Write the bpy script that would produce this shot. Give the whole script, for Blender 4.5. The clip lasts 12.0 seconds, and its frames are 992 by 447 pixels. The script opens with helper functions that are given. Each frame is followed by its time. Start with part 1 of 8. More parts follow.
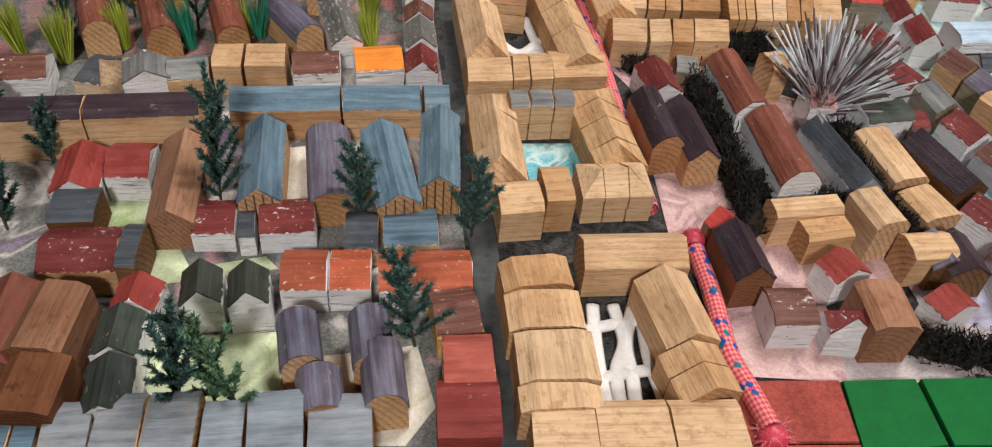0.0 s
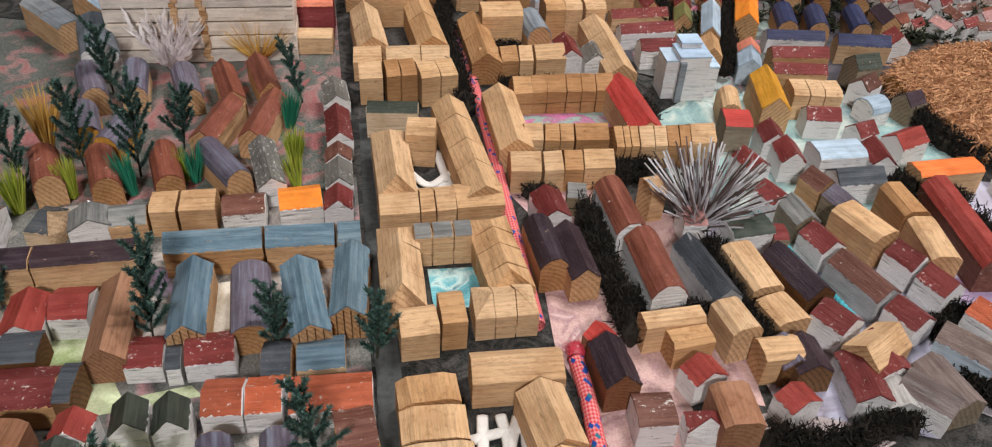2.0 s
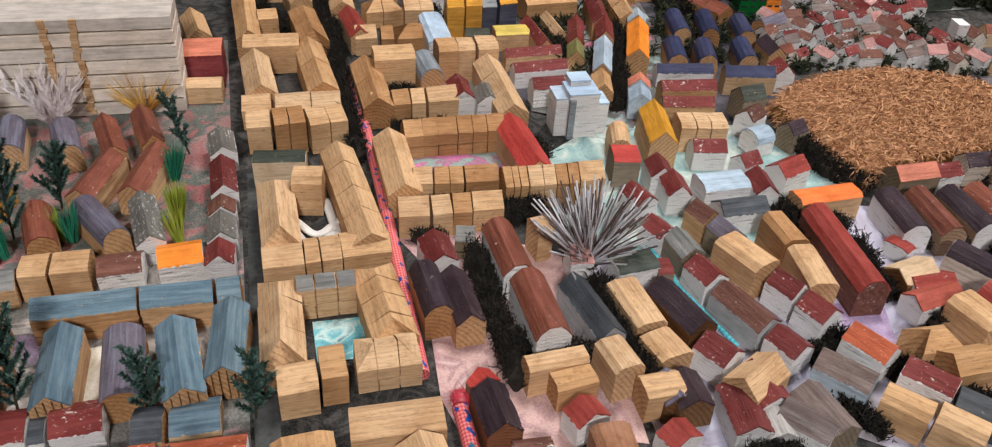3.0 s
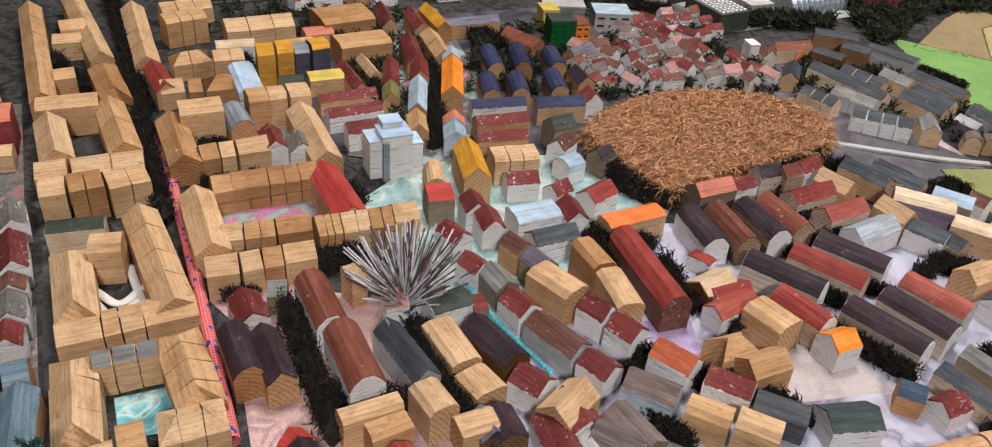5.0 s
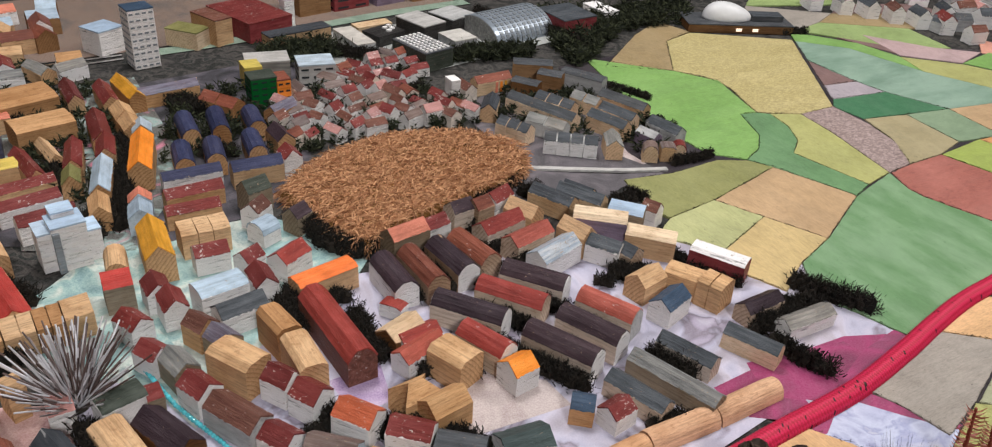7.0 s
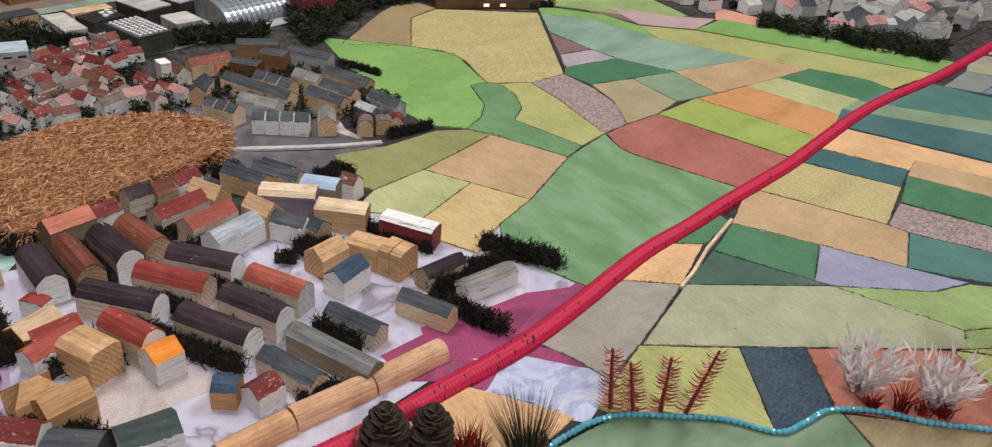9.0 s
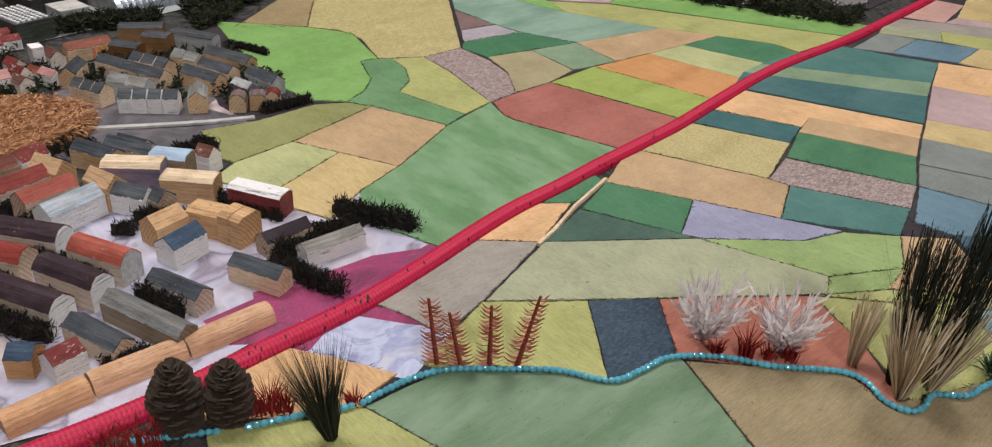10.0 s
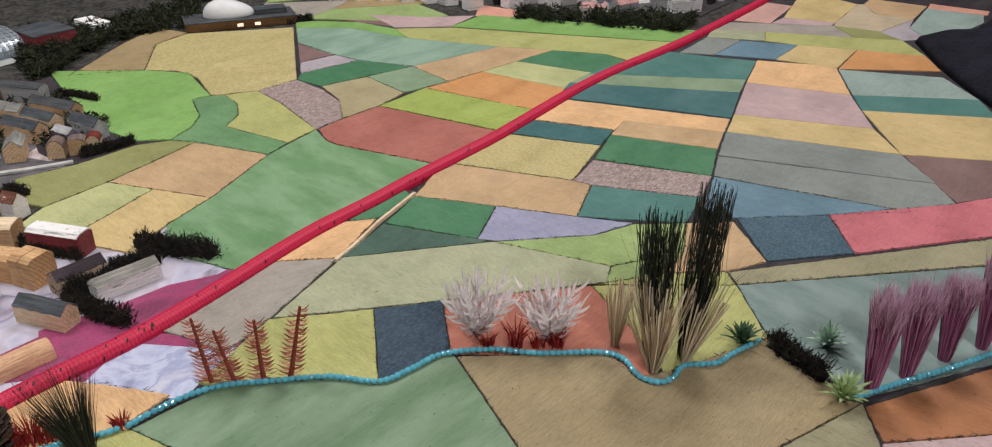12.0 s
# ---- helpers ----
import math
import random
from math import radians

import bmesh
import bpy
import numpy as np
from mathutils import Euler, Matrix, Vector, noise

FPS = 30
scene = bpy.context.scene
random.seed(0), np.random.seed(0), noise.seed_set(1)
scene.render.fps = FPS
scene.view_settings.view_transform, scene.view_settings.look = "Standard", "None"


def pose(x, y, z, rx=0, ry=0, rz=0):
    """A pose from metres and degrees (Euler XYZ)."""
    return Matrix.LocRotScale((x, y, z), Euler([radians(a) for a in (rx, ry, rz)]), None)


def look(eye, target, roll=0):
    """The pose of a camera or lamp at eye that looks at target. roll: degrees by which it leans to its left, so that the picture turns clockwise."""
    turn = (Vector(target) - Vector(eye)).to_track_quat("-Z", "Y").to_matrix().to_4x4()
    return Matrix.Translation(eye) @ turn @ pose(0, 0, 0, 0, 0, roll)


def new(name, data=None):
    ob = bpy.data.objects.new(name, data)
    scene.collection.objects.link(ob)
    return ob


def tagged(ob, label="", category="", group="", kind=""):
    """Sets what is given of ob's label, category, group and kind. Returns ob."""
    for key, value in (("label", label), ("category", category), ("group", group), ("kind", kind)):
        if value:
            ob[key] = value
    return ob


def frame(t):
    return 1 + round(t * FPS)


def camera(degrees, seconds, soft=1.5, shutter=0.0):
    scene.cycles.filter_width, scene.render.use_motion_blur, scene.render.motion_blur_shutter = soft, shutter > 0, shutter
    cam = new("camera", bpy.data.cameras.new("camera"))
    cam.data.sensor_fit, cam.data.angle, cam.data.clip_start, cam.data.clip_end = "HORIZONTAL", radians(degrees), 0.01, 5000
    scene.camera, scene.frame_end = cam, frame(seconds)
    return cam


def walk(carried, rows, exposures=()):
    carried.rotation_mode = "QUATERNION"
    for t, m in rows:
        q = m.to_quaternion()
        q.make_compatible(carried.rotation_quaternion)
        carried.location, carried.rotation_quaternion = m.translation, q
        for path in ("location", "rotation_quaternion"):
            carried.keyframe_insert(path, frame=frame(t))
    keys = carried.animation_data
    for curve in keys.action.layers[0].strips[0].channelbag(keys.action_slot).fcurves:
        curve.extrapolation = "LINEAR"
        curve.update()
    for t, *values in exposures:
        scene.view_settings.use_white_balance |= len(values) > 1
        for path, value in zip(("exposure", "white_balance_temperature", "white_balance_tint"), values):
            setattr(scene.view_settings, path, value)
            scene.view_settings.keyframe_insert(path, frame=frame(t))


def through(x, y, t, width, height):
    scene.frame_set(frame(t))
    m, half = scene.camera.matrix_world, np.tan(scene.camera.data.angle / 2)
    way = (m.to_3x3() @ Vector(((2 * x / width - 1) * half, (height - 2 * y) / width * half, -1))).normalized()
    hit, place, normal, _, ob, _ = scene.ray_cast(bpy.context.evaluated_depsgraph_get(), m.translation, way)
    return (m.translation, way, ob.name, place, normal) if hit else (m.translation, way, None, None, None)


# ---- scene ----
cam = camera(59.9, 12.0, 1.15)
PATH = [
    (0, (0.088, 0.062, 0.36), (0.116, 1.47, -1.06), 5.5),
    (0.5, (0.094, 0.056, 0.372), (0.116, 1.503, -1.008), 4.9),
    (1, (0.104, 0.044, 0.387), (0.119, 1.527, -0.955), 4.3),
    (1.5, (0.12, 0.029, 0.411), (0.13, 1.546, -0.892), 3.6),
    (2, (0.139, 0.028, 0.424), (0.195, 1.579, -0.836), 3.6),
    (2.5, (0.168, 0.03, 0.429), (0.298, 1.606, -0.796), 3.8),
    (3, (0.181, 0.036, 0.433), (0.37, 1.626, -0.766), 3.9),
    (5, (0.227, 0.033, 0.445), (0.713, 1.615, -0.679), 4.8),
    (5.5, (0.232, 0.029, 0.45), (0.809, 1.596, -0.65), 5.7),
    (6, (0.257, 0.02, 0.454), (0.949, 1.558, -0.622), 6.2),
    (6.5, (0.294, 0.012, 0.476), (1.097, 1.512, -0.575), 4.6),
    (8.5, (0.438, -0.062, 0.464), (1.542, 1.258, -0.554), 6.4),
    (9, (0.477, -0.087, 0.452), (1.639, 1.18, -0.57), 5.6),
    (9.5, (0.539, -0.139, 0.414), (1.718, 1.118, -0.602), 4.6),
    (10, (0.579, -0.172, 0.409), (1.76, 1.091, -0.595), 3.6),
    (10.5, (0.618, -0.218, 0.398), (1.8, 1.053, -0.595), 2.9),
    (11, (0.644, -0.248, 0.395), (1.842, 1.016, -0.589), 1.6),
    (11.5, (0.656, -0.276, 0.403), (1.898, 0.955, -0.567), 0.9),
    (12, (0.652, -0.293, 0.416), (1.952, 0.899, -0.526), 0.8),
]
walk(cam, [(t, look(eye, target, roll)) for t, eye, target, roll in PATH], [(0, 0.0), (3, 0.0), (5, -0.04), (6.5, -0.14), (8.5, -0.27), (10, -0.33), (12, -0.31)])

from mathutils.geometry import tessellate_polygon

# ---- light: a closed gallery room with soft ceiling lamps ----
world = bpy.data.worlds.new("gallery_air")
scene.world = world
world.use_nodes = True
world.node_tree.nodes["Background"].inputs[0].default_value = (1.0, 0.93, 0.86, 1)
world.node_tree.nodes["Background"].inputs[1].default_value = 0.25


def ceiling_lamp(x, y, z, tx, ty, size, watts, tint):
    data = bpy.data.lights.new("gallery_lamp", "AREA")
    data.shape, data.size, data.energy, data.color = "DISK", size, watts, tint
    lamp = new("gallery_lamp", data)
    lamp.matrix_world = look((x, y, z), (tx, ty, 0))
    return lamp


ceiling_lamp(0.1, -1.85, 2.1, 0.3, 0.5, 0.35, 72, (0.985, 0.965, 0.95))
ceiling_lamp(2.5, 0.6, 2.12, 1.9, 0.4, 0.5, 38, (1.0, 0.965, 0.925))
ceiling_lamp(0.75, 1.2, 2.12, 0.7, 0.7, 0.8, 45, (1.0, 0.97, 0.95))

# ---- materials ----
MATS = {}


def shader(name, rough=0.6, spec=0.3):
    m = bpy.data.materials.new(name)
    m.use_nodes = True
    n = m.node_tree.nodes
    b = n["Principled BSDF"]
    b.inputs["Roughness"].default_value = rough
    b.inputs["Specular IOR Level"].default_value = spec
    MATS[name] = m
    return m, n, m.node_tree.links, b


def coords(n, l, scale=(1, 1, 1), spread=0.3):
    """Object coordinates, shifted at random from object to object."""
    tc, info, mp, cx = n.new("ShaderNodeTexCoord"), n.new("ShaderNodeObjectInfo"), n.new("ShaderNodeMapping"), n.new("ShaderNodeCombineXYZ")
    for i, k in enumerate((1.0, 0.73, 0.41)):
        mul = n.new("ShaderNodeMath")
        mul.operation = "MULTIPLY"
        mul.inputs[1].default_value = spread * k
        l.new(info.outputs["Random"], mul.inputs[0])
        l.new(mul.outputs[0], cx.inputs[i])
    mp.inputs["Scale"].default_value = scale
    l.new(tc.outputs["Object"], mp.inputs["Vector"])
    l.new(cx.outputs[0], mp.inputs["Location"])
    return mp.outputs[0]


def noise_tex(n, l, vec, scale, detail=4, rough=0.6):
    t = n.new("ShaderNodeTexNoise")
    t.inputs["Scale"].default_value, t.inputs["Detail"].default_value, t.inputs["Roughness"].default_value = scale, detail, rough
    l.new(vec, t.inputs["Vector"])
    return t.outputs["Fac"]


def ramp(n, l, fac, stops):
    r = n.new("ShaderNodeValToRGB")
    e = r.color_ramp.elements
    while len(e) < len(stops):
        e.new(0.5)
    for k, (p, c) in enumerate(stops):
        e[k].position, e[k].color = p, (*c, 1) if len(c) == 3 else c
    l.new(fac, r.inputs[0])
    return r.outputs[0]


def mix(n, l, fac, a, b, kind="MIX"):
    m = n.new("ShaderNodeMix")
    m.data_type, m.blend_type = "RGBA", kind
    if isinstance(fac, float):
        m.inputs[0].default_value = fac
    else:
        l.new(fac, m.inputs[0])
    for sock, v in ((m.inputs[6], a), (m.inputs[7], b)):
        if isinstance(v, tuple):
            sock.default_value = (*v, 1)
        else:
            l.new(v, sock)
    return m.outputs[2]


def bump(n, l, b, height, strength, dist=0.001):
    k = n.new("ShaderNodeBump")
    k.inputs["Strength"].default_value, k.inputs["Distance"].default_value = strength, dist
    l.new(height, k.inputs["Height"])
    l.new(k.outputs[0], b.inputs["Normal"])


def shade(c, k):
    return tuple(v * k for v in c)


def end_grain(n, l):
    """1 on the sawn ends of a block, 0 on its flanks."""
    tc, sep, k = n.new("ShaderNodeTexCoord"), n.new("ShaderNodeSeparateXYZ"), n.new("ShaderNodeMath")
    k.operation = "ABSOLUTE"
    l.new(tc.outputs["Normal"], sep.inputs[0])
    l.new(sep.outputs[0], k.inputs[0])
    return ramp(n, l, k.outputs[0], [(0.6, (0, 0, 0)), (0.85, (1, 1, 1))])


def wood_nodes(n, l, base, dark, ring=92):
    """Growth rings round a pith beside the block: soft bands on the flanks, clear slanting bands on the end grain."""
    v = coords(n, l, (0.05, 1, 1), 0.16)
    w = n.new("ShaderNodeTexWave")
    w.wave_type, w.rings_direction, w.wave_profile = "RINGS", "X", "SAW"
    for key, val in (("Scale", ring), ("Distortion", 2.6), ("Detail", 3.0), ("Detail Scale", 0.5), ("Detail Roughness", 0.55)):
        w.inputs[key].default_value = val
    l.new(v, w.inputs["Vector"])
    soft = tuple(0.55 * p + 0.45 * q for p, q in zip(base, dark))
    end = end_grain(n, l)
    bold = ramp(n, l, w.outputs["Fac"], [(0.0, base), (0.4, base), (0.68, soft), (0.86, dark), (0.95, dark), (1.0, soft)])
    faint = tuple(0.5 * p + 0.5 * q for p, q in zip(base, dark))
    flank = ramp(n, l, w.outputs["Fac"], [(0.0, shade(base, 1.04)), (0.5, base), (0.85, faint), (1.0, base)])
    slow = noise_tex(n, l, coords(n, l, (0.06, 1, 1), 2.0), 85, 3)
    flank = mix(n, l, 0.5, flank, ramp(n, l, slow, [(0.38, faint), (0.52, base), (0.64, shade(base, 1.08))]))
    c = mix(n, l, end, flank, shade_node(n, l, bold, (0.9, 0.84, 0.78)))
    grain = noise_tex(n, l, coords(n, l, (0.06, 1, 1), 0.4), 520, 5, 0.75)
    c = mix(n, l, 0.32, c, ramp(n, l, grain, [(0.38, shade(base, 0.3)), (0.5, base), (0.62, shade(base, 1.2))]))
    saw = noise_tex(n, l, coords(n, l, (1, 1, 7), 0.6), 150, 5, 0.7)
    c = mix(n, l, 0.55, c, ramp(n, l, saw, [(0.36, (0.58, 0.5, 0.43)), (0.47, (1, 1, 1))]), "MULTIPLY")
    big = noise_tex(n, l, coords(n, l, (1, 1, 1), 3.0), 26, 4)
    c = mix(n, l, 0.55, c, ramp(n, l, big, [(0.35, (0.66, 0.56, 0.46)), (0.52, (1, 1, 1))]), "MULTIPLY")
    stain = noise_tex(n, l, coords(n, l, (0.5, 1, 1), 2.0), 120, 6, 0.7)
    c = mix(n, l, ramp(n, l, stain, [(0.31, (0.7, 0.7, 0.7)), (0.36, (0, 0, 0))]), c, shade(dark, 0.7))
    info = n.new("ShaderNodeObjectInfo")
    c = mix(n, l, 1.0, c, ramp(n, l, info.outputs["Random"], [(0.0, (0.68, 0.53, 0.4)), (0.22, (0.9, 0.78, 0.64)), (0.5, (1, 0.96, 0.92)), (0.8, (1.0, 0.92, 0.82)), (1.0, (1.0, 1.0, 1.0))]), "MULTIPLY")
    return c, mix(n, l, 0.45, grain, w.outputs["Fac"])


def shade_node(n, l, c, tint):
    return mix(n, l, 1.0, c, tint, "MULTIPLY")


def wood(name, base, dark, ring=92):
    m, n, l, b = shader(name, 0.68, 0.12)
    c, grain = wood_nodes(n, l, base, dark, ring)
    l.new(c, b.inputs["Base Color"])
    bump(n, l, b, grain, 0.9, 0.0014)


def paint(name, colour, chips=0.5, under=(0.32, 0.22, 0.14), rough=0.5, streak=0.4, wash=0.3, second=None):
    """Brushed paint on sawn wood: faint streaks along the brush, cloudy thin spots, chips down to what lies below."""
    m, n, l, b = shader(name, rough, 0.16)
    brush = noise_tex(n, l, coords(n, l, (0.07, 1, 1), 0.5), 300, 5, 0.65)
    cloud = noise_tex(n, l, coords(n, l, (0.6, 1, 1), 2.0), 75, 5, 0.65)
    high = second or tuple(min(1, v * (1 + streak) + 0.02) for v in colour)
    half = tuple(0.5 * (p + q) for p, q in zip(colour, high))
    c = ramp(n, l, brush, [(0.34, shade(colour, 1 - streak)), (0.46, colour), (0.56, half), (0.68, high)])
    c = mix(n, l, wash, c, ramp(n, l, cloud, [(0.38, shade(colour, 0.5)), (0.5, colour), (0.64, tuple(min(1, v * 1.4 + 0.03) for v in colour))]))
    info = n.new("ShaderNodeObjectInfo")
    c = mix(n, l, 1.0, c, ramp(n, l, info.outputs["Random"], [(0.0, (0.72, 0.72, 0.74)), (0.5, (1, 1, 1)), (1.0, (1.0, 0.93, 0.88))]), "MULTIPLY")
    chip = noise_tex(n, l, coords(n, l, (0.6, 1, 1), 1.0), 420, 6, 0.75)
    patch = noise_tex(n, l, coords(n, l, (1, 1, 1), 1.7), 48, 3)
    chip = mix(n, l, 0.22, chip, patch)
    edge = 0.35 + 0.05 * chips
    mask = ramp(n, l, chip, [(edge - 0.01, (1, 1, 1)), (edge + 0.01, (0, 0, 0))])
    c = mix(n, l, mask, c, under)
    l.new(c, b.inputs["Base Color"])
    bump(n, l, b, mix(n, l, 0.5, brush, chip), 1.0, 0.002)


def whitewash(name, colour, chips, under):
    """Thick white paint over rough-sawn sides: level ridges, grey dirt in the saw marks, flaked spots."""
    m, n, l, b = shader(name, 0.6, 0.3)
    ridge = noise_tex(n, l, coords(n, l, (0.1, 0.1, 1), 0.3), 430, 5, 0.7)
    grit = noise_tex(n, l, coords(n, l, (0.5, 0.5, 1), 0.7), 380, 6, 0.75)
    cloud = noise_tex(n, l, coords(n, l, (1, 1, 1), 2.0), 70, 3)
    c = ramp(n, l, ridge, [(0.34, shade(colour, 0.38)), (0.385, shade(colour, 0.8)), (0.44, colour)])
    c = mix(n, l, 0.4, c, ramp(n, l, cloud, [(0.32, (0.8, 0.79, 0.8)), (0.42, (1, 1, 1))]), "MULTIPLY")
    edge = 0.335 + 0.045 * chips
    mask = ramp(n, l, grit, [(edge - 0.015, (1, 1, 1)), (edge + 0.015, (0, 0, 0))])
    c = mix(n, l, mask, c, under)
    info = n.new("ShaderNodeObjectInfo")
    c = mix(n, l, 1.0, c, ramp(n, l, info.outputs["Random"], [(0.0, (0.9, 0.89, 0.91)), (0.5, (1, 1, 1)), (1.0, (0.98, 0.95, 0.94))]), "MULTIPLY")
    l.new(c, b.inputs["Base Color"])
    bump(n, l, b, mix(n, l, 0.3, ridge, grit), 1.0, 0.0045)


wood("pine", (0.66, 0.455, 0.28), (0.37, 0.215, 0.11))
wood("yellowpine", (0.6, 0.42, 0.17), (0.4, 0.24, 0.08))
wood("cream", (0.74, 0.61, 0.46), (0.58, 0.44, 0.3))
wood("rosewood", (0.27, 0.135, 0.082), (0.085, 0.035, 0.02), 120)
wood("saddlewood", (0.36, 0.205, 0.14), (0.2, 0.1, 0.062), 120)
wood("dark", (0.2, 0.115, 0.06), (0.09, 0.048, 0.025))
wood("weathered", (0.62, 0.54, 0.48), (0.34, 0.27, 0.22))
# copy of cream with missing lamp light put into its colour, for the estate
wood("paleply", (0.88, 0.74, 0.6), (0.68, 0.53, 0.4))
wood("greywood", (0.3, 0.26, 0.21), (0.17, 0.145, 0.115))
wood("pinkwood", (0.52, 0.33, 0.26), (0.36, 0.21, 0.16))
wood("brownwall", (0.3, 0.18, 0.095), (0.19, 0.105, 0.052))
PAINTS = {
    "white": ((0.87, 0.85, 0.845), 0.35), "chipped": ((0.88, 0.86, 0.84), 1.1), "maroon": ((0.165, 0.028, 0.026), 0.9),
    "red": ((0.27, 0.042, 0.034), 0.25), "tangerine": ((0.85, 0.19, 0.045), 0.2), "scarlet": ((0.5, 0.055, 0.045), 0.3), "rust": ((0.19, 0.058, 0.038), 0.3),
    "terra": ((0.43, 0.1, 0.045), 0.75), "brown": ((0.14, 0.055, 0.04), 0.8), "greybrown": ((0.16, 0.115, 0.105), 0.4),
    "purple": ((0.04, 0.025, 0.033), 0.4), "violet": ((0.135, 0.115, 0.155), 0.5), "blue": ((0.11, 0.18, 0.235), 0.5),
    "slateblue": ((0.215, 0.245, 0.28), 0.6), "slate": ((0.055, 0.063, 0.074), 0.45), "grey": ((0.2, 0.2, 0.195), 0.6),
    "lightgrey": ((0.42, 0.42, 0.42), 0.5), "green": ((0.042, 0.052, 0.042), 0.6), "darkgreen": ((0.045, 0.065, 0.065), 0.3),
    "deepblue": ((0.04, 0.07, 0.12), 0.3), "sky": ((0.4, 0.5, 0.6), 0.5), "skyblue": ((0.45, 0.58, 0.74), 0.2), "skywash": ((0.3, 0.37, 0.46), 1.3),
    "navy": ((0.032, 0.038, 0.09), 0.5), "navywall": ((0.065, 0.07, 0.11), 0.3), "orange": ((0.85, 0.26, 0.03), 0.2),
    "ochre": ((0.6, 0.29, 0.03), 0.3), "ochrewall": ((0.5, 0.25, 0.04), 0.3), "yellow": ((0.6, 0.47, 0.11), 0.4),
    "olive": ((0.2, 0.19, 0.07), 0.5), "salmon": ((0.6, 0.2, 0.13), 0.5), "salmonred": ((0.36, 0.085, 0.062), 0.3),
    "pinkish": ((0.42, 0.22, 0.21), 1.0), "mottled": ((0.14, 0.135, 0.125), 1.3), "maroonwall": ((0.2, 0.035, 0.04), 0.3),
    "violetwall": ((0.2, 0.15, 0.21), 0.5), "charcoal": ((0.03, 0.028, 0.027), 0.3), "palegrey": ((0.5, 0.48, 0.45), 0.4), "stone": ((0.7, 0.62, 0.55), 0.2),
}
SECOND = {"violet": (0.25, 0.27, 0.35), "blue": (0.24, 0.33, 0.38), "slateblue": (0.36, 0.39, 0.42), "grey": (0.4, 0.39, 0.36), "slate": (0.12, 0.13, 0.145),
          "greybrown": (0.3, 0.26, 0.25), "skywash": (0.6, 0.62, 0.64), "green": (0.08, 0.093, 0.078), "purple": (0.07, 0.046, 0.058), "navy": (0.06, 0.066, 0.13),
          "brown": (0.26, 0.13, 0.1), "rust": (0.31, 0.11, 0.07)}
for key, (colour, chips) in PAINTS.items():
    pale = key in ("maroon", "red", "terra", "brown", "mottled", "pinkish", "rust", "salmonred")
    if key in ("white", "chipped"):
        whitewash(key, colour, chips, (0.16, 0.12, 0.1) if key == "chipped" else (0.36, 0.28, 0.21))
    else:
        paint(key, colour, chips, (0.66, 0.63, 0.6) if pale else (0.5, 0.42, 0.33) if key == "lightgrey" else (0.36, 0.26, 0.18), 0.45,
              0.15 if key in ("skyblue", "palegrey", "orange") else 0.25, 0.35, SECOND.get(key))
MATS["bare_top"] = MATS["pine"]


def plain(name, colour, rough=0.7, spec=0.3, vary=0.35, scale=200, metal=0.0, relief=0.3):
    m, n, l, b = shader(name, rough, spec)
    b.inputs["Metallic"].default_value = metal
    f = noise_tex(n, l, coords(n, l, (1, 1, 1), 1.0), scale, 5, 0.65)
    g = noise_tex(n, l, coords(n, l, (1, 1, 1), 1.0), scale * 0.12, 3)
    c = ramp(n, l, f, [(0.3, shade(colour, 1 - vary)), (0.7, tuple(min(1, v * (1 + vary)) for v in colour))])
    c = mix(n, l, 0.35, c, ramp(n, l, g, [(0.35, shade(colour, 1 - vary)), (0.65, tuple(min(1, v * (1 + vary)) for v in colour))]))
    info = n.new("ShaderNodeObjectInfo")
    c = mix(n, l, 0.6, c, ramp(n, l, info.outputs["Random"], [(0.0, (0.75, 0.75, 0.75)), (1.0, (1, 1, 1))]), "MULTIPLY")
    l.new(c, b.inputs["Base Color"])
    bump(n, l, b, f, relief, 0.0008)


def strands(name, low, high, rough=0.6, through=0.0):
    """Fibres, needles and blades: each island its own tone; through: the share of light that thin plastic lets pass."""
    m, n, l, b = shader(name, rough, 0.3)
    geo = n.new("ShaderNodeNewGeometry")
    c = ramp(n, l, geo.outputs["Random Per Island"], [(0.0, low), (1.0, high)])
    l.new(c, b.inputs["Base Color"])
    if through:
        t, k = n.new("ShaderNodeBsdfTranslucent"), n.new("ShaderNodeMixShader")
        l.new(c, t.inputs["Color"])
        k.inputs[0].default_value = through
        l.new(b.outputs[0], k.inputs[1])
        l.new(t.outputs[0], k.inputs[2])
        l.new(k.outputs[0], n["Material Output"].inputs["Surface"])


m, n, l, b = shader("wire", 0.35, 0.4)
l.new(ramp(n, l, n.new("ShaderNodeObjectInfo").outputs["Random"], [(0.0, (0.05, 0.028, 0.022)), (0.4, (0.16, 0.11, 0.1)), (0.58, (0.5, 0.48, 0.5)), (1.0, (0.72, 0.72, 0.77))]), b.inputs["Base Color"])
strands("hedge", (0.003, 0.003, 0.0025), (0.026, 0.02, 0.015), 0.95)
strands("needles", (0.014, 0.04, 0.034), (0.085, 0.15, 0.125), 0.5)
strands("coir", (0.25, 0.1, 0.045), (0.66, 0.365, 0.19), 0.75)
strands("lime", (0.2, 0.28, 0.02), (0.5, 0.52, 0.08))
strands("teal_fibre", (0.01, 0.13, 0.07), (0.03, 0.3, 0.19))
strands("straw", (0.42, 0.3, 0.19), (0.95, 0.84, 0.64), 0.6, 0.25)
strands("golden_straw", (0.5, 0.27, 0.05), (0.8, 0.53, 0.16))
strands("white_plastic", (0.62, 0.55, 0.57), (0.88, 0.83, 0.83), 0.3, 0.45)
strands("fern_tip", (0.3, 0.075, 0.05), (0.56, 0.24, 0.18), 0.35, 0.3)
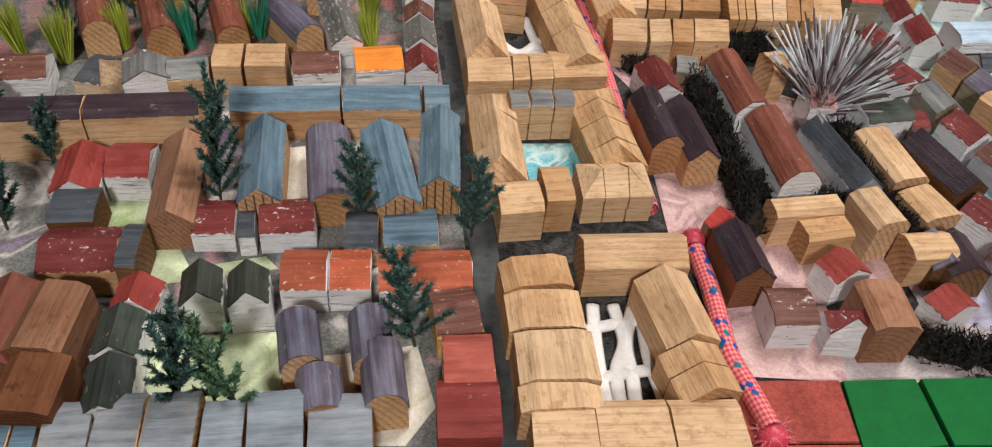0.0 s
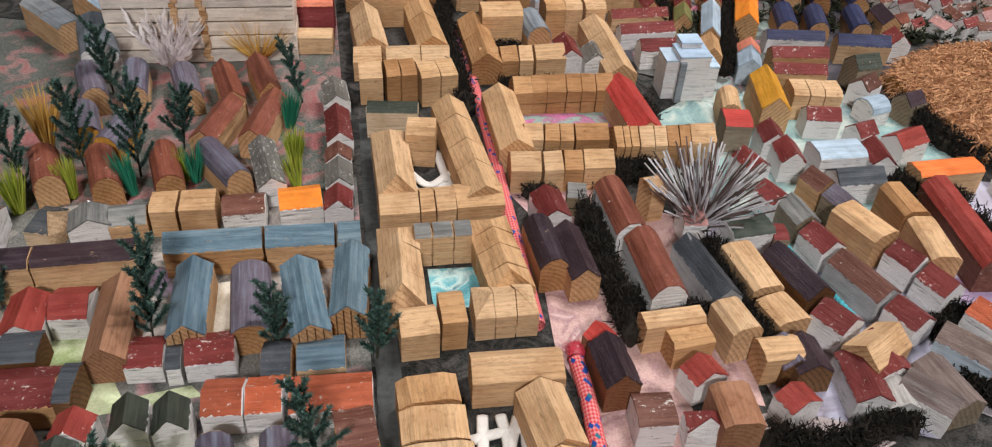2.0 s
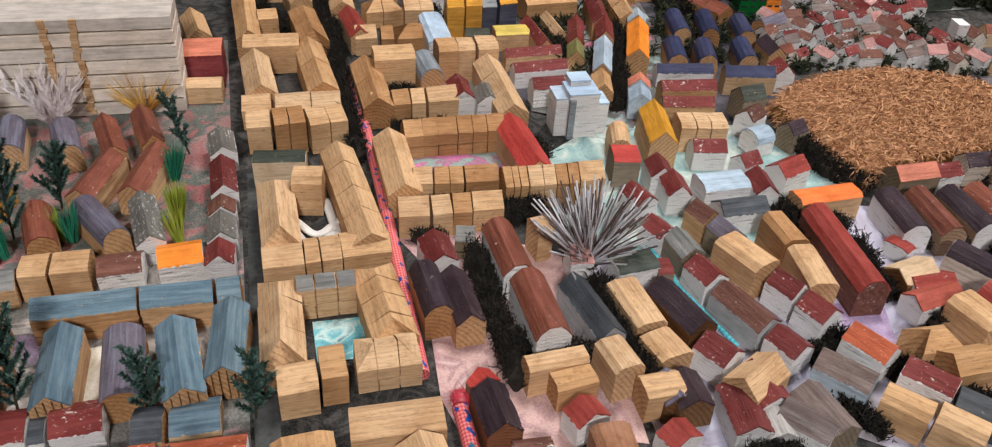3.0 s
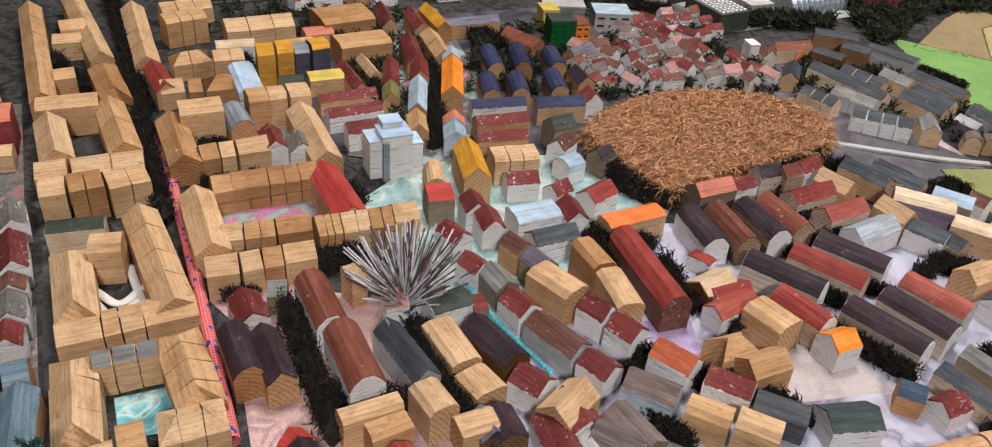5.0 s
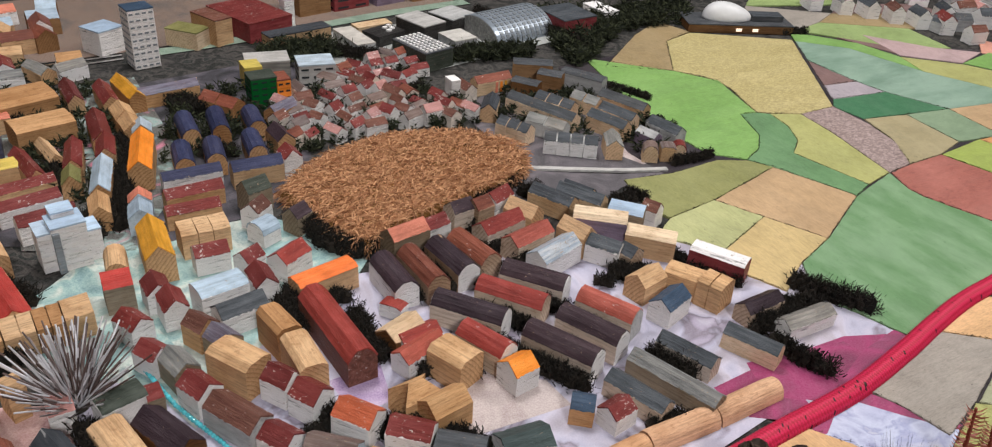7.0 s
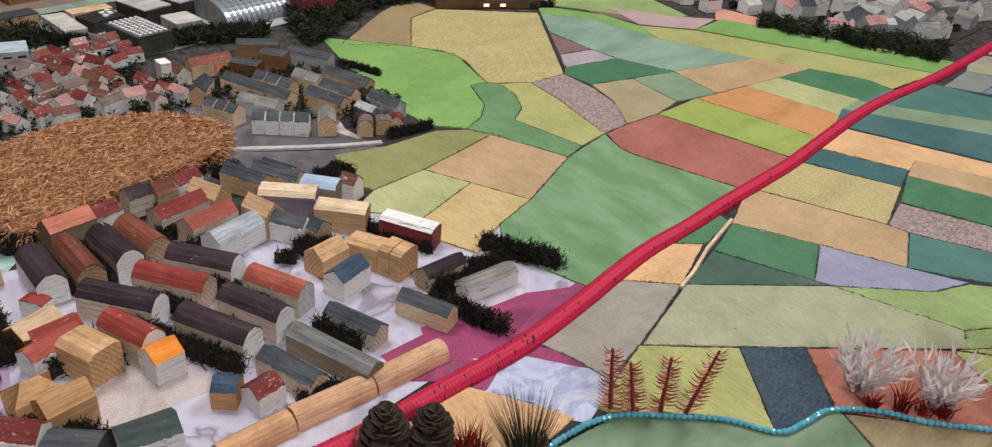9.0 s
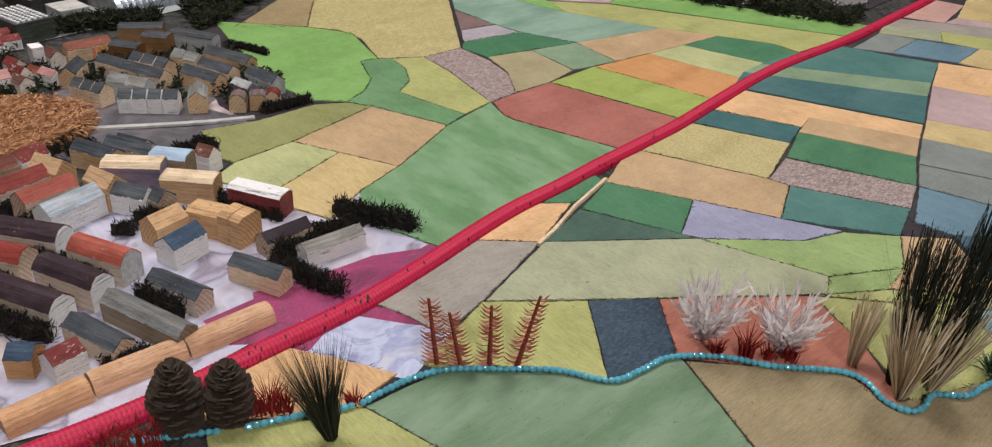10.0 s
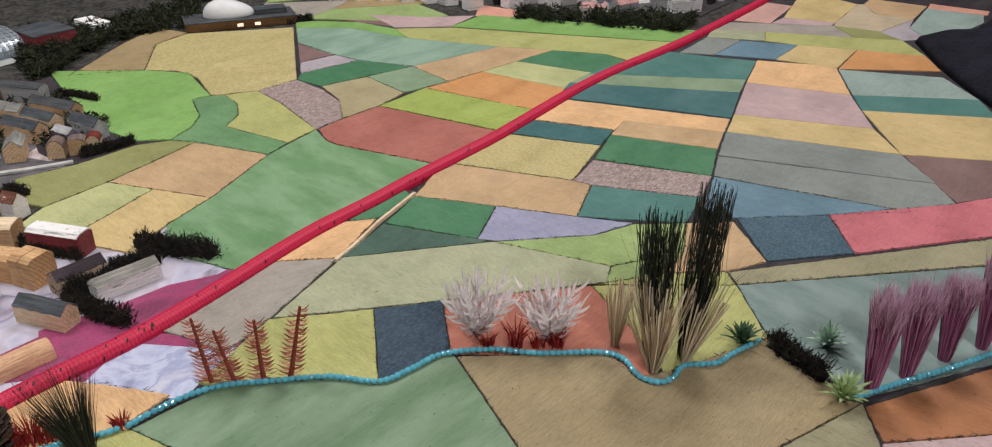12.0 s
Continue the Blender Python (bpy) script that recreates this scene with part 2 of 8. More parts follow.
strands("frosted_tip", (0.42, 0.2, 0.32), (0.66, 0.46, 0.56), 0.5)
strands("leaf_mint", (0.46, 0.63, 0.52), (0.55, 0.7, 0.58), 0.35, 0.35)
strands("fern_red", (0.16, 0.03, 0.022), (0.36, 0.07, 0.045))
strands("coral", (0.16, 0.012, 0.012), (0.36, 0.03, 0.025))
strands("black_bristle", (0.006, 0.007, 0.006), (0.04, 0.045, 0.03))
strands("magenta_bristle", (0.16, 0.02, 0.085), (0.5, 0.2, 0.33))
strands("leaf_pale", (0.4, 0.52, 0.24), (0.48, 0.6, 0.32), 0.4, 0.3)
strands("leaf_dark", (0.03, 0.065, 0.035), (0.07, 0.12, 0.06), 0.4)
strands("cone_scale", (0.02, 0.013, 0.009), (0.065, 0.042, 0.03), 0.6)
plain("stem", (0.05, 0.045, 0.03))
plain("tile_green", (0.0, 0.11, 0.02), 0.6, 0.15, 0.25, 900)
plain("tile_red", (0.3, 0.06, 0.045), 0.75, 0.12, 0.45, 600)
plain("bead_blue", (0.11, 0.4, 0.52), 0.1, 0.6, 0.15, 60, 0.0, 0.0)
plain("bead_cyan", (0.1, 0.5, 0.58), 0.1, 0.7, 0.2, 60, 0.0, 0.0)
plain("metal_roof", (0.36, 0.41, 0.48), 0.35, 0.5, 0.15, 80, 0.6, 0.1)
plain("window_dark", (0.025, 0.03, 0.035), 0.25, 0.5, 0.2, 100)
plain("window_pale", (0.2, 0.22, 0.24), 0.35, 0.4, 0.2, 100)
plain("dome_white", (0.7, 0.7, 0.72), 0.45, 0.4, 0.1, 80)
plain("wool_black", (0.014, 0.014, 0.022), 0.95, 0.1, 0.6, 160, 0.0, 1.0)
plain("room_paint", (0.07, 0.067, 0.063), 0.9, 0.1, 0.1, 3)
plain("room_floor", (0.14, 0.12, 0.11), 0.6, 0.2, 0.2, 6)
plain("ceiling_paint", (0.11, 0.105, 0.1), 0.9, 0.1, 0.05, 3)
plain("sequin", (0.7, 0.7, 0.7), 0.12, 0.8, 0.2, 400, 0.9, 0.5)
plain("lacing", (0.72, 0.69, 0.66), 0.8, 0.2, 0.12, 500, 0.0, 0.6)
plain("asphalt_paint", (0.07, 0.073, 0.072), 0.9, 0.08, 0.5, 160)

plain("coir_core", (0.2, 0.095, 0.03), 0.9, 0.1, 0.5, 260, 0.0, 1.0)
plain("cone_scale_plate", (0.05, 0.033, 0.024), 0.65, 0.25, 0.5, 500)
wood("pinkpine", (0.66, 0.43, 0.29), (0.52, 0.31, 0.19), 34)
m, n, l, b = shader("lamp_glow", 0.5, 0.2)
b.inputs["Base Color"].default_value = (0.9, 0.7, 0.55, 1)
b.inputs["Emission Color"].default_value = (1.0, 0.78, 0.6, 1)
b.inputs["Emission Strength"].default_value = 1.2
strands("moss_dark", (0.012, 0.011, 0.007), (0.06, 0.05, 0.026), 0.9)
strands("moss_green", (0.006, 0.009, 0.005), (0.04, 0.046, 0.022), 0.95)
strands("needles_pale", (0.04, 0.1, 0.055), (0.16, 0.26, 0.14), 0.5)
strands("coral_fray", (0.5, 0.04, 0.06), (0.75, 0.3, 0.32), 0.4)
plain("fray_knot", (0.58, 0.05, 0.08), 0.4, 0.4, 0.3, 300)


def paper(name, stops, scale=30, rough=0.65, warp=1.5, fine=0.15, spec=0.2):
    """Printed paper: soft shapes of a few colours that run into each other."""
    m, n, l, b = shader(name, rough, spec)
    v = coords(n, l, (1, 1, 1), 1.0)
    t = n.new("ShaderNodeTexNoise")
    t.inputs["Scale"].default_value, t.inputs["Detail"].default_value, t.inputs["Distortion"].default_value = scale, 3, warp
    l.new(v, t.inputs["Vector"])
    c = ramp(n, l, t.outputs["Fac"], stops)
    f = noise_tex(n, l, v, 700, 3)
    c = mix(n, l, fine, c, ramp(n, l, f, [(0.35, (0.1, 0.1, 0.1)), (0.65, (0.9, 0.88, 0.86))]))
    l.new(c, b.inputs["Base Color"])
    bump(n, l, b, t.outputs["Fac"], 0.15, 0.002)


paper("paper_ground", [(0.3, (0.008, 0.009, 0.008)), (0.45, (0.018, 0.018, 0.017)), (0.56, (0.06, 0.053, 0.05)), (0.66, (0.014, 0.017, 0.016))], 45, 0.95, 1.5, 0.04, 0.03)
paper("paper_pink", [(0.3, (0.5, 0.27, 0.25)), (0.5, (0.58, 0.36, 0.33)), (0.6, (0.36, 0.18, 0.19)), (0.7, (0.62, 0.42, 0.4))], 26)
paper("paper_left", [(0.3, (0.42, 0.2, 0.22)), (0.38, (0.09, 0.095, 0.085)), (0.52, (0.12, 0.115, 0.105)), (0.58, (0.5, 0.44, 0.4)), (0.64, (0.1, 0.09, 0.09)), (0.72, (0.25, 0.16, 0.28))], 20, 0.45, 1.0)
paper("paper_red", [(0.32, (0.3, 0.07, 0.07)), (0.42, (0.26, 0.13, 0.12)), (0.5, (0.06, 0.065, 0.055)), (0.6, (0.05, 0.07, 0.055)), (0.7, (0.3, 0.06, 0.06))], 34, 0.45, 1.0)
paper("paper_brown", [(0.3, (0.1, 0.06, 0.04)), (0.5, (0.15, 0.085, 0.055)), (0.7, (0.07, 0.045, 0.035))], 14, 0.8)
paper("paper_hall", [(0.3, (0.2, 0.21, 0.2)), (0.5, (0.32, 0.33, 0.32)), (0.7, (0.24, 0.26, 0.26))], 18, 0.6)
paper("paper_lanes", [(0.3, (0.45, 0.12, 0.2)), (0.42, (0.035, 0.035, 0.03)), (0.55, (0.05, 0.05, 0.045)), (0.62, (0.22, 0.34, 0.32)), (0.72, (0.4, 0.2, 0.24))], 26, 0.6)
paper("paper_teal", [(0.3, (0.12, 0.25, 0.27)), (0.48, (0.27, 0.42, 0.4)), (0.58, (0.5, 0.55, 0.5)), (0.7, (0.1, 0.2, 0.22))], 22)
paper("paper_pool", [(0.3, (0.05, 0.3, 0.36)), (0.5, (0.12, 0.45, 0.52)), (0.6, (0.5, 0.68, 0.66)), (0.7, (0.03, 0.2, 0.26))], 40, 0.25)
paper("paper_white", [(0.28, (0.3, 0.27, 0.28)), (0.4, (0.43, 0.39, 0.47)), (0.47, (0.49, 0.465, 0.57)), (0.56, (0.4, 0.39, 0.51)), (0.62, (0.2, 0.17, 0.22)), (0.66, (0.34, 0.3, 0.4)), (0.72, (0.42, 0.39, 0.48))], 14, 0.4, 1.5, 0.07)
paper("paper_cream", [(0.3, (0.62, 0.55, 0.42)), (0.5, (0.7, 0.64, 0.54)), (0.7, (0.5, 0.42, 0.26))], 30)
paper("paper_lime", [(0.3, (0.35, 0.45, 0.16)), (0.5, (0.62, 0.68, 0.42)), (0.7, (0.25, 0.34, 0.1))], 24)
paper("paper_mauve", [(0.3, (0.3, 0.22, 0.22)), (0.5, (0.46, 0.38, 0.37)), (0.7, (0.38, 0.3, 0.3))], 20)
paper("paper_magenta", [(0.3, (0.14, 0.015, 0.06)), (0.5, (0.3, 0.03, 0.12)), (0.62, (0.2, 0.03, 0.09)), (0.72, (0.42, 0.09, 0.22))], 13, 0.45, 1.0, 0.05)
paper("paper_fuchsia", [(0.32, (0.15, 0.28, 0.26)), (0.45, (0.24, 0.32, 0.29)), (0.5, (0.3, 0.12, 0.2)), (0.6, (0.58, 0.1, 0.32)), (0.72, (0.38, 0.15, 0.25))], 32)
paper("paper_lilac", [(0.33, (0.2, 0.21, 0.36)), (0.43, (0.38, 0.4, 0.57)), (0.52, (0.47, 0.5, 0.65)), (0.58, (0.3, 0.32, 0.5)), (0.66, (0.5, 0.5, 0.6))], 22, 0.4, 1.0, 0.06)
paper("paper_violet", [(0.3, (0.22, 0.13, 0.3)), (0.5, (0.35, 0.24, 0.42)), (0.7, (0.5, 0.4, 0.55))], 20)
paper("paper_road", [(0.32, (0.05, 0.045, 0.052)), (0.5, (0.085, 0.075, 0.088)), (0.66, (0.13, 0.11, 0.125))], 24, 0.7, 1.5, 0.06)
paper("paper_green", [(0.3, (0.1, 0.17, 0.12)), (0.5, (0.16, 0.25, 0.18)), (0.7, (0.22, 0.28, 0.22))], 24, 0.8)
paper("paper_slate", [(0.35, (0.022, 0.022, 0.025)), (0.5, (0.05, 0.046, 0.058)), (0.65, (0.1, 0.088, 0.105))], 20, 0.9, 1.5, 0.04, 0.04)


def veneer(name, colour, streak=0.3, speck=0.0, sweep=0.3):
    """Thin stained wood or painted card: washes that pool and thin out, grain along or across the panel, pores and dirt."""
    m, n, l, b = shader(name, 0.62, 0.14)
    info, half = n.new("ShaderNodeObjectInfo"), n.new("ShaderNodeMath")
    half.operation = "GREATER_THAN"
    half.inputs[1].default_value = 0.5
    l.new(info.outputs["Random"], half.inputs[0])
    s = mix(n, l, half.outputs[0], noise_tex(n, l, coords(n, l, (1, 11, 1), 2.0), 52, 5, 0.7), noise_tex(n, l, coords(n, l, (11, 1, 1), 2.0), 52, 5, 0.7))
    g = mix(n, l, half.outputs[0], noise_tex(n, l, coords(n, l, (1, 7, 1), 1.0), 190, 5, 0.75), noise_tex(n, l, coords(n, l, (7, 1, 1), 1.0), 190, 5, 0.75))
    wash = noise_tex(n, l, coords(n, l, (1, 1.6, 1), 1.0), 11, 4, 0.6)
    cloud = noise_tex(n, l, coords(n, l, (1.5, 1, 1), 1.0), 46, 5, 0.7)
    r, gr, bl = colour
    thin = (min(1, r * 1.3 + 0.03), min(1, gr * 1.25 + 0.03), min(1, bl * 1.25 + 0.02))
    c = ramp(n, l, s, [(0.36, shade(colour, 1 - 1.3 * streak)), (0.5, colour), (0.64, tuple(min(1, v * (1 + streak)) for v in colour))])
    c = mix(n, l, 0.45, c, ramp(n, l, wash, [(0.38, shade(colour, 1 - 1.5 * streak)), (0.5, colour), (0.62, thin)]))
    c = mix(n, l, 0.2, c, ramp(n, l, cloud, [(0.4, shade(colour, 0.5)), (0.6, thin)]))
    c = mix(n, l, 0.38, c, ramp(n, l, g, [(0.36, shade(colour, 0.45)), (0.5, colour), (0.64, tuple(min(1, v * 1.4) for v in colour))]))
    brush = mix(n, l, half.outputs[0], noise_tex(n, l, coords(n, l, (1, 3.5, 1), 1.5), 8, 5, 0.6), noise_tex(n, l, coords(n, l, (3.5, 1.2, 1), 1.5), 8, 5, 0.6))
    pale = tuple(0.85 * v + 0.1 for v in colour)
    c = mix(n, l, sweep, c, mix(n, l, ramp(n, l, brush, [(0.4, (0, 0, 0)), (0.62, (1, 1, 1))]), shade(colour, 0.75), pale))
    dirt = noise_tex(n, l, coords(n, l, (1, 1, 1), 1.0), 190, 6, 0.75)
    c = mix(n, l, ramp(n, l, dirt, [(0.335, (0.8, 0.8, 0.8)), (0.355, (0, 0, 0))]), c, shade(colour, 0.3))
    if speck:
        f = noise_tex(n, l, coords(n, l, (1, 2, 1), 1.0), 230, 6, 0.8)
        c = mix(n, l, speck, c, ramp(n, l, f, [(0.4, shade(colour, 0.35)), (0.5, colour), (0.6, tuple(min(1, v * 1.7 + 0.08) for v in colour))]))
    l.new(c, b.inputs["Base Color"])
    bump(n, l, b, mix(n, l, 0.5, g, s), 0.6, 0.0008)


VENEERS = {
    "leaf_green": (0.19, 0.4, 0.08), "mid_green": (0.13, 0.29, 0.1), "deep_green": (0.055, 0.2, 0.07), "sage": (0.2, 0.32, 0.16),
    "pale_teal": (0.26, 0.38, 0.29), "teal": (0.065, 0.2, 0.14), "dark_teal": (0.045, 0.145, 0.115), "navy_teal": (0.028, 0.062, 0.066),
    "yellow_green": (0.37, 0.42, 0.12), "lime": (0.3, 0.42, 0.07), "pale_lime": (0.42, 0.49, 0.19), "straw_yellow": (0.53, 0.45, 0.17),
    "olive": (0.25, 0.29, 0.08), "khaki": (0.31, 0.26, 0.1), "cool_grey": (0.36, 0.36, 0.33), "tan": (0.47, 0.36, 0.16), "pale_orange": (0.66, 0.46, 0.19), "orange": (0.53, 0.29, 0.08),
    "brick": (0.36, 0.14, 0.08), "salmon": (0.6, 0.33, 0.2), "pinkish_tan": (0.52, 0.35, 0.25), "rose": (0.48, 0.15, 0.14), "terracotta": (0.42, 0.17, 0.085),
    "greige": (0.31, 0.315, 0.225), "greige_pink": (0.44, 0.36, 0.3), "grey_blue": (0.3, 0.34, 0.4), "blue_grey": (0.12, 0.235, 0.25), "brown": (0.2, 0.14, 0.1),
    "grey_green": (0.2, 0.25, 0.19), "light_green": (0.27, 0.41, 0.12), "slate_blue": (0.045, 0.105, 0.11), "raw_tan": (0.285, 0.25, 0.105), "washed_green": (0.15, 0.275, 0.12), "washed_teal": (0.155, 0.25, 0.19), "khaki_green": (0.28, 0.29, 0.14), "forest": (0.06, 0.13, 0.07), "washed_meadow": (0.15, 0.33, 0.115), "washed_jade": (0.2, 0.36, 0.22), "tan_green": (0.34, 0.33, 0.15), "greige_tan": (0.46, 0.42, 0.24), "amber": (0.34, 0.16, 0.045), "pale_sage": (0.34, 0.4, 0.21), "joint": (0.03, 0.028, 0.014),
}
for key, colour in VENEERS.items():
    r, g, bl = colour
    veneer("field_" + key, (0.945 * r + 0.006, 0.835 * g + 0.004, 0.96 * bl + 0.021), 0.3, 0.3 if key in ("navy_teal", "slate_blue") else 0.0, 0.6 if key.startswith("washed") else 0.14)
veneer("field_speckle", (0.28, 0.21, 0.2), 0.2, 0.6)
veneer("field_yellow_speckle", (0.42, 0.35, 0.16), 0.2, 0.3)


# ---- building blocks ----
def link_mesh(name, bm, material, smooth=False):
    me = bpy.data.meshes.new(name)
    bm.normal_update()
    bm.to_mesh(me)
    bm.free()
    me.materials.append(MATS[material])
    if smooth:
        me.shade_smooth()
    return me


def part(name, bm, material, parent, label="", smooth=False):
    ob = new(name, link_mesh(name, bm, material, smooth))
    ob.parent = parent
    if label:
        ob["label"] = label
    return ob


def thing(name, x, y, z=0.0, yaw=0.0, label="", category="", group="", kind=""):
    ob = new(name)
    ob.empty_display_size = 0.01
    ob.matrix_world = pose(x, y, z, 0, 0, yaw)
    return tagged(ob, label, category, group, kind)


def mesh_thing(name, bm, material, label="", category="", group="", kind="", smooth=False, at=(0, 0, 0)):
    ob = new(name, link_mesh(name, bm, material, smooth))
    ob.location = at
    return tagged(ob, label, category, group, kind)


def loft(rings, closed_profile=True, caps=True):
    """A skin over equal rings of points."""
    bm = bmesh.new()
    rows = [[bm.verts.new(p) for p in r] for r in rings]
    k = len(rows[0])
    for a, b in zip(rows, rows[1:]):
        for i in range(k if closed_profile else k - 1):
            j = (i + 1) % k
            bm.faces.new((a[i], a[j], b[j], b[i]))
    if caps:
        bm.faces.new(list(reversed(rows[0])))
        bm.faces.new(rows[-1])
    return bm


def box(bm, x, y, z, sx, sy, sz, yaw=0.0):
    m = pose(x, y, z + sz / 2, 0, 0, yaw) @ Matrix.Diagonal((sx, sy, sz, 1))
    return bmesh.ops.create_cube(bm, size=1.0, matrix=m)


def slab(corners, z, thick, gap=0.0006):
    """A flat panel with the given outline, drawn in a little all round and softened at the top edge."""
    c = sum((Vector(p) for p in corners), Vector((0, 0))) / len(corners)
    pts = []
    if gap == 0.0003:
        fine, rnd = [], random.Random(int(1e4 * (c.x + 3 * c.y)))
        for p, q in zip(corners, corners[1:] + corners[:1]):
            p, q = Vector(p), Vector(q)
            k = max(1, int((q - p).length / 0.007))
            fine += [p + (q - p) * i / k + (Vector((rnd.gauss(0, 0.00035), rnd.gauss(0, 0.00035))) if i else Vector((0, 0))) for i in range(k)]
        corners = fine
    for p in corners:
        d = Vector(p) - c
        pts.append(c + d * max(0.5, 1 - gap / max(d.length, 1e-4) * 1.3))
    if sum(a.x * b.y - b.x * a.y for a, b in zip(pts, pts[1:] + pts[:1])) < 0:
        pts.reverse()
    bm = bmesh.new()
    low = [bm.verts.new((p.x - c.x, p.y - c.y, z)) for p in pts]
    mid = [bm.verts.new((p.x - c.x, p.y - c.y, z + thick * 0.7)) for p in pts]
    top = []
    for p in pts:
        d = p - c
        q = d * (1 - 0.0004 / max(d.length, 1e-4))
        top.append(bm.verts.new((q.x, q.y, z + thick)))
    k = len(pts)
    for a, b in ((low, mid), (mid, top)):
        for i in range(k):
            j = (i + 1) % k
            bm.faces.new((a[i], a[j], b[j], b[i]))
    for tri in tessellate_polygon([[v.co for v in top]]):
        p, q, r = (top[i] for i in tri)
        bm.faces.new((p, q, r) if (q.co - p.co).cross(r.co - p.co).z > 0 else (p, r, q))
    return bm, c


def catmull(points, step):
    """Evenly spaced points on a smooth line through the given ones."""
    p = [Vector((*q, 0)) if len(q) == 2 else Vector(q) for q in points]
    p = [2 * p[0] - p[1]] + p + [2 * p[-1] - p[-2]]
    dense = []
    for a, b, c, d in zip(p, p[1:], p[2:], p[3:]):
        for k in range(24):
            t = k / 24
            dense.append(0.5 * (2 * b + (c - a) * t + (2 * a - 5 * b + 4 * c - d) * t * t + (3 * b - a - 3 * c + d) * t ** 3))
    dense.append(p[-2])
    out, rest = [dense[0]], 0.0
    for a, b in zip(dense, dense[1:]):
        seg = (b - a).length
        while rest + seg >= step:
            f = (step - rest) / seg
            a = a + (b - a) * f
            seg = (b - a).length
            rest = 0.0
            out.append(a.copy())
        rest += seg
    return out


def blade_mesh(name, blades, material, point=0.15):
    """Many thin tapered blades as one mesh: each is (root, tip, width, sag)."""
    verts, faces = [], []
    for root, tip, wid, sag in blades:
        d = tip - root
        side = d.cross(Vector((random.uniform(-1, 1), random.uniform(-1, 1), random.uniform(-0.3, 1)))).normalized() * wid / 2
        mid = root + d * 0.55 + sag
        k = len(verts)
        verts += [root - side, root + side, mid - side * 0.8, mid + side * 0.8, tip - side * point, tip + side * point]
        faces += [(k, k + 1, k + 3, k + 2), (k + 2, k + 3, k + 5, k + 4)]
    me = bpy.data.meshes.new(name)
    me.from_pydata([tuple(v) for v in verts], [], faces)
    me.materials.append(MATS[material])
    return me


# ---- the wooden block houses ----
WALLS = {"white": "white-painted", "pine": "bare pine", "greywood": "bare grey wood", "pinkwood": "bare pinkish wood", "brown": "brown-stained", "grey": "grey-washed", "dark": "dark wood", "rosewood": "reddish wood", "saddlewood": "bare reddish-brown wood", "weathered": "weathered pale wood", "paleply": "brightened cream wood", "lightgrey": "pale grey", "cream": "cream wood"}
TONES = {"bare": "unpainted wooden", "terra": "terracotta", "slateblue": "slate-blue", "skyblue": "sky-blue", "skywash": "blue-washed", "deepblue": "deep blue", "greybrown": "grey-brown",
         "darkgreen": "dark green", "salmonred": "salmon-red", "pinkwood": "pinkish wood", "mottled": "mottled grey", "pinkish": "faded pink"}
FORMS = {"g": "gabled roof", "b": "flat top", "r": "rounded roof", "h": "hipped roof", "m": "blunt gambrel roof"}


def profile(shape, w, h, rows=0):
    """The cross-section, and at which point its roof begins. rows: level saw cuts in both flanks."""
    e = {"b": 0.88, "r": 0.58, "m": 0.7}.get(shape, 0.68) * h
    right = [(w / 2, 0)]
    for k in range(rows):
        z = e * (k + 1) / (rows + 1)
        right += [(w / 2, z - 0.0005), (w / 2 - 0.0018, z - 0.0005), (w / 2 - 0.0018, z + 0.0005), (w / 2, z + 0.0005)]
    left = [(-y, z) for y, z in right]
    if shape == "b":
        top = [(w / 2, e), (w * 0.3, h), (-w * 0.3, h), (-w / 2, e)]
    elif shape == "m":
        top = [(w / 2, e), (w * 0.36, h * 0.86), (w * 0.16, h), (-w * 0.16, h), (-w * 0.36, h * 0.86), (-w / 2, e)]
    elif shape == "r":
        top = [(math.cos(radians(a)) * w / 2, e + math.sin(radians(a)) * (h - e)) for a in range(0, 181, 30)]
    else:
        top = [(w / 2, e), (0, h), (-w / 2, e)]
    return [left[0]] + right + top + left[:0:-1], 1 + len(right), len(top)


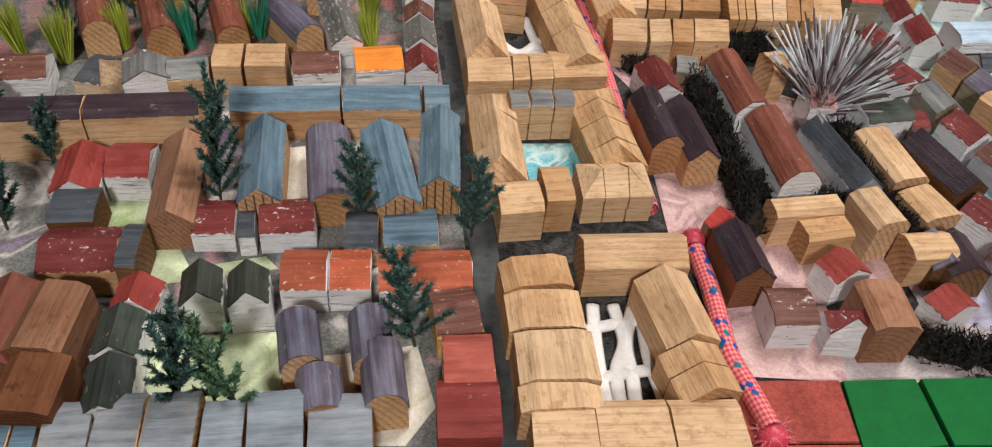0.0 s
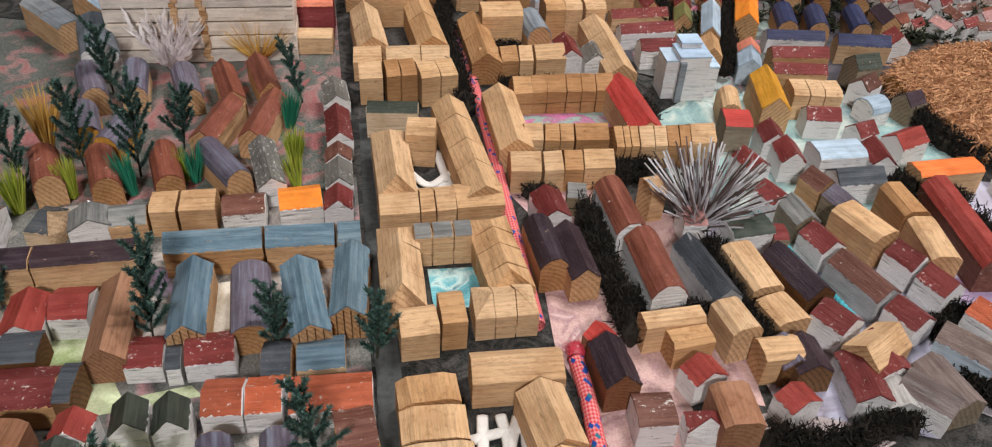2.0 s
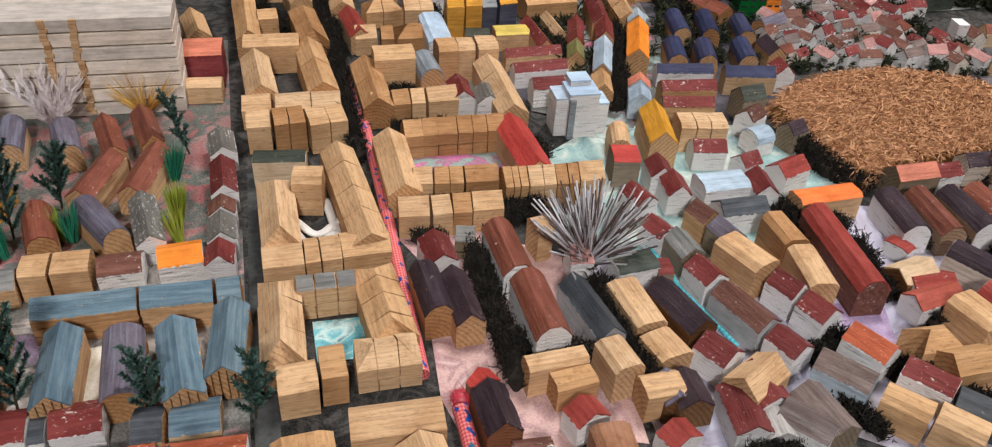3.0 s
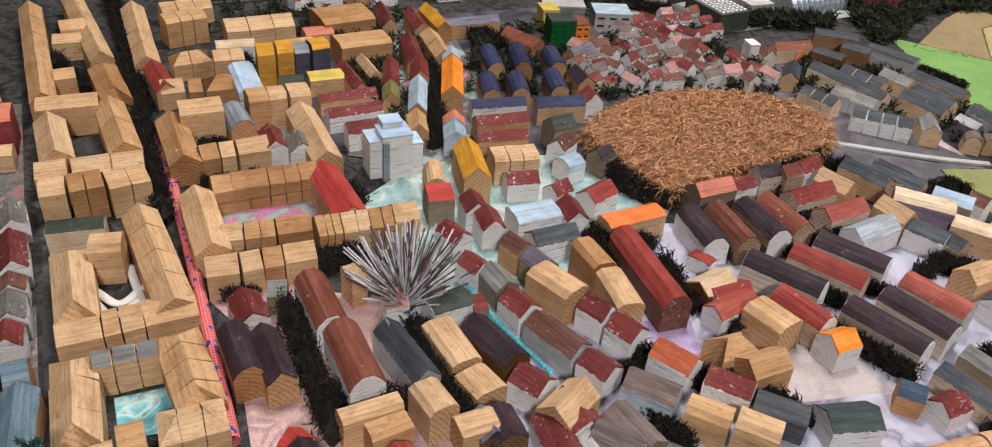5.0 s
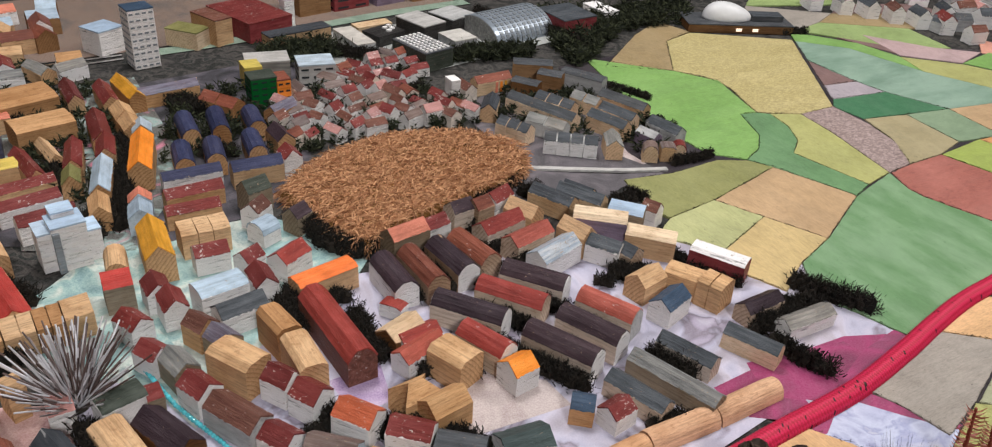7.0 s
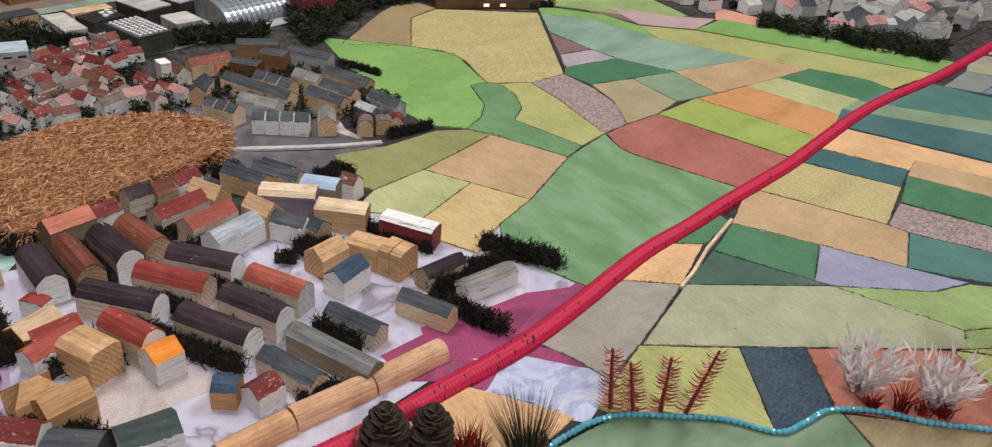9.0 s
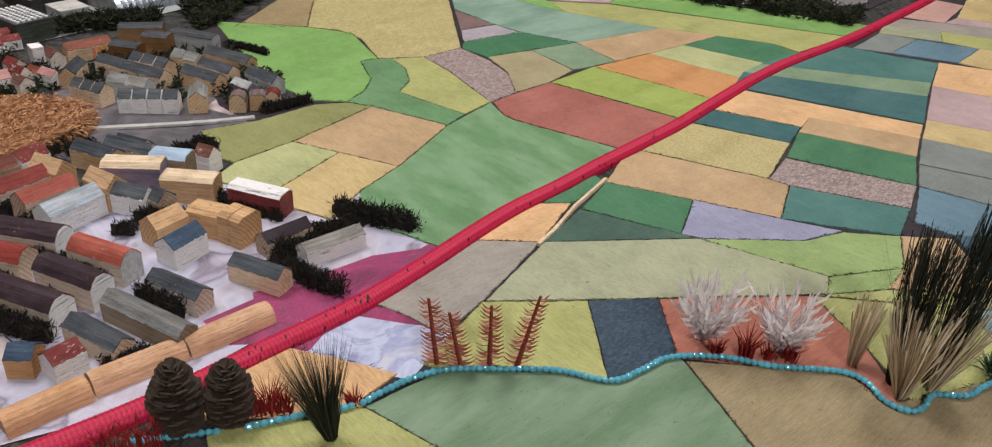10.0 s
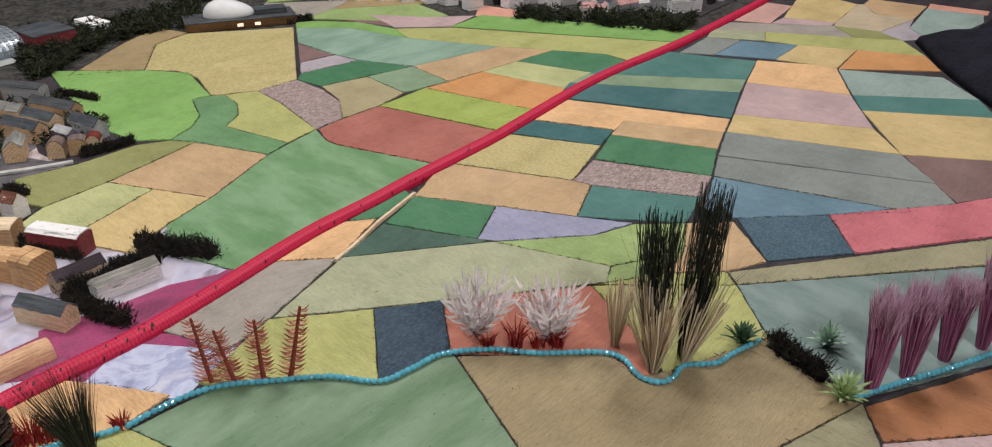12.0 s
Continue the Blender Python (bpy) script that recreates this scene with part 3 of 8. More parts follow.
def house(x, y, yaw, length, width, height, roof, wall, shape="g", units=1, rows=0, cuts=0, name="", gable=""):
    """A block house: a sawn body, with saw cuts between its units, a coat of paint on its roof and, where named, on its gables."""
    tone, side = TONES.get(roof, roof), WALLS.get(wall, wall.replace("wall", "") + "-painted")
    if roof == "bare":
        label = "unpainted %s block house with %s" % (side.replace("bare ", "").replace("-painted", ""), FORMS[shape])
    else:
        label = "block house, %s walls, %s %s" % (side, tone, FORMS[shape])
    if units > 1:
        label += ", sawn into %d" % units
    root = thing(name or ("timber_block" if roof == "bare" else "terrace" if units > 1 else "house"), x, y, 0, yaw, label, "model house")
    pts, first, tops = profile(shape, width, height, rows)
    length = max(length, 0.008)
    cut, deep = 0.0009, 0.003
    bounds = [-length / 2]
    for k in range(units - 1):
        bounds.append(-length / 2 + length * (k + 1) / units + random.uniform(-0.1, 0.1) * length / units)
    bounds.append(length / 2)
    rings, pin = [], min(0.42 * width, 0.34 * length) if shape == "h" else 0.0

    def ring(px, s, hip=0.0):
        out = []
        for py, pz in pts:
            q = px
            if hip and pz > height * 0.9:
                q = px + hip
            out.append((q, py * (1 - 2 * s / width), pz - (s if pz > 0 else 0)))
        return out

    for k in range(units):
        a, b = bounds[k], bounds[k + 1]
        if k:
            rings += [ring(a + cut / 2, deep), ring(a + cut / 2, 0)]
        else:
            rings.append(ring(a, 0, pin))
        if k < units - 1:
            rings += [ring(b - cut / 2, 0), ring(b - cut / 2, deep)]
        else:
            rings.append(ring(b, 0, -pin))
    bm = loft(rings)
    for v in bm.verts:
        v.co += Vector((random.gauss(0, 1), random.gauss(0, 1), random.gauss(0, 1) if v.co.z > 0.002 else 0)) * 0.00025
    sharp = [e for e in bm.edges if len(e.link_faces) == 2 and e.calc_face_angle(0) > 0.4 and e.calc_length() > 0.003]
    if units == 1 and not rows:
        bmesh.ops.bevel(bm, geom=sharp, offset=0.0005, segments=1, affect="EDGES")
    wall_mat = {"grey": "greywood", "slate": "slate"}.get(wall, wall)
    part("body", bm, wall_mat, root)
    # raised dark strips on the ends, standing in for the shade inside saw cuts
    for k in range(cuts):
        py = width * ((k + 1) / (cuts + 1) - 0.5)
        for s in (-1, 1):
            bm = bmesh.new()
            box(bm, s * (length / 2 + 0.0001), py, 0.001, 0.0007, 0.0009, height * (0.9 - 0.5 * abs(py) / width))
            part("saw_cut", bm, "dark", root)
    if gable:
        for s in (-1, 1):
            flat = [(py * 0.985, pz * 0.985 if pz else 0.0) for py, pz in pts]
            outer = [[(s * (length / 2 + d), py, pz) for py, pz in flat] for d in (-0.0002, 0.0005 + 0.0001 * random.random())]
            bm = loft(outer if s > 0 else outer[::-1])
            part("gable", bm, gable, root, "%s gable paint" % ("thick white" if gable == "white" else "pale grey"))
    if roof == "bare":
        return root
    # the roof: one skin a unit, slightly ragged at the eaves
    line = pts[first:first + tops]
    for k in range(units):
        a, b = bounds[k] + (cut if k else 0), bounds[k + 1] - (cut if k < units - 1 else 0)
        n = max(2, int((b - a) / 0.0016))
        upper, lower = [], []
        for i in range(n + 1):
            px = a + (b - a) * i / n
            u, d = [], []
            for j, (py, pz) in enumerate(line):
                eave = j in (0, len(line) - 1)
                q = px
                if pin and pz > height * 0.9:
                    q = min(max(q, -length / 2 + pin), length / 2 - pin)
                if eave and shape != "r":
                    near = line[1] if j == 0 else line[-2]
                    f = min(1.015, random.gauss(0.975, 0.03))
                    py, pz = near[0] + (py - near[0]) * f, near[1] + (pz - near[1]) * f
                u.append((q, py * (1 + 0.0011 / width), pz + 0.0007))
                d.append((q, py * (1 - 0.0008 / width), pz - 0.0005))
            upper.append(u)
            lower.append(list(reversed(d)))
        part("roof", loft([u + d for u, d in zip(upper, lower)]), roof, root, "worn %s paint" % tone)
    return root


# ---- the room and the board ----
def room():
    for name, x, y, sx, sy, z, sz, mat in (("wall_north", 0.6, 4.1, 7.2, 0.2, -0.8, 3.0, "room_paint"), ("wall_south", 0.6, -3.1, 7.2, 0.2, -0.8, 3.0, "room_paint"),
                                           ("wall_west", -2.9, 0.5, 0.2, 7.0, -0.8, 3.0, "room_paint"), ("wall_east", 4.1, 0.5, 0.2, 7.0, -0.8, 3.0, "room_paint"),
                                           ("floor", 0.6, 0.5, 7.2, 7.4, -1.0, 0.2, "room_floor"), ("ceiling", 0.6, 0.5, 7.2, 7.4, 2.2, 0.2, "ceiling_paint")):
        bm = bmesh.new()
        box(bm, 0, 0, 0, sx, sy, sz)
        mesh_thing(name, bm, mat, "plain gallery " + name.split("_")[0], name.split("_")[0], kind="structure", at=(x, y, z))


room()
bm = bmesh.new()
box(bm, 0, 0, 0, 4.3, 2.9, 0.05)
board = mesh_thing("ground", bm, "paper_ground", "large display board covered with printed collage paper", "ground", kind="structure", at=(1.45, 0.7, -0.051))
bm = bmesh.new()
for px in (-0.5, 3.4):
    for py in (-0.55, 1.95):
        box(bm, px, py, -0.8, 0.08, 0.08, 0.75)
mesh_thing("trestle", bm, "room_floor", "square timber legs under the display board", "table legs", kind="structure")

SHEETS = [0]


def sheet(material, label, *corners):
    """A piece of printed paper pasted on the board, each a hair above the last."""
    SHEETS[0] += 1
    bm, c = slab(list(corners), -0.0009 + 0.00004 * SHEETS[0], 0.0003, 0.0)
    return mesh_thing("paper_sheet", bm, material, label, "paper", "pasted papers", "structure", at=(c.x, c.y, 0))


sheet("paper_red", "dull red and grey printed paper at the edge of the old town", (-0.456, 0.869), (-0.258, 0.845), (-0.150, 0.546), (-0.276, 0.522))
sheet("paper_left", "printed paper in dark green, pink and cream under the houses", (-0.277, 0.525), (0.042, 0.604), (0.101, 0.271), (-0.133, 0.234))
sheet("paper_red", "red and pink printed paper under the old town", (-0.307, 0.945), (-0.028, 0.956), (0.039, 0.586), (-0.163, 0.557))
sheet("paper_lime", "pale green watercolour paper", (-0.132, 0.413), (-0.108, 0.421), (-0.069, 0.366), (-0.031, 0.379), (-0.022, 0.371), (-0.082, 0.353), (-0.118, 0.370))
sheet("paper_cream", "cream paper with a yellow flower print", (-0.044, 0.470), (-0.022, 0.476), (0.007, 0.411), (-0.030, 0.407))
sheet("paper_lime", "pale green printed leaves on paper", (-0.077, 0.318), (-0.009, 0.329), (-0.002, 0.281), (-0.063, 0.278))
sheet("paper_cream", "white torn paper", (0.010, 0.315), (0.059, 0.327), (0.072, 0.291), (0.060, 0.269), (0.019, 0.266))
sheet("asphalt_paint", "dark grey painted avenue", (0.034, 0.685), (0.058, 0.689), (0.069, 0.560), (0.083, 0.474), (0.098, 0.394), (0.103, 0.357), (0.122, 0.268), (0.104, 0.266), (0.092, 0.323), (0.082, 0.392), (0.067, 0.472))
sheet("paper_pink", "pink printed paper square with soft folds", (0.193, 0.475), (0.235, 0.485), (0.261, 0.446), (0.277, 0.398), (0.285, 0.358), (0.321, 0.339), (0.281, 0.325), (0.232, 0.324), (0.218, 0.369), (0.198, 0.420))
sheet("paper_mauve", "dusty mauve printed paper beside the tiles", (0.285, 0.358), (0.379, 0.390), (0.404, 0.353), (0.370, 0.335), (0.281, 0.324))
sheet("paper_pink", "pink printed paper lane", (0.243, 0.611), (0.277, 0.549), (0.300, 0.450), (0.278, 0.419), (0.232, 0.462), (0.214, 0.517), (0.168, 0.590), (0.202, 0.601))
sheet("paper_white", "white printed paper under the crooked lanes", (0.299, 0.565), (0.387, 0.583), (0.434, 0.488), (0.452, 0.392), (0.433, 0.357), (0.337, 0.376), (0.325, 0.464))
sheet("paper_pink", "pink printed paper under the brown terraces", (0.202, 0.609), (0.304, 0.568), (0.325, 0.464), (0.329, 0.378), (0.243, 0.395), (0.218, 0.516))
sheet("paper_pool", "glossy turquoise paper pool in a court", (0.108, 0.494), (0.145, 0.499), (0.151, 0.458), (0.115, 0.454))
sheet("paper_fuchsia", "fuchsia and green printed paper in a court", (0.172, 0.728), (0.263, 0.737), (0.281, 0.680), (0.172, 0.687))
sheet("paper_fuchsia", "pink printed paper court", (0.126, 0.880), (0.262, 0.886), (0.269, 0.808), (0.142, 0.798))
sheet("paper_teal", "pale teal printed paper lanes", (0.316, 0.729), (0.383, 0.794), (0.433, 0.774), (0.515, 0.776), (0.560, 0.744), (0.592, 0.655), (0.483, 0.538), (0.397, 0.484), (0.370, 0.557), (0.305, 0.610), (0.283, 0.701))
sheet("paper_teal", "teal paper road", (0.375, 0.687), (0.572, 0.687), (0.573, 0.642), (0.488, 0.599), (0.400, 0.595))
sheet("paper_slate", "dark printed paper under the terraces", (0.280, 1.147), (0.736, 1.214), (0.580, 0.796), (0.430, 0.762), (0.270, 0.821))
sheet("paper_white", "white and lilac printed paper under the houses", (0.466, 0.574), (0.574, 0.636), (0.677, 0.622), (0.856, 0.608), (0.973, 0.514), (1.051, 0.392), (0.994, 0.348), (0.692, 0.301), (0.543, 0.338), (0.358, 0.438), (0.409, 0.528))
sheet("paper_violet", "violet printed flower paper", (0.497, 0.506), (0.543, 0.509), (0.534, 0.463), (0.501, 0.461))
sheet("paper_mauve", "mauve-grey painted paper square", (0.593, 0.456), (0.616, 0.463), (0.657, 0.431), (0.660, 0.398), (0.579, 0.401), (0.571, 0.415))
sheet("paper_road", "violet-grey paper road", (0.778, 0.789), (0.860, 0.738), (0.928, 0.704), (0.992, 0.682), (0.967, 0.670), (0.915, 0.675), (0.868, 0.653), (0.794, 0.689), (0.770, 0.732))
sheet("paper_road", "violet-grey paper under the estate houses", (0.835, 0.925), (0.93, 1.005), (1.035, 0.985), (1.078, 0.86), (1.068, 0.72), (0.99, 0.69), (0.88, 0.735), (0.80, 0.775), (0.835, 0.83))
sheet("paper_mauve", "dusty pink paper court between the estate houses", (0.958, 0.748), (1.004, 0.778), (1.024, 0.736), (1.004, 0.708), (0.974, 0.712))
sheet("paper_magenta", "magenta printed leaf on paper", (0.778, 0.363), (0.831, 0.367), (0.935, 0.364), (0.982, 0.346), (0.873, 0.318), (0.826, 0.294), (0.781, 0.324))
sheet("paper_magenta", "magenta printed leaf on paper", (0.826, 0.375), (0.929, 0.359), (0.933, 0.333), (0.862, 0.338), (0.890, 0.308), (0.904, 0.263), (0.860, 0.290), (0.812, 0.340))
sheet("paper_lilac", "lilac and white printed paper", (0.838, 0.319), (0.908, 0.259), (0.879, 0.224), (0.860, 0.218), (0.825, 0.270))
sheet("paper_magenta", "magenta printed paper edge along the rope", (0.868, 0.316), (0.935, 0.342), (0.985, 0.350), (1.010, 0.346), (0.995, 0.326), (0.930, 0.312), (0.880, 0.304))
sheet("paper_violet", "pink and violet paper with print", (0.427, 0.554), (0.455, 0.543), (0.419, 0.493), (0.396, 0.517))

# ---- painted field panels ----
sheet("field_joint", "dark base card under the field panels", (0.843, 0.257), (1.013, 0.327), (1.185, 0.327), (1.734, 0.419), (2.303, 0.492), (2.760, 0.109), (1.220, -0.284), (0.977, -0.061), (0.830, 0.142), (0.740, 0.244))
sheet("field_joint", "dark base card under the field panels", (1.053, 1.025), (1.349, 1.052), (1.655, 0.922), (2.088, 0.665), (2.290, 0.541), (1.646, 0.473), (1.202, 0.388), (1.056, 0.370), (1.001, 0.505), (0.976, 0.744))
sheet("paper_lilac", "lilac and white printed paper beside the rope", (0.805, 0.285), (0.842, 0.297), (0.879, 0.303), (0.904, 0.266), (0.926, 0.238), (0.864, 0.211), (0.832, 0.249))
sheet("paper_magenta", "magenta printed leaf beside the rope", (0.791, 0.283), (0.837, 0.302), (0.886, 0.311), (0.933, 0.240), (0.924, 0.239), (0.900, 0.266), (0.876, 0.297), (0.847, 0.296), (0.824, 0.283))
fields = thing("fields", 1.1, 0.4, 0, 0, "patchwork of painted thin wooden field panels", "fields", kind="structure")
COUNT = [0]


FIBRES = []


def field(tone, *corners):
    COUNT[0] += 1
    rnd = random.Random(COUNT[0])
    for p, q in zip(corners, corners[1:] + corners[:1]):
        p, q = Vector((*p, 0.0022)), Vector((*q, 0.0022))
        if p.x > 1.5 and q.x > 1.5:
            continue
        d = (q - p).normalized()
        for i in range(int((q - p).length / 0.0022)):
            o = p.lerp(q, rnd.random()) + Vector((rnd.gauss(0, 0.0003), rnd.gauss(0, 0.0003), 0))
            turn = rnd.gauss(0, 0.5)
            side = Vector((-d.y, d.x, 0)) * math.sin(turn)
            FIBRES.append((o, o + (d * math.cos(turn) + side) * rnd.uniform(0.0012, 0.0042) + Vector((0, 0, rnd.uniform(0, 0.0012))), rnd.uniform(0.0003, 0.0007), Vector()))
    bm, c = slab(list(corners), -0.0005, 0.0022 + 0.0001 * (COUNT[0] % 7), 0.0003)
    ob = part("field_panel", bm, "field_" + tone, fields)
    ob.matrix_world = Matrix.Translation((c.x, c.y, 0))


field("khaki", (1.123, 0.998), (1.259, 1.103), (1.343, 1.150), (1.364, 1.085), (1.292, 1.058), (1.213, 0.945))
field("yellow_speckle", (1.292, 1.058), (1.360, 1.080), (1.513, 0.987), (1.348, 0.747), (1.280, 0.746), (1.223, 0.774), (1.251, 0.859), (1.245, 0.907), (1.213, 0.945))
field("leaf_green", (1.111, 1.041), (1.156, 0.997), (1.213, 0.945), (1.254, 0.887), (1.223, 0.774), (1.197, 0.779), (1.172, 0.716), (1.142, 0.686), (1.105, 0.668), (1.070, 0.698), (1.064, 0.745), (1.072, 0.830), (1.087, 0.928))
field("mid_green", (1.197, 0.779), (1.223, 0.774), (1.238, 0.763), (1.231, 0.721), (1.210, 0.684), (1.175, 0.657), (1.199, 0.558), (1.162, 0.544), (1.136, 0.604), (1.105, 0.668), (1.142, 0.686), (1.172, 0.716))
field("yellow_green", (1.238, 0.763), (1.280, 0.746), (1.275, 0.685), (1.250, 0.569), (1.199, 0.558), (1.175, 0.657), (1.210, 0.684), (1.231, 0.721))
field("speckle", (1.280, 0.746), (1.348, 0.747), (1.348, 0.684), (1.335, 0.628), (1.297, 0.575), (1.250, 0.569), (1.261, 0.621), (1.275, 0.685))
field("brown", (1.460, 0.901), (1.464, 0.805), (1.400, 0.812))
field("cool_grey", (1.400, 0.812), (1.464, 0.805), (1.472, 0.757), (1.369, 0.767))
field("deep_green", (1.369, 0.767), (1.472, 0.757), (1.511, 0.674), (1.356, 0.698), (1.348, 0.747))
field("washed_jade", (1.513, 0.980), (1.578, 0.919), (1.611, 0.794), (1.682, 0.652), (1.511, 0.674), (1.472, 0.757), (1.464, 0.805), (1.460, 0.901))
field("leaf_green", (1.541, 1.022), (1.616, 0.933), (1.632, 0.856), (1.611, 0.794), (1.578, 0.919), (1.513, 0.980))
field("tan_green", (1.356, 0.698), (1.429, 0.685), (1.421, 0.593), (1.362, 0.577), (1.297, 0.575), (1.339, 0.638))
field("sage", (1.429, 0.685), (1.511, 0.674), (1.500, 0.582), (1.421, 0.593))
field("brick", (1.253, 0.569), (1.297, 0.575), (1.362, 0.577), (1.414, 0.384), (1.289, 0.364), (1.238, 0.510), (1.237, 0.530))
field("washed_meadow", (1.250, 0.569), (1.237, 0.530), (1.238, 0.510), (1.289, 0.364), (1.154, 0.356), (0.990, 0.338), (0.977, 0.376), (0.960, 0.421), (0.990, 0.467), (1.053, 0.490), (1.162, 0.544))
field("tan", (1.123, 0.640), (1.162, 0.544), (1.053, 0.490), (1.021, 0.553), (0.994, 0.605))
field("olive", (0.926, 0.686), (0.991, 0.677), (1.068, 0.682), (1.103, 0.666), (1.123, 0.640), (0.994, 0.605), (0.920, 0.594), (0.910, 0.617))
field("pale_lime", (0.994, 0.605), (1.021, 0.553), (0.916, 0.513), (0.904, 0.545), (0.882, 0.570), (0.920, 0.594))
field("straw_yellow", (1.021, 0.553), (1.053, 0.490), (0.990, 0.467), (0.938, 0.437), (0.919, 0.479), (0.916, 0.513))
field("lime", (1.362, 0.577), (1.456, 0.587), (1.502, 0.407), (1.415, 0.385))
field("orange", (1.456, 0.587), (1.569, 0.581), (1.603, 0.424), (1.502, 0.407))
field("pale_lime", (1.569, 0.581), (1.646, 0.578), (1.689, 0.444), (1.603, 0.424))
field("deep_green", (1.646, 0.578), (1.731, 0.576), (1.776, 0.501), (1.767, 0.440), (1.689, 0.444))
field("tan", (1.511, 0.674), (1.682, 0.652), (1.731, 0.576), (1.646, 0.578), (1.569, 0.581), (1.500, 0.582))
field("yellow_green", (1.632, 0.856), (1.708, 0.791), (1.919, 0.448), (1.774, 0.442), (1.776, 0.501), (1.731, 0.576), (1.682, 0.652), (1.611, 0.794))
field("leaf_green", (1.714, 0.795), (1.809, 0.813), (2.015, 0.454), (1.922, 0.450))
field("greige_pink", (1.661, 0.961), (1.731, 0.868), (1.797, 0.818), (1.714, 0.795), (1.638, 0.861))
field("brown", (1.578, 1.060), (1.667, 0.966), (1.734, 0.871), (1.643, 0.866), (1.616, 0.933))
field("salmon", (1.864, 0.870), (1.887, 0.785), (1.840, 0.751), (1.797, 0.818))
field("pale_orange", (1.557, 0.424), (1.658, 0.208), (1.612, 0.191), (1.553, 0.307), (1.517, 0.296), (1.465, 0.409))
field("dark_teal", (1.461, 0.410), (1.517, 0.296), (1.463, 0.277), (1.409, 0.396))
field("yellow_speckle", (1.404, 0.398), (1.463, 0.277), (1.359, 0.239), (1.295, 0.377))
field("tan", (1.291, 0.379), (1.359, 0.239), (1.364, 0.216), (1.293, 0.181), (1.208, 0.337))
field("tan", (1.553, 0.307), (1.612, 0.191), (1.556, 0.168), (1.501, 0.290))
field("deep_green", (1.501, 0.290), (1.556, 0.168), (1.481, 0.132), (1.426, 0.259))
field("speckle", (1.422, 0.258), (1.481, 0.132), (1.424, 0.111), (1.364, 0.216), (1.359, 0.239))
field("teal", (1.364, 0.216), (1.424, 0.111), (1.361, 0.091), (1.293, 0.181))
field("deep_green", (1.208, 0.337), (1.253, 0.258), (1.187, 0.222), (1.145, 0.313))
field("grey_blue", (1.253, 0.258), (1.293, 0.181), (1.322, 0.131), (1.274, 0.144), (1.194, 0.207), (1.187, 0.222))
field("forest", (1.143, 0.313), (1.187, 0.222), (1.194, 0.207), (1.071, 0.289))
field("pale_sage", (1.071, 0.289), (1.194, 0.207), (1.236, 0.096), (1.211, 0.081), (1.086, 0.167), (0.968, 0.251))
field("light_green", (1.194, 0.207), (1.274, 0.144), (1.322, 0.129), (1.361, 0.091), (1.307, 0.061), (1.236, 0.096))
field("greige", (0.891, 0.311), (1.021, 0.330), (1.069, 0.291), (0.967, 0.252), (0.912, 0.237), (0.905, 0.275))
field("pale_orange", (1.022, 0.330), (1.062, 0.342), (1.116, 0.347), (1.146, 0.327), (1.069, 0.291))
field("deep_green", (1.119, 0.344), (1.211, 0.356), (1.208, 0.340), (1.147, 0.325))
field("pale_orange", (0.722, 0.303), (0.806, 0.303), (0.833, 0.265), (0.859, 0.221), (0.825, 0.214), (0.821, 0.207), (0.769, 0.235), (0.731, 0.263))
field("yellow_green", (0.965, 0.252), (1.036, 0.200), (0.976, 0.123), (0.944, 0.157), (0.889, 0.201), (0.880, 0.219))
field("navy_teal", (1.036, 0.200), (1.086, 0.167), (1.038, 0.108), (0.996, 0.116), (0.975, 0.122))
field("terracotta", (1.086, 0.167), (1.197, 0.089), (1.166, 0.022), (1.130, -0.026), (1.114, -0.020), (1.122, 0.016), (1.038, 0.108))
field("yellow_green", (1.197, 0.089), (1.289, -0.006), (1.233, -0.067), (1.151, -0.036), (1.134, -0.030), (1.166, 0.022))
field("tan", (1.361, 0.091), (1.398, 0.058), (1.347, -0.006), (1.305, 0.012), (1.262, 0.054), (1.307, 0.061))
field("washed_green", (0.821, 0.207), (0.891, 0.204), (0.952, 0.153), (0.975, 0.121), (1.039, 0.109), (1.037, 0.100), (0.977, -0.045), (0.849, 0.097), (0.834, 0.157))
field("yellow_green", (0.727, 0.250), (0.769, 0.235), (0.821, 0.207), (0.834, 0.157), (0.849, 0.097), (0.831, 0.070), (0.710, 0.198))
field("raw_tan", (1.038, 0.101), (1.125, 0.018), (1.116, -0.018), (1.150, -0.036), (1.233, -0.065), (1.205, -0.155), (1.035, -0.111), (0.976, -0.048))
field("khaki_green", (1.205, -0.156), (1.172, -0.182), (1.127, -0.203), (1.05, -0.15), (1.036, -0.111))
field("amber", (1.203, -0.158), (1.364, -0.234), (1.270, -0.265), (1.175, -0.183))
field("greige_pink", (1.173, -0.183), (1.270, -0.265), (1.220, -0.284), (1.127, -0.203))
field("washed_teal", (1.289, -0.006), (1.526, -0.194), (1.368, -0.233), (1.207, -0.151), (1.233, -0.067))
field("khaki_green", (1.303, 0.011), (1.592, -0.178), (1.530, -0.193), (1.290, -0.006))
field("slate_blue", (1.406, 0.059), (1.481, -0.007), (1.421, -0.060), (1.347, -0.006))
field("rose", (1.481, -0.007), (1.603, -0.095), (1.705, -0.150), (1.597, -0.177), (1.421, -0.060))
field("grey_green", (1.614, 0.189), (1.697, -0.003), (1.642, -0.062), (1.539, 0.158))
field("grey_green", (1.537, 0.157), (1.642, -0.062), (1.604, -0.096), (1.549, -0.067), (1.482, 0.131))
field("blue_grey", (1.481, 0.130), (1.549, -0.067), (1.481, -0.007), (1.406, 0.059), (1.400, 0.096))
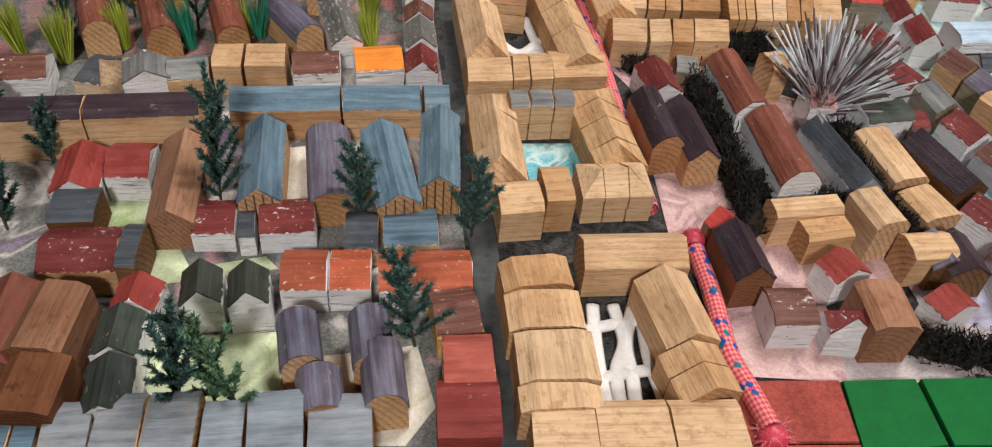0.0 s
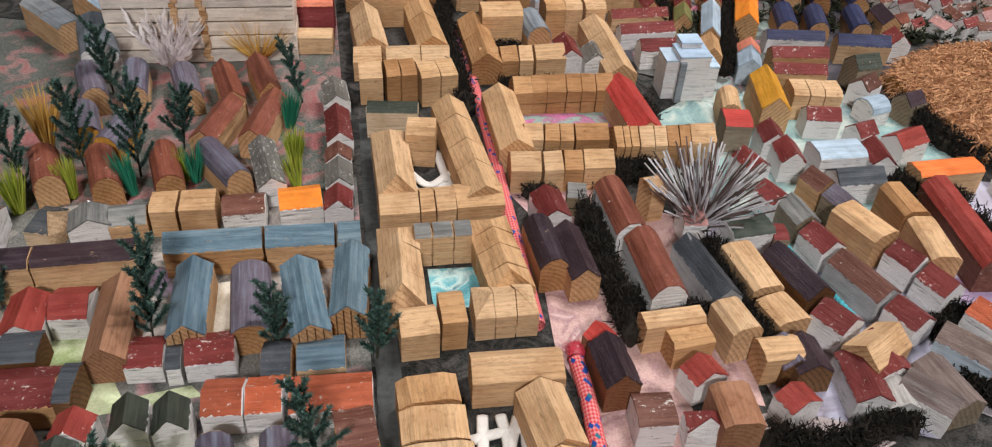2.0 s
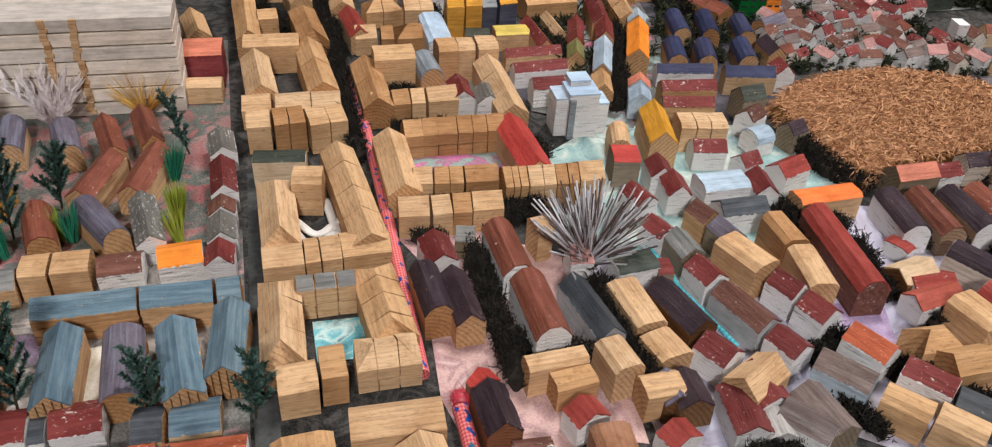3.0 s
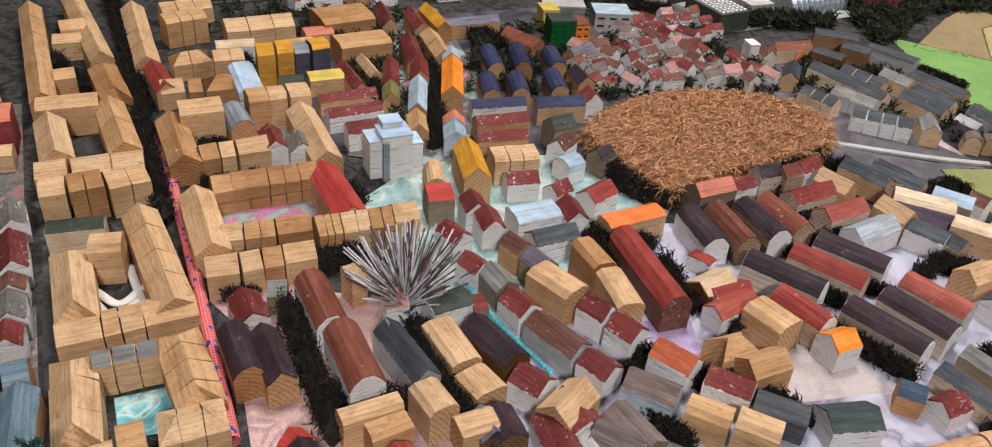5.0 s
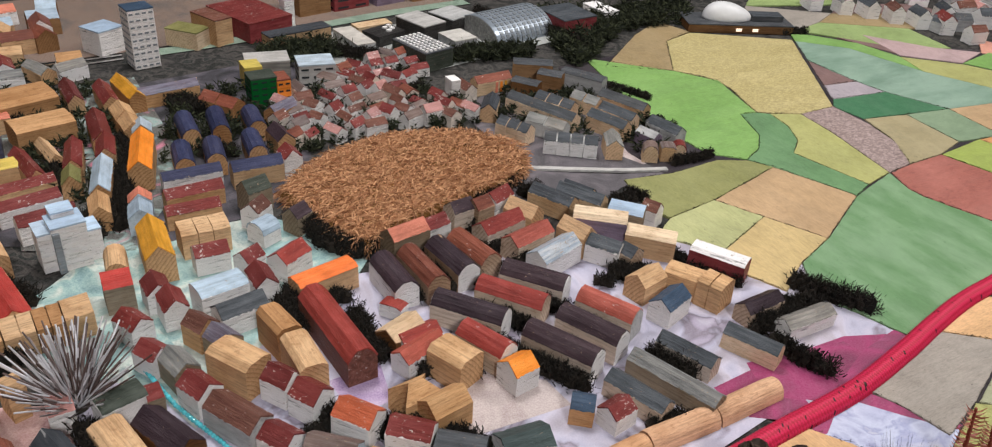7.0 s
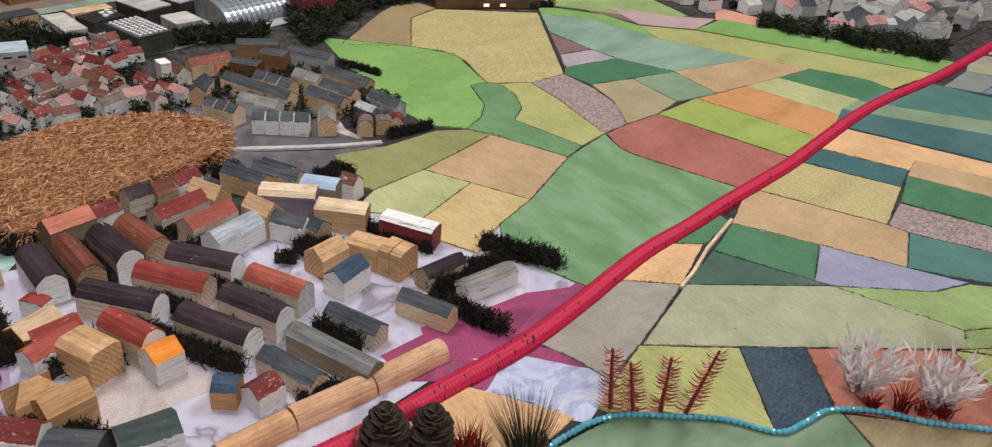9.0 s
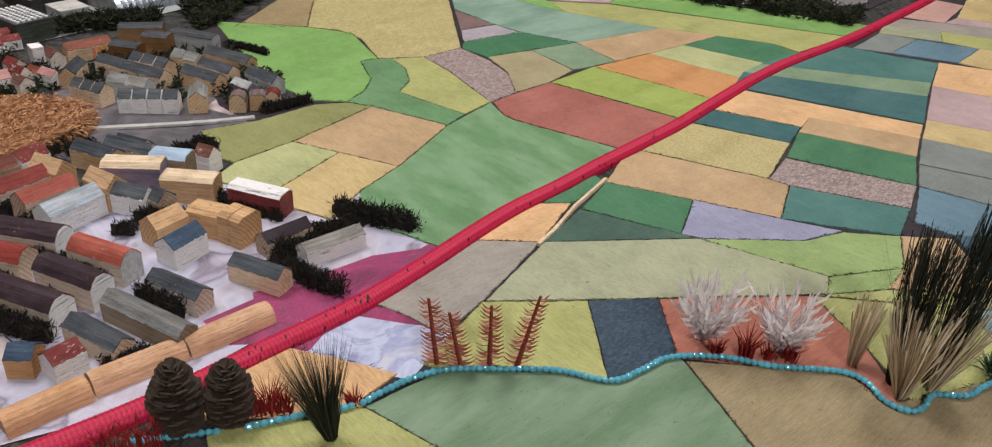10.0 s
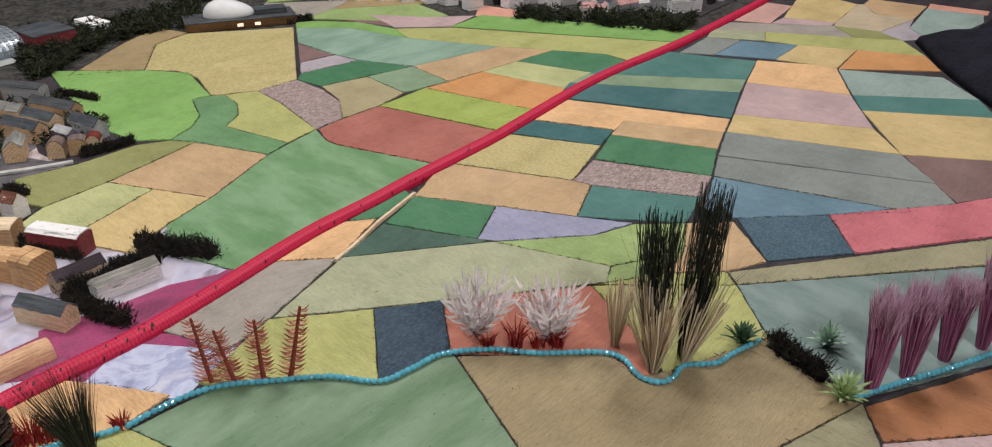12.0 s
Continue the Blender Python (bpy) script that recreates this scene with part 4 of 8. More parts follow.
field("straw_yellow", (1.678, 0.214), (1.760, 0.056), (1.699, -0.002), (1.614, 0.189))
field("greige_pink", (1.810, 0.267), (1.867, 0.132), (1.760, 0.056), (1.678, 0.214))
field("pale_orange", (1.922, 0.309), (1.981, 0.204), (1.867, 0.132), (1.810, 0.267))
field("grey_green", (1.867, 0.420), (1.981, 0.436), (2.006, 0.383), (1.901, 0.373))
field("pale_sage", (2.034, 0.456), (2.086, 0.380), (2.034, 0.353), (1.981, 0.436))
field("greige", (2.093, 0.467), (2.215, 0.310), (2.165, 0.253), (2.086, 0.380), (2.034, 0.456))
field("pinkish_tan", (2.118, 0.459), (2.147, 0.401), (2.300, 0.432), (2.289, 0.480))
field("greige_pink", (2.147, 0.401), (2.211, 0.313), (2.239, 0.318), (2.203, 0.403))
field("straw_yellow", (2.203, 0.403), (2.239, 0.318), (2.405, 0.345), (2.432, 0.450), (2.374, 0.456))
field("greige_tan", (2.239, 0.318), (2.215, 0.310), (2.235, 0.234), (2.365, 0.222), (2.355, 0.289), (2.414, 0.337), (2.405, 0.345))
field("tan", (2.414, 0.337), (2.355, 0.289), (2.365, 0.222), (2.491, 0.240), (2.470, 0.346))
field("pale_teal", (2.472, 0.234), (2.498, 0.137), (2.437, 0.119), (2.274, 0.130), (2.249, 0.155), (2.299, 0.206))
field("salmon", (2.518, 0.244), (2.539, 0.138), (2.504, 0.131), (2.472, 0.234))
field("cool_grey", (2.235, 0.234), (2.207, 0.184), (2.249, 0.155), (2.299, 0.206), (2.365, 0.222))
field("olive", (2.215, 0.310), (2.235, 0.234), (2.207, 0.184), (2.165, 0.253))
field("yellow_green", (2.086, 0.380), (2.165, 0.253), (2.207, 0.184), (2.141, 0.122), (2.093, 0.217), (2.051, 0.301), (2.034, 0.353))
field("blue_grey", (2.006, 0.383), (2.051, 0.301), (1.949, 0.290), (1.901, 0.373))
field("straw_yellow", (2.051, 0.301), (2.093, 0.217), (1.973, 0.199), (1.949, 0.290))
field("orange", (2.093, 0.217), (2.141, 0.122), (2.076, 0.076), (1.972, 0.196))
field("pale_teal", (1.971, 0.196), (2.047, 0.063), (1.979, -0.008), (1.869, 0.130))
field("teal", (1.869, 0.130), (1.979, -0.008), (1.915, -0.052), (1.816, 0.095))
field("straw_yellow", (1.816, 0.095), (1.947, -0.091), (1.787, -0.130), (1.699, -0.002))
field("brown", (1.698, -0.004), (1.787, -0.130), (1.702, -0.151), (1.607, -0.095))
field("teal", (1.722, 0.458), (1.854, 0.458), (1.888, 0.366), (1.919, 0.307), (1.821, 0.273), (1.676, 0.460))
field("sage", (1.676, 0.460), (1.821, 0.273), (1.763, 0.251), (1.623, 0.454))
field("dark_teal", (1.623, 0.454), (1.763, 0.251), (1.663, 0.209), (1.561, 0.428))
field("light_green", (1.236, 0.096), (1.307, 0.061), (1.262, 0.052), (1.210, 0.082))
field("yellow_green", (1.202, 0.086), (1.261, 0.052), (1.304, 0.012), (1.289, -0.005))
field("light_green", (1.562, 1.022), (1.679, 0.877), (1.764, 0.853), (1.782, 0.956), (1.639, 1.042))
field("khaki", (1.639, 1.042), (1.782, 0.956), (1.875, 0.931), (1.864, 1.019), (1.707, 1.074))
field("greige", (1.484, 1.089), (1.562, 1.022), (1.639, 1.042), (1.707, 1.074), (1.574, 1.167))
field("light_green", (1.574, 1.167), (1.767, 1.112), (1.854, 1.171), (1.656, 1.235))
field("brown", (1.707, 1.074), (1.864, 1.019), (1.955, 0.989), (1.923, 1.065), (1.767, 1.112))


fibres = tagged(new("joint_fibre", blade_mesh("joint_fibre", FIBRES, "moss_dark", 0.5)), "dark moss fibres caught in the joints", kind="stuff")
fibres.parent = fields
fibres.matrix_world = Matrix.Identity(4)

# a strip of cream lath between panels
pts = [Vector(p) for p in ((1.063, 0.288), (1.094, 0.298), (1.143, 0.319), (1.212, 0.341))]
rings = []
for p, q, sign in [(a, b, 1) for a, b in zip(pts, pts[1:])] + [(pts[-1], pts[-2], -1)]:
    d = (q - p).normalized() * sign
    s = Vector((-d.y, d.x)) * 0.0022
    rings.append([(p.x - s.x, p.y - s.y, 0.001), (p.x + s.x, p.y + s.y, 0.001), (p.x + s.x * 0.7, p.y + s.y * 0.7, 0.0042), (p.x - s.x * 0.7, p.y - s.y * 0.7, 0.0042)])
mesh_thing("lath_strip", loft(rings), "cream", "thin cream wooden lath between the painted panels", "lath")

# glazed tiles beside the cord
for mat, what, c in (("tile_red", "matt brick-red", [(0.218, 0.318), (0.276, 0.324), (0.278, 0.288), (0.222, 0.283)]), ("tile_red", "matt brick-red", [(0.225, 0.282), (0.278, 0.287), (0.276, 0.256), (0.225, 0.251)]),
                     ("tile_green", "bright green", [(0.277, 0.324), (0.317, 0.329), (0.322, 0.290), (0.278, 0.281)]), ("tile_green", "bright green", [(0.319, 0.329), (0.370, 0.335), (0.380, 0.295), (0.324, 0.290)])):
    bm, m = slab(c, 0.0, 0.0032, 0.0004)
    mesh_thing("tile", bm, mat, what + " ceramic mosaic tile lying flat", "tile", "tiles", at=(m.x, m.y, 0))


# ---- ropes ----
def rope_material(name, base, second, fleck, fleck_rate, along=0.8, across=2.0):
    m, n, l, b = shader(name, 0.55, 0.3)
    uv, sep = n.new("ShaderNodeUVMap"), n.new("ShaderNodeSeparateXYZ")
    uv.uv_map = "braid"
    l.new(uv.outputs[0], sep.inputs[0])

    def calc(op, a, b2):
        k = n.new("ShaderNodeMath")
        k.operation = op
        for sock, v in zip(k.inputs, (a, b2)):
            if isinstance(v, (int, float)):
                sock.default_value = v
            else:
                l.new(v, sock)
        return k.outputs[0]

    s, a = sep.outputs[0], sep.outputs[1]
    p, q = calc("ADD", s, a), calc("SUBTRACT", s, a)
    cell = calc("MULTIPLY", calc("SINE", calc("MULTIPLY", p, math.pi), 0), calc("SINE", calc("MULTIPLY", q, math.pi), 0))
    c = ramp(n, l, calc("ADD", calc("MULTIPLY", cell, 0.5), 0.5), [(0.4, base), (0.62, second)])
    fuzz = noise_tex(n, l, coords(n, l, (1, 1, 1), 0.1), 600, 3)
    c = mix(n, l, 0.35, c, ramp(n, l, fuzz, [(0.3, shade(base, 0.55)), (0.7, tuple(min(1, v * 1.3 + 0.02) for v in base))]))
    wn = n.new("ShaderNodeTexWhiteNoise")
    cx = n.new("ShaderNodeCombineXYZ")
    l.new(calc("FLOOR", calc("MULTIPLY", p, along), 0), cx.inputs[0])
    l.new(calc("FLOOR", calc("MULTIPLY", q, across), 0), cx.inputs[1])
    l.new(cx.outputs[0], wn.inputs[0])
    c = mix(n, l, calc("LESS_THAN", wn.outputs[0], fleck_rate), c, ramp(n, l, calc("DIVIDE", wn.outputs[0], fleck_rate), [(0.6, fleck), (0.62, (fleck[0], fleck[1] * 2.2, fleck[2] * 0.65))]))
    l.new(c, b.inputs["Base Color"])
    bump(n, l, b, fuzz, 0.4, 0.0006)


rope_material("crimson_braid", (0.38, 0.005, 0.035), (0.6, 0.018, 0.085), (0.03, 0.004, 0.01), 0.02)
rope_material("coral_braid", (0.6, 0.05, 0.06), (0.74, 0.36, 0.35), (0.012, 0.06, 0.3), 0.11, 0.5, 0.7)


def rope(name, points, radius, material, pitch, label, around=36, strands_round=10):
    """A braided rope: a round core whose skin rises and falls where the strands cross."""
    line = catmull(points, pitch / 5)
    verts, faces, uvs = [], [], []
    k = len(line)
    for i, p in enumerate(line):
        d = (line[min(i + 1, k - 1)] - line[max(i - 1, 0)]).normalized()
        side = d.cross(Vector((0, 0, 1))).normalized()
        up = side.cross(d)
        s = i / 5 + 0.15 * math.sin(i * 0.013)
        for j in range(around):
            a = 2 * math.pi * j / around
            v = strands_round * j / around
            r = radius * (0.94 + 0.1 * abs(math.sin(math.pi * (s + v)) * math.sin(math.pi * (s - v))) ** 0.7)
            verts.append(tuple(p + (side * math.cos(a) + up * math.sin(a)) * r))
            uvs.append((s, v))
    for i in range(k - 1):
        for j in range(around):
            m = (j + 1) % around
            faces.append((i * around + j, i * around + m, (i + 1) * around + m, (i + 1) * around + j))
    me = bpy.data.meshes.new(name)
    me.from_pydata(verts, [], faces)
    layer = me.uv_layers.new(name="braid")
    data = np.zeros((len(me.loops), 2), dtype=np.float32)
    for f in range(len(faces)):
        j = f % around
        for c, (vi) in enumerate(faces[f]):
            u = uvs[vi]
            data[f * 4 + c] = (u[0], strands_round if (j == around - 1 and c in (1, 2)) else u[1])
    layer.data.foreach_set("uv", data.ravel())
    me.materials.append(MATS[material])
    me.shade_smooth()
    return tagged(new(name, me), label, "rope")


rope("rope", [(0.585, 0.295), (0.610, 0.295), (0.650, 0.295), (0.714, 0.294), (0.791, 0.300), (0.882, 0.307), (0.961, 0.322), (1.024, 0.337), (1.088, 0.350), (1.164, 0.358), (1.232, 0.368), (1.310, 0.377), (1.385, 0.386), (1.478, 0.403), (1.600, 0.425), (1.711, 0.438), (1.848, 0.443), (1.946, 0.450), (2.079, 0.465), (2.248, 0.485), (2.430, 0.515)], 0.0098, "crimson_braid", 0.0034,
     "thick crimson braided rope with black flecks", 40, 12)
rope("cord", [(0.114, 0.846, 0.0065), (0.127, 0.786, 0.0065), (0.136, 0.746, 0.0065), (0.153, 0.649, 0.0065), (0.167, 0.556, 0.0065), (0.177, 0.493, 0.0065), (0.186, 0.433, 0.008)], 0.0052, "coral_braid", 0.003, "coral braided cord with pale and blue flecks", 48, 14)
rope("cord", [(0.210, 0.405, 0.0065), (0.215, 0.375, 0.0065), (0.219, 0.333, 0.0065), (0.226, 0.312, 0.0065), (0.233, 0.288, 0.008)], 0.0053, "coral_braid", 0.003, "short coral braided cord with blue flecks", 48, 14)


def frayed(x, y, n, size, label):
    root = thing("frayed_end", x, y, 0.005, 0, label, "rope end")
    bl = []
    for k in range(n):
        d = Vector((random.gauss(0, 1), random.gauss(0, 1), random.gauss(0.1, 0.4))).normalized() * size * random.uniform(0.4, 0.95)
        bl.append((Vector((random.gauss(0, 1), random.gauss(0, 1), 0)) * size * 0.2, d, 0.0004, Vector((0, 0, size * 0.12))))
    strands_ob = new("loose_fibre", blade_mesh("loose_fibre", bl, "coral_fray"))
    strands_ob.parent = root
    tagged(strands_ob, kind="stuff")
    bm = bmesh.new()
    bmesh.ops.create_icosphere(bm, subdivisions=2, radius=size * 0.55)
    for v in bm.verts:
        v.co *= 1 + 0.25 * noise.noise(v.co * 400)
        v.co.z = max(v.co.z * 0.8, -0.0045)
    part("melted_knot", bm, "fray_knot", root, "fused pink end", True)


frayed(0.234, 0.287, 260, 0.015, "frayed and fused pink cord end")
frayed(0.211, 0.415, 260, 0.013, "frayed and fused pink cord end")
frayed(0.113, 0.863, 160, 0.01, "frayed and fused red cord end")


# ---- bead strings ----
def bead_string(name, points, size, material, label):
    root = thing(name, points[0][0], points[0][1], 0, 0, label, "bead string")
    bm = bmesh.new()
    bmesh.ops.create_icosphere(bm, subdivisions=2, radius=size / 2)
    for v in bm.verts:
        v.co.x *= 1.12
        a = math.atan2(v.co.z, v.co.y)
        r = 1 - 0.06 * abs(math.sin(3 * a))
        v.co.y, v.co.z = v.co.y * r, v.co.z * r
    me = link_mesh("bead", bm, material)
    base = Vector((points[0][0], points[0][1], 0))
    line = catmull(points, size * 0.93)
    for a, b in zip(line, line[1:]):
        d = b - a
        ob = new("bead", me)
        ob.parent = root
        k = random.uniform(0.92, 1.06)
        ob.matrix_basis = Matrix.Translation(a - base + Vector((random.gauss(0, 0.0001), random.gauss(0, 0.0001), size * 0.5 + 0.002))) @ pose(0, 0, 0, random.uniform(0, 360), 0, math.degrees(math.atan2(d.y, d.x))) @ Matrix.Diagonal((k, k, k, 1))


bead_string("river_beads", [(0.821, 0.208), (0.838, 0.209), (0.863, 0.208), (0.889, 0.200), (0.918, 0.178), (0.951, 0.151), (0.974, 0.119), (1.001, 0.113), (1.031, 0.109), (1.063, 0.084), (1.083, 0.056), (1.119, 0.020), (1.124, 0.002), (1.115, -0.019), (1.119, -0.034), (1.132, -0.039), (1.150, -0.037), (1.170, -0.053), (1.192, -0.057), (1.229, -0.065)],
            0.0052, "bead_blue", "winding string of faceted blue glass beads")
bead_string("river_beads", [(1.205, -0.150), (1.233, -0.162), (1.262, -0.175), (1.291, -0.189), (1.336, -0.208), (1.383, -0.229)], 0.0052, "bead_blue", "string of faceted blue glass beads")
bead_string("river_beads", [(0.750, 0.234), (0.768, 0.228), (0.786, 0.221), (0.804, 0.213), (0.822, 0.208)], 0.0052, "bead_blue", "short string of blue glass beads")
bead_string("river_beads", [(0.685, 0.268), (0.709, 0.255), (0.723, 0.248), (0.737, 0.240)], 0.0052, "bead_blue", "short string of blue glass beads")
bead_string("stream_beads", [(0.369, 0.582), (0.374, 0.563), (0.382, 0.531), (0.389, 0.511), (0.401, 0.482), (0.412, 0.454)], 0.0042, "bead_cyan", "string of clear cyan glass beads along a lane")
bead_string("stream_beads", [(0.429, 0.426), (0.440, 0.429)], 0.0042, "bead_cyan", "few cyan glass beads between houses")


# ---- hedges of dark bristle ----
def hedge(size, *points):
    size *= 1.42
    line = catmull(points, 0.0016)
    bl = []
    base = line[0].copy()
    for i, p in enumerate(line):
        top = 0.75 + 0.4 * noise.noise(p * 130)
        for k in range(58):
            root = p - base + Vector((random.gauss(0, size * 0.14), random.gauss(0, size * 0.14), random.uniform(0, size * 0.72 * top)))
            d = Vector((random.gauss(0, 0.55), random.gauss(0, 0.55), random.uniform(0.1, 1.3))).normalized() * size * random.uniform(0.1, 0.27)
            bl.append((root, root + d, random.uniform(0.0005, 0.0013), Vector((random.gauss(0, 0.0005), random.gauss(0, 0.0005), 0))))
    ob = new("hedge", blade_mesh("hedge", bl, "hedge", 0.5))
    ob.location = base
    tagged(ob, "ragged hedge of blackish-brown dried moss and bristle", "hedge", "hedges")
    bm = bmesh.new()
    for p in line[::3]:
        m = pose(*(p - base), 0, 0, random.uniform(0, 360)) @ Matrix.Diagonal((size * 0.22, size * 0.22, size * 0.4, 1)) @ Matrix.Translation((0, 0, 0.35))
        bmesh.ops.create_icosphere(bm, subdivisions=1, radius=1.0, matrix=m)
    for v in bm.verts:
        v.co += Vector((random.gauss(0, 1), random.gauss(0, 1), random.gauss(0, 1))) * size * 0.07
    part("moss", bm, "hedge", ob)


for size, c in ((0.016, [(0.609, 0.622), (0.607, 0.592), (0.609, 0.570)]),
                (0.016, [(0.638, 0.630), (0.640, 0.598), (0.641, 0.572)]), (0.015, [(0.664, 0.585), (0.672, 0.566)]), (0.016, [(0.644, 0.532), (0.661, 0.516), (0.678, 0.492)]),
                (0.015, [(0.684, 0.541), (0.700, 0.524), (0.714, 0.506)]), (0.016, [(0.632, 0.503), (0.640, 0.487), (0.652, 0.468)]), (0.017, [(0.600, 0.497), (0.606, 0.482), (0.609, 0.462)]),
                (0.018, [(0.650, 0.458), (0.662, 0.438), (0.672, 0.418), (0.680, 0.406)]), (0.016, [(0.722, 0.486), (0.733, 0.470), (0.742, 0.452)]), (0.018, [(0.753, 0.416), (0.759, 0.398), (0.767, 0.378)]),
                (0.017, [(0.545, 0.560), (0.543, 0.535), (0.546, 0.508)]), (0.015, [(0.566, 0.478), (0.582, 0.482)]), (0.014, [(0.598, 0.610), (0.600, 0.640)]),
                (0.015, [(0.700, 0.620), (0.716, 0.612), (0.736, 0.617)]), (0.015, [(0.722, 0.588), (0.742, 0.580)]), (0.014, [(0.712, 0.352), (0.728, 0.345)]), (0.015, [(0.776, 0.526), (0.786, 0.517)]),
                (0.021, [(0.226, 0.565), (0.235, 0.513), (0.243, 0.466), (0.250, 0.430)]),
                (0.021, [(0.320, 0.523), (0.330, 0.476), (0.335, 0.440), (0.341, 0.421)]),
                (0.018, [(0.235, 0.607), (0.258, 0.610), (0.282, 0.618)]),
                (0.015, [(0.478, 0.469), (0.498, 0.444), (0.524, 0.434), (0.551, 0.416), (0.581, 0.378)]),
                (0.018, [(0.501, 0.627), (0.508, 0.566)]),
                (0.017, [(0.548, 0.573), (0.546, 0.540), (0.544, 0.515), (0.564, 0.524)]),
                (0.02, [(0.265, 0.754), (0.288, 0.722), (0.304, 0.708)]),
                (0.02, [(0.423, 0.993), (0.412, 0.907), (0.394, 0.806)]),
                (0.02, [(0.494, 1.065), (0.531, 1.041), (0.570, 1.027)]),
                (0.018, [(0.501, 0.931), (0.533, 0.919)]),
                (0.02, [(0.363, 0.830), (0.367, 0.796)]),
                (0.02, [(0.556, 0.742), (0.562, 0.694), (0.588, 0.662)]),
                (0.018, [(0.343, 0.982), (0.346, 0.899)]),
                (0.014, [(0.158, 0.828), (0.182, 0.832)]),
                (0.012, [(0.162, 0.760), (0.212, 0.768)]),
                (0.014, [(0.186, 0.628), (0.248, 0.634)]),
                (0.013, [(0.182, 0.586), (0.204, 0.588)]),
                (0.02, [(0.014, 1.007), (0.034, 0.965)]),
                (0.016, [(-0.016, 1.138), (0.016, 1.146)]),
                (0.02, [(-0.007, 1.052), (0.005, 1.016)]),
                (0.022, [(0.031, 1.257), (0.059, 1.122), (0.082, 0.992), (0.100, 0.883), (0.118, 0.768), (0.131, 0.703)]),
                (0.02, [(0.202, 1.042), (0.211, 0.962)]),
                (0.018, [(0.296, 1.146), (0.322, 1.070), (0.338, 1.038)]),
                (0.018, [(0.299, 0.448), (0.250, 0.465), (0.237, 0.512), (0.237, 0.554)]),
                (0.016, [(0.246, 0.622), (0.292, 0.633)]),
                (0.015, [(0.462, 0.427), (0.471, 0.396), (0.485, 0.377)]),
                (0.013, [(0.873, 0.536), (0.882, 0.500), (0.898, 0.476)]),
                (0.013, [(0.810, 0.538), (0.835, 0.519)]),
                (0.012, [(1.079, 0.927), (1.091, 0.905), (1.105, 0.866)]),
                (0.013, [(1.008, 0.695), (1.046, 0.693), (1.070, 0.695)]),
                (0.013, [(0.909, 0.658), (0.920, 0.635)]),
                (0.014, [(0.822, 0.754), (0.784, 0.720), (0.739, 0.705)]),
                (0.016, [(0.482, 0.468), (0.504, 0.445), (0.523, 0.416)]),
                (0.016, [(0.554, 0.742), (0.571, 0.697), (0.587, 0.666)]),
                (0.016, [(0.552, 0.756), (0.567, 0.721), (0.583, 0.674), (0.604, 0.666)]),
                (0.014, [(0.951, 0.947), (0.963, 0.877)]),
                (0.013, [(0.921, 0.859), (0.929, 0.827)]),
                (0.02, [(0.880, 1.118), (0.944, 1.114), (1.020, 1.107)]),
                (0.02, [(0.755, 1.193), (0.792, 1.156), (0.856, 1.111)]),
                (0.02, [(1.052, 1.289), (1.125, 1.138), (1.133, 1.076)]),
                (0.018, [(0.403, 0.943), (0.394, 0.853), (0.388, 0.800)]),
                (0.018, [(0.480, 1.110), (0.507, 1.080), (0.549, 1.047)]),
                (0.015, [(0.533, 0.611), (0.550, 0.598)]),
                (0.016, [(0.493, 0.619), (0.496, 0.579)]),
                (0.017, [(0.541, 0.571), (0.541, 0.537), (0.538, 0.513)]),
                (0.013, [(0.459, 0.450), (0.468, 0.437), (0.484, 0.426)]),
                (0.016, [(0.800, 0.535), (0.829, 0.510)]),
                (0.014, [(0.797, 0.531), (0.818, 0.507)]),
                (0.018, [(0.865, 0.384), (0.871, 0.354), (0.881, 0.330)]),
                (0.021, [(0.951, 0.443), (0.965, 0.414), (0.990, 0.378)]),
                (0.014, [(0.894, 0.489), (0.900, 0.464)]),
                (0.014, [(0.912, 0.423), (0.948, 0.409)]),
                (0.014, [(0.703, 0.349), (0.731, 0.337)]),
                (0.014, [(0.700, 0.677), (0.728, 0.668)]),
                (0.018, [(0.796, 0.707), (0.810, 0.682), (0.823, 0.647)]),
                (0.013, [(0.462, 0.453), (0.489, 0.455)]),
                (0.015, [(0.810, 0.553), (0.809, 0.524)]),
                (0.015, [(0.811, 0.617), (0.823, 0.599)]),
                (0.02, [(0.324, 0.349), (0.344, 0.346), (0.370, 0.346), (0.388, 0.354)]),
                (0.018, [(0.392, 0.361), (0.419, 0.365)]),
                (0.016, [(0.813, 0.706), (0.814, 0.685), (0.814, 0.659)]), (0.015, [(0.882, 0.648), (0.905, 0.641)]), (0.014, [(0.708, 0.653), (0.722, 0.630), (0.737, 0.611)]),
                (0.015, [(0.694, 0.582), (0.716, 0.579)]), (0.015, [(0.705, 0.537), (0.716, 0.516), (0.724, 0.496)]), (0.018, [(0.863, 0.403), (0.900, 0.404), (0.942, 0.413)]),
                (0.015, [(0.701, 0.461), (0.723, 0.452)]), (0.015, [(0.842, 0.598), (0.857, 0.581)]), (0.014, [(0.648, 0.636), (0.652, 0.600)])
                ):
    hedge(size, *c)


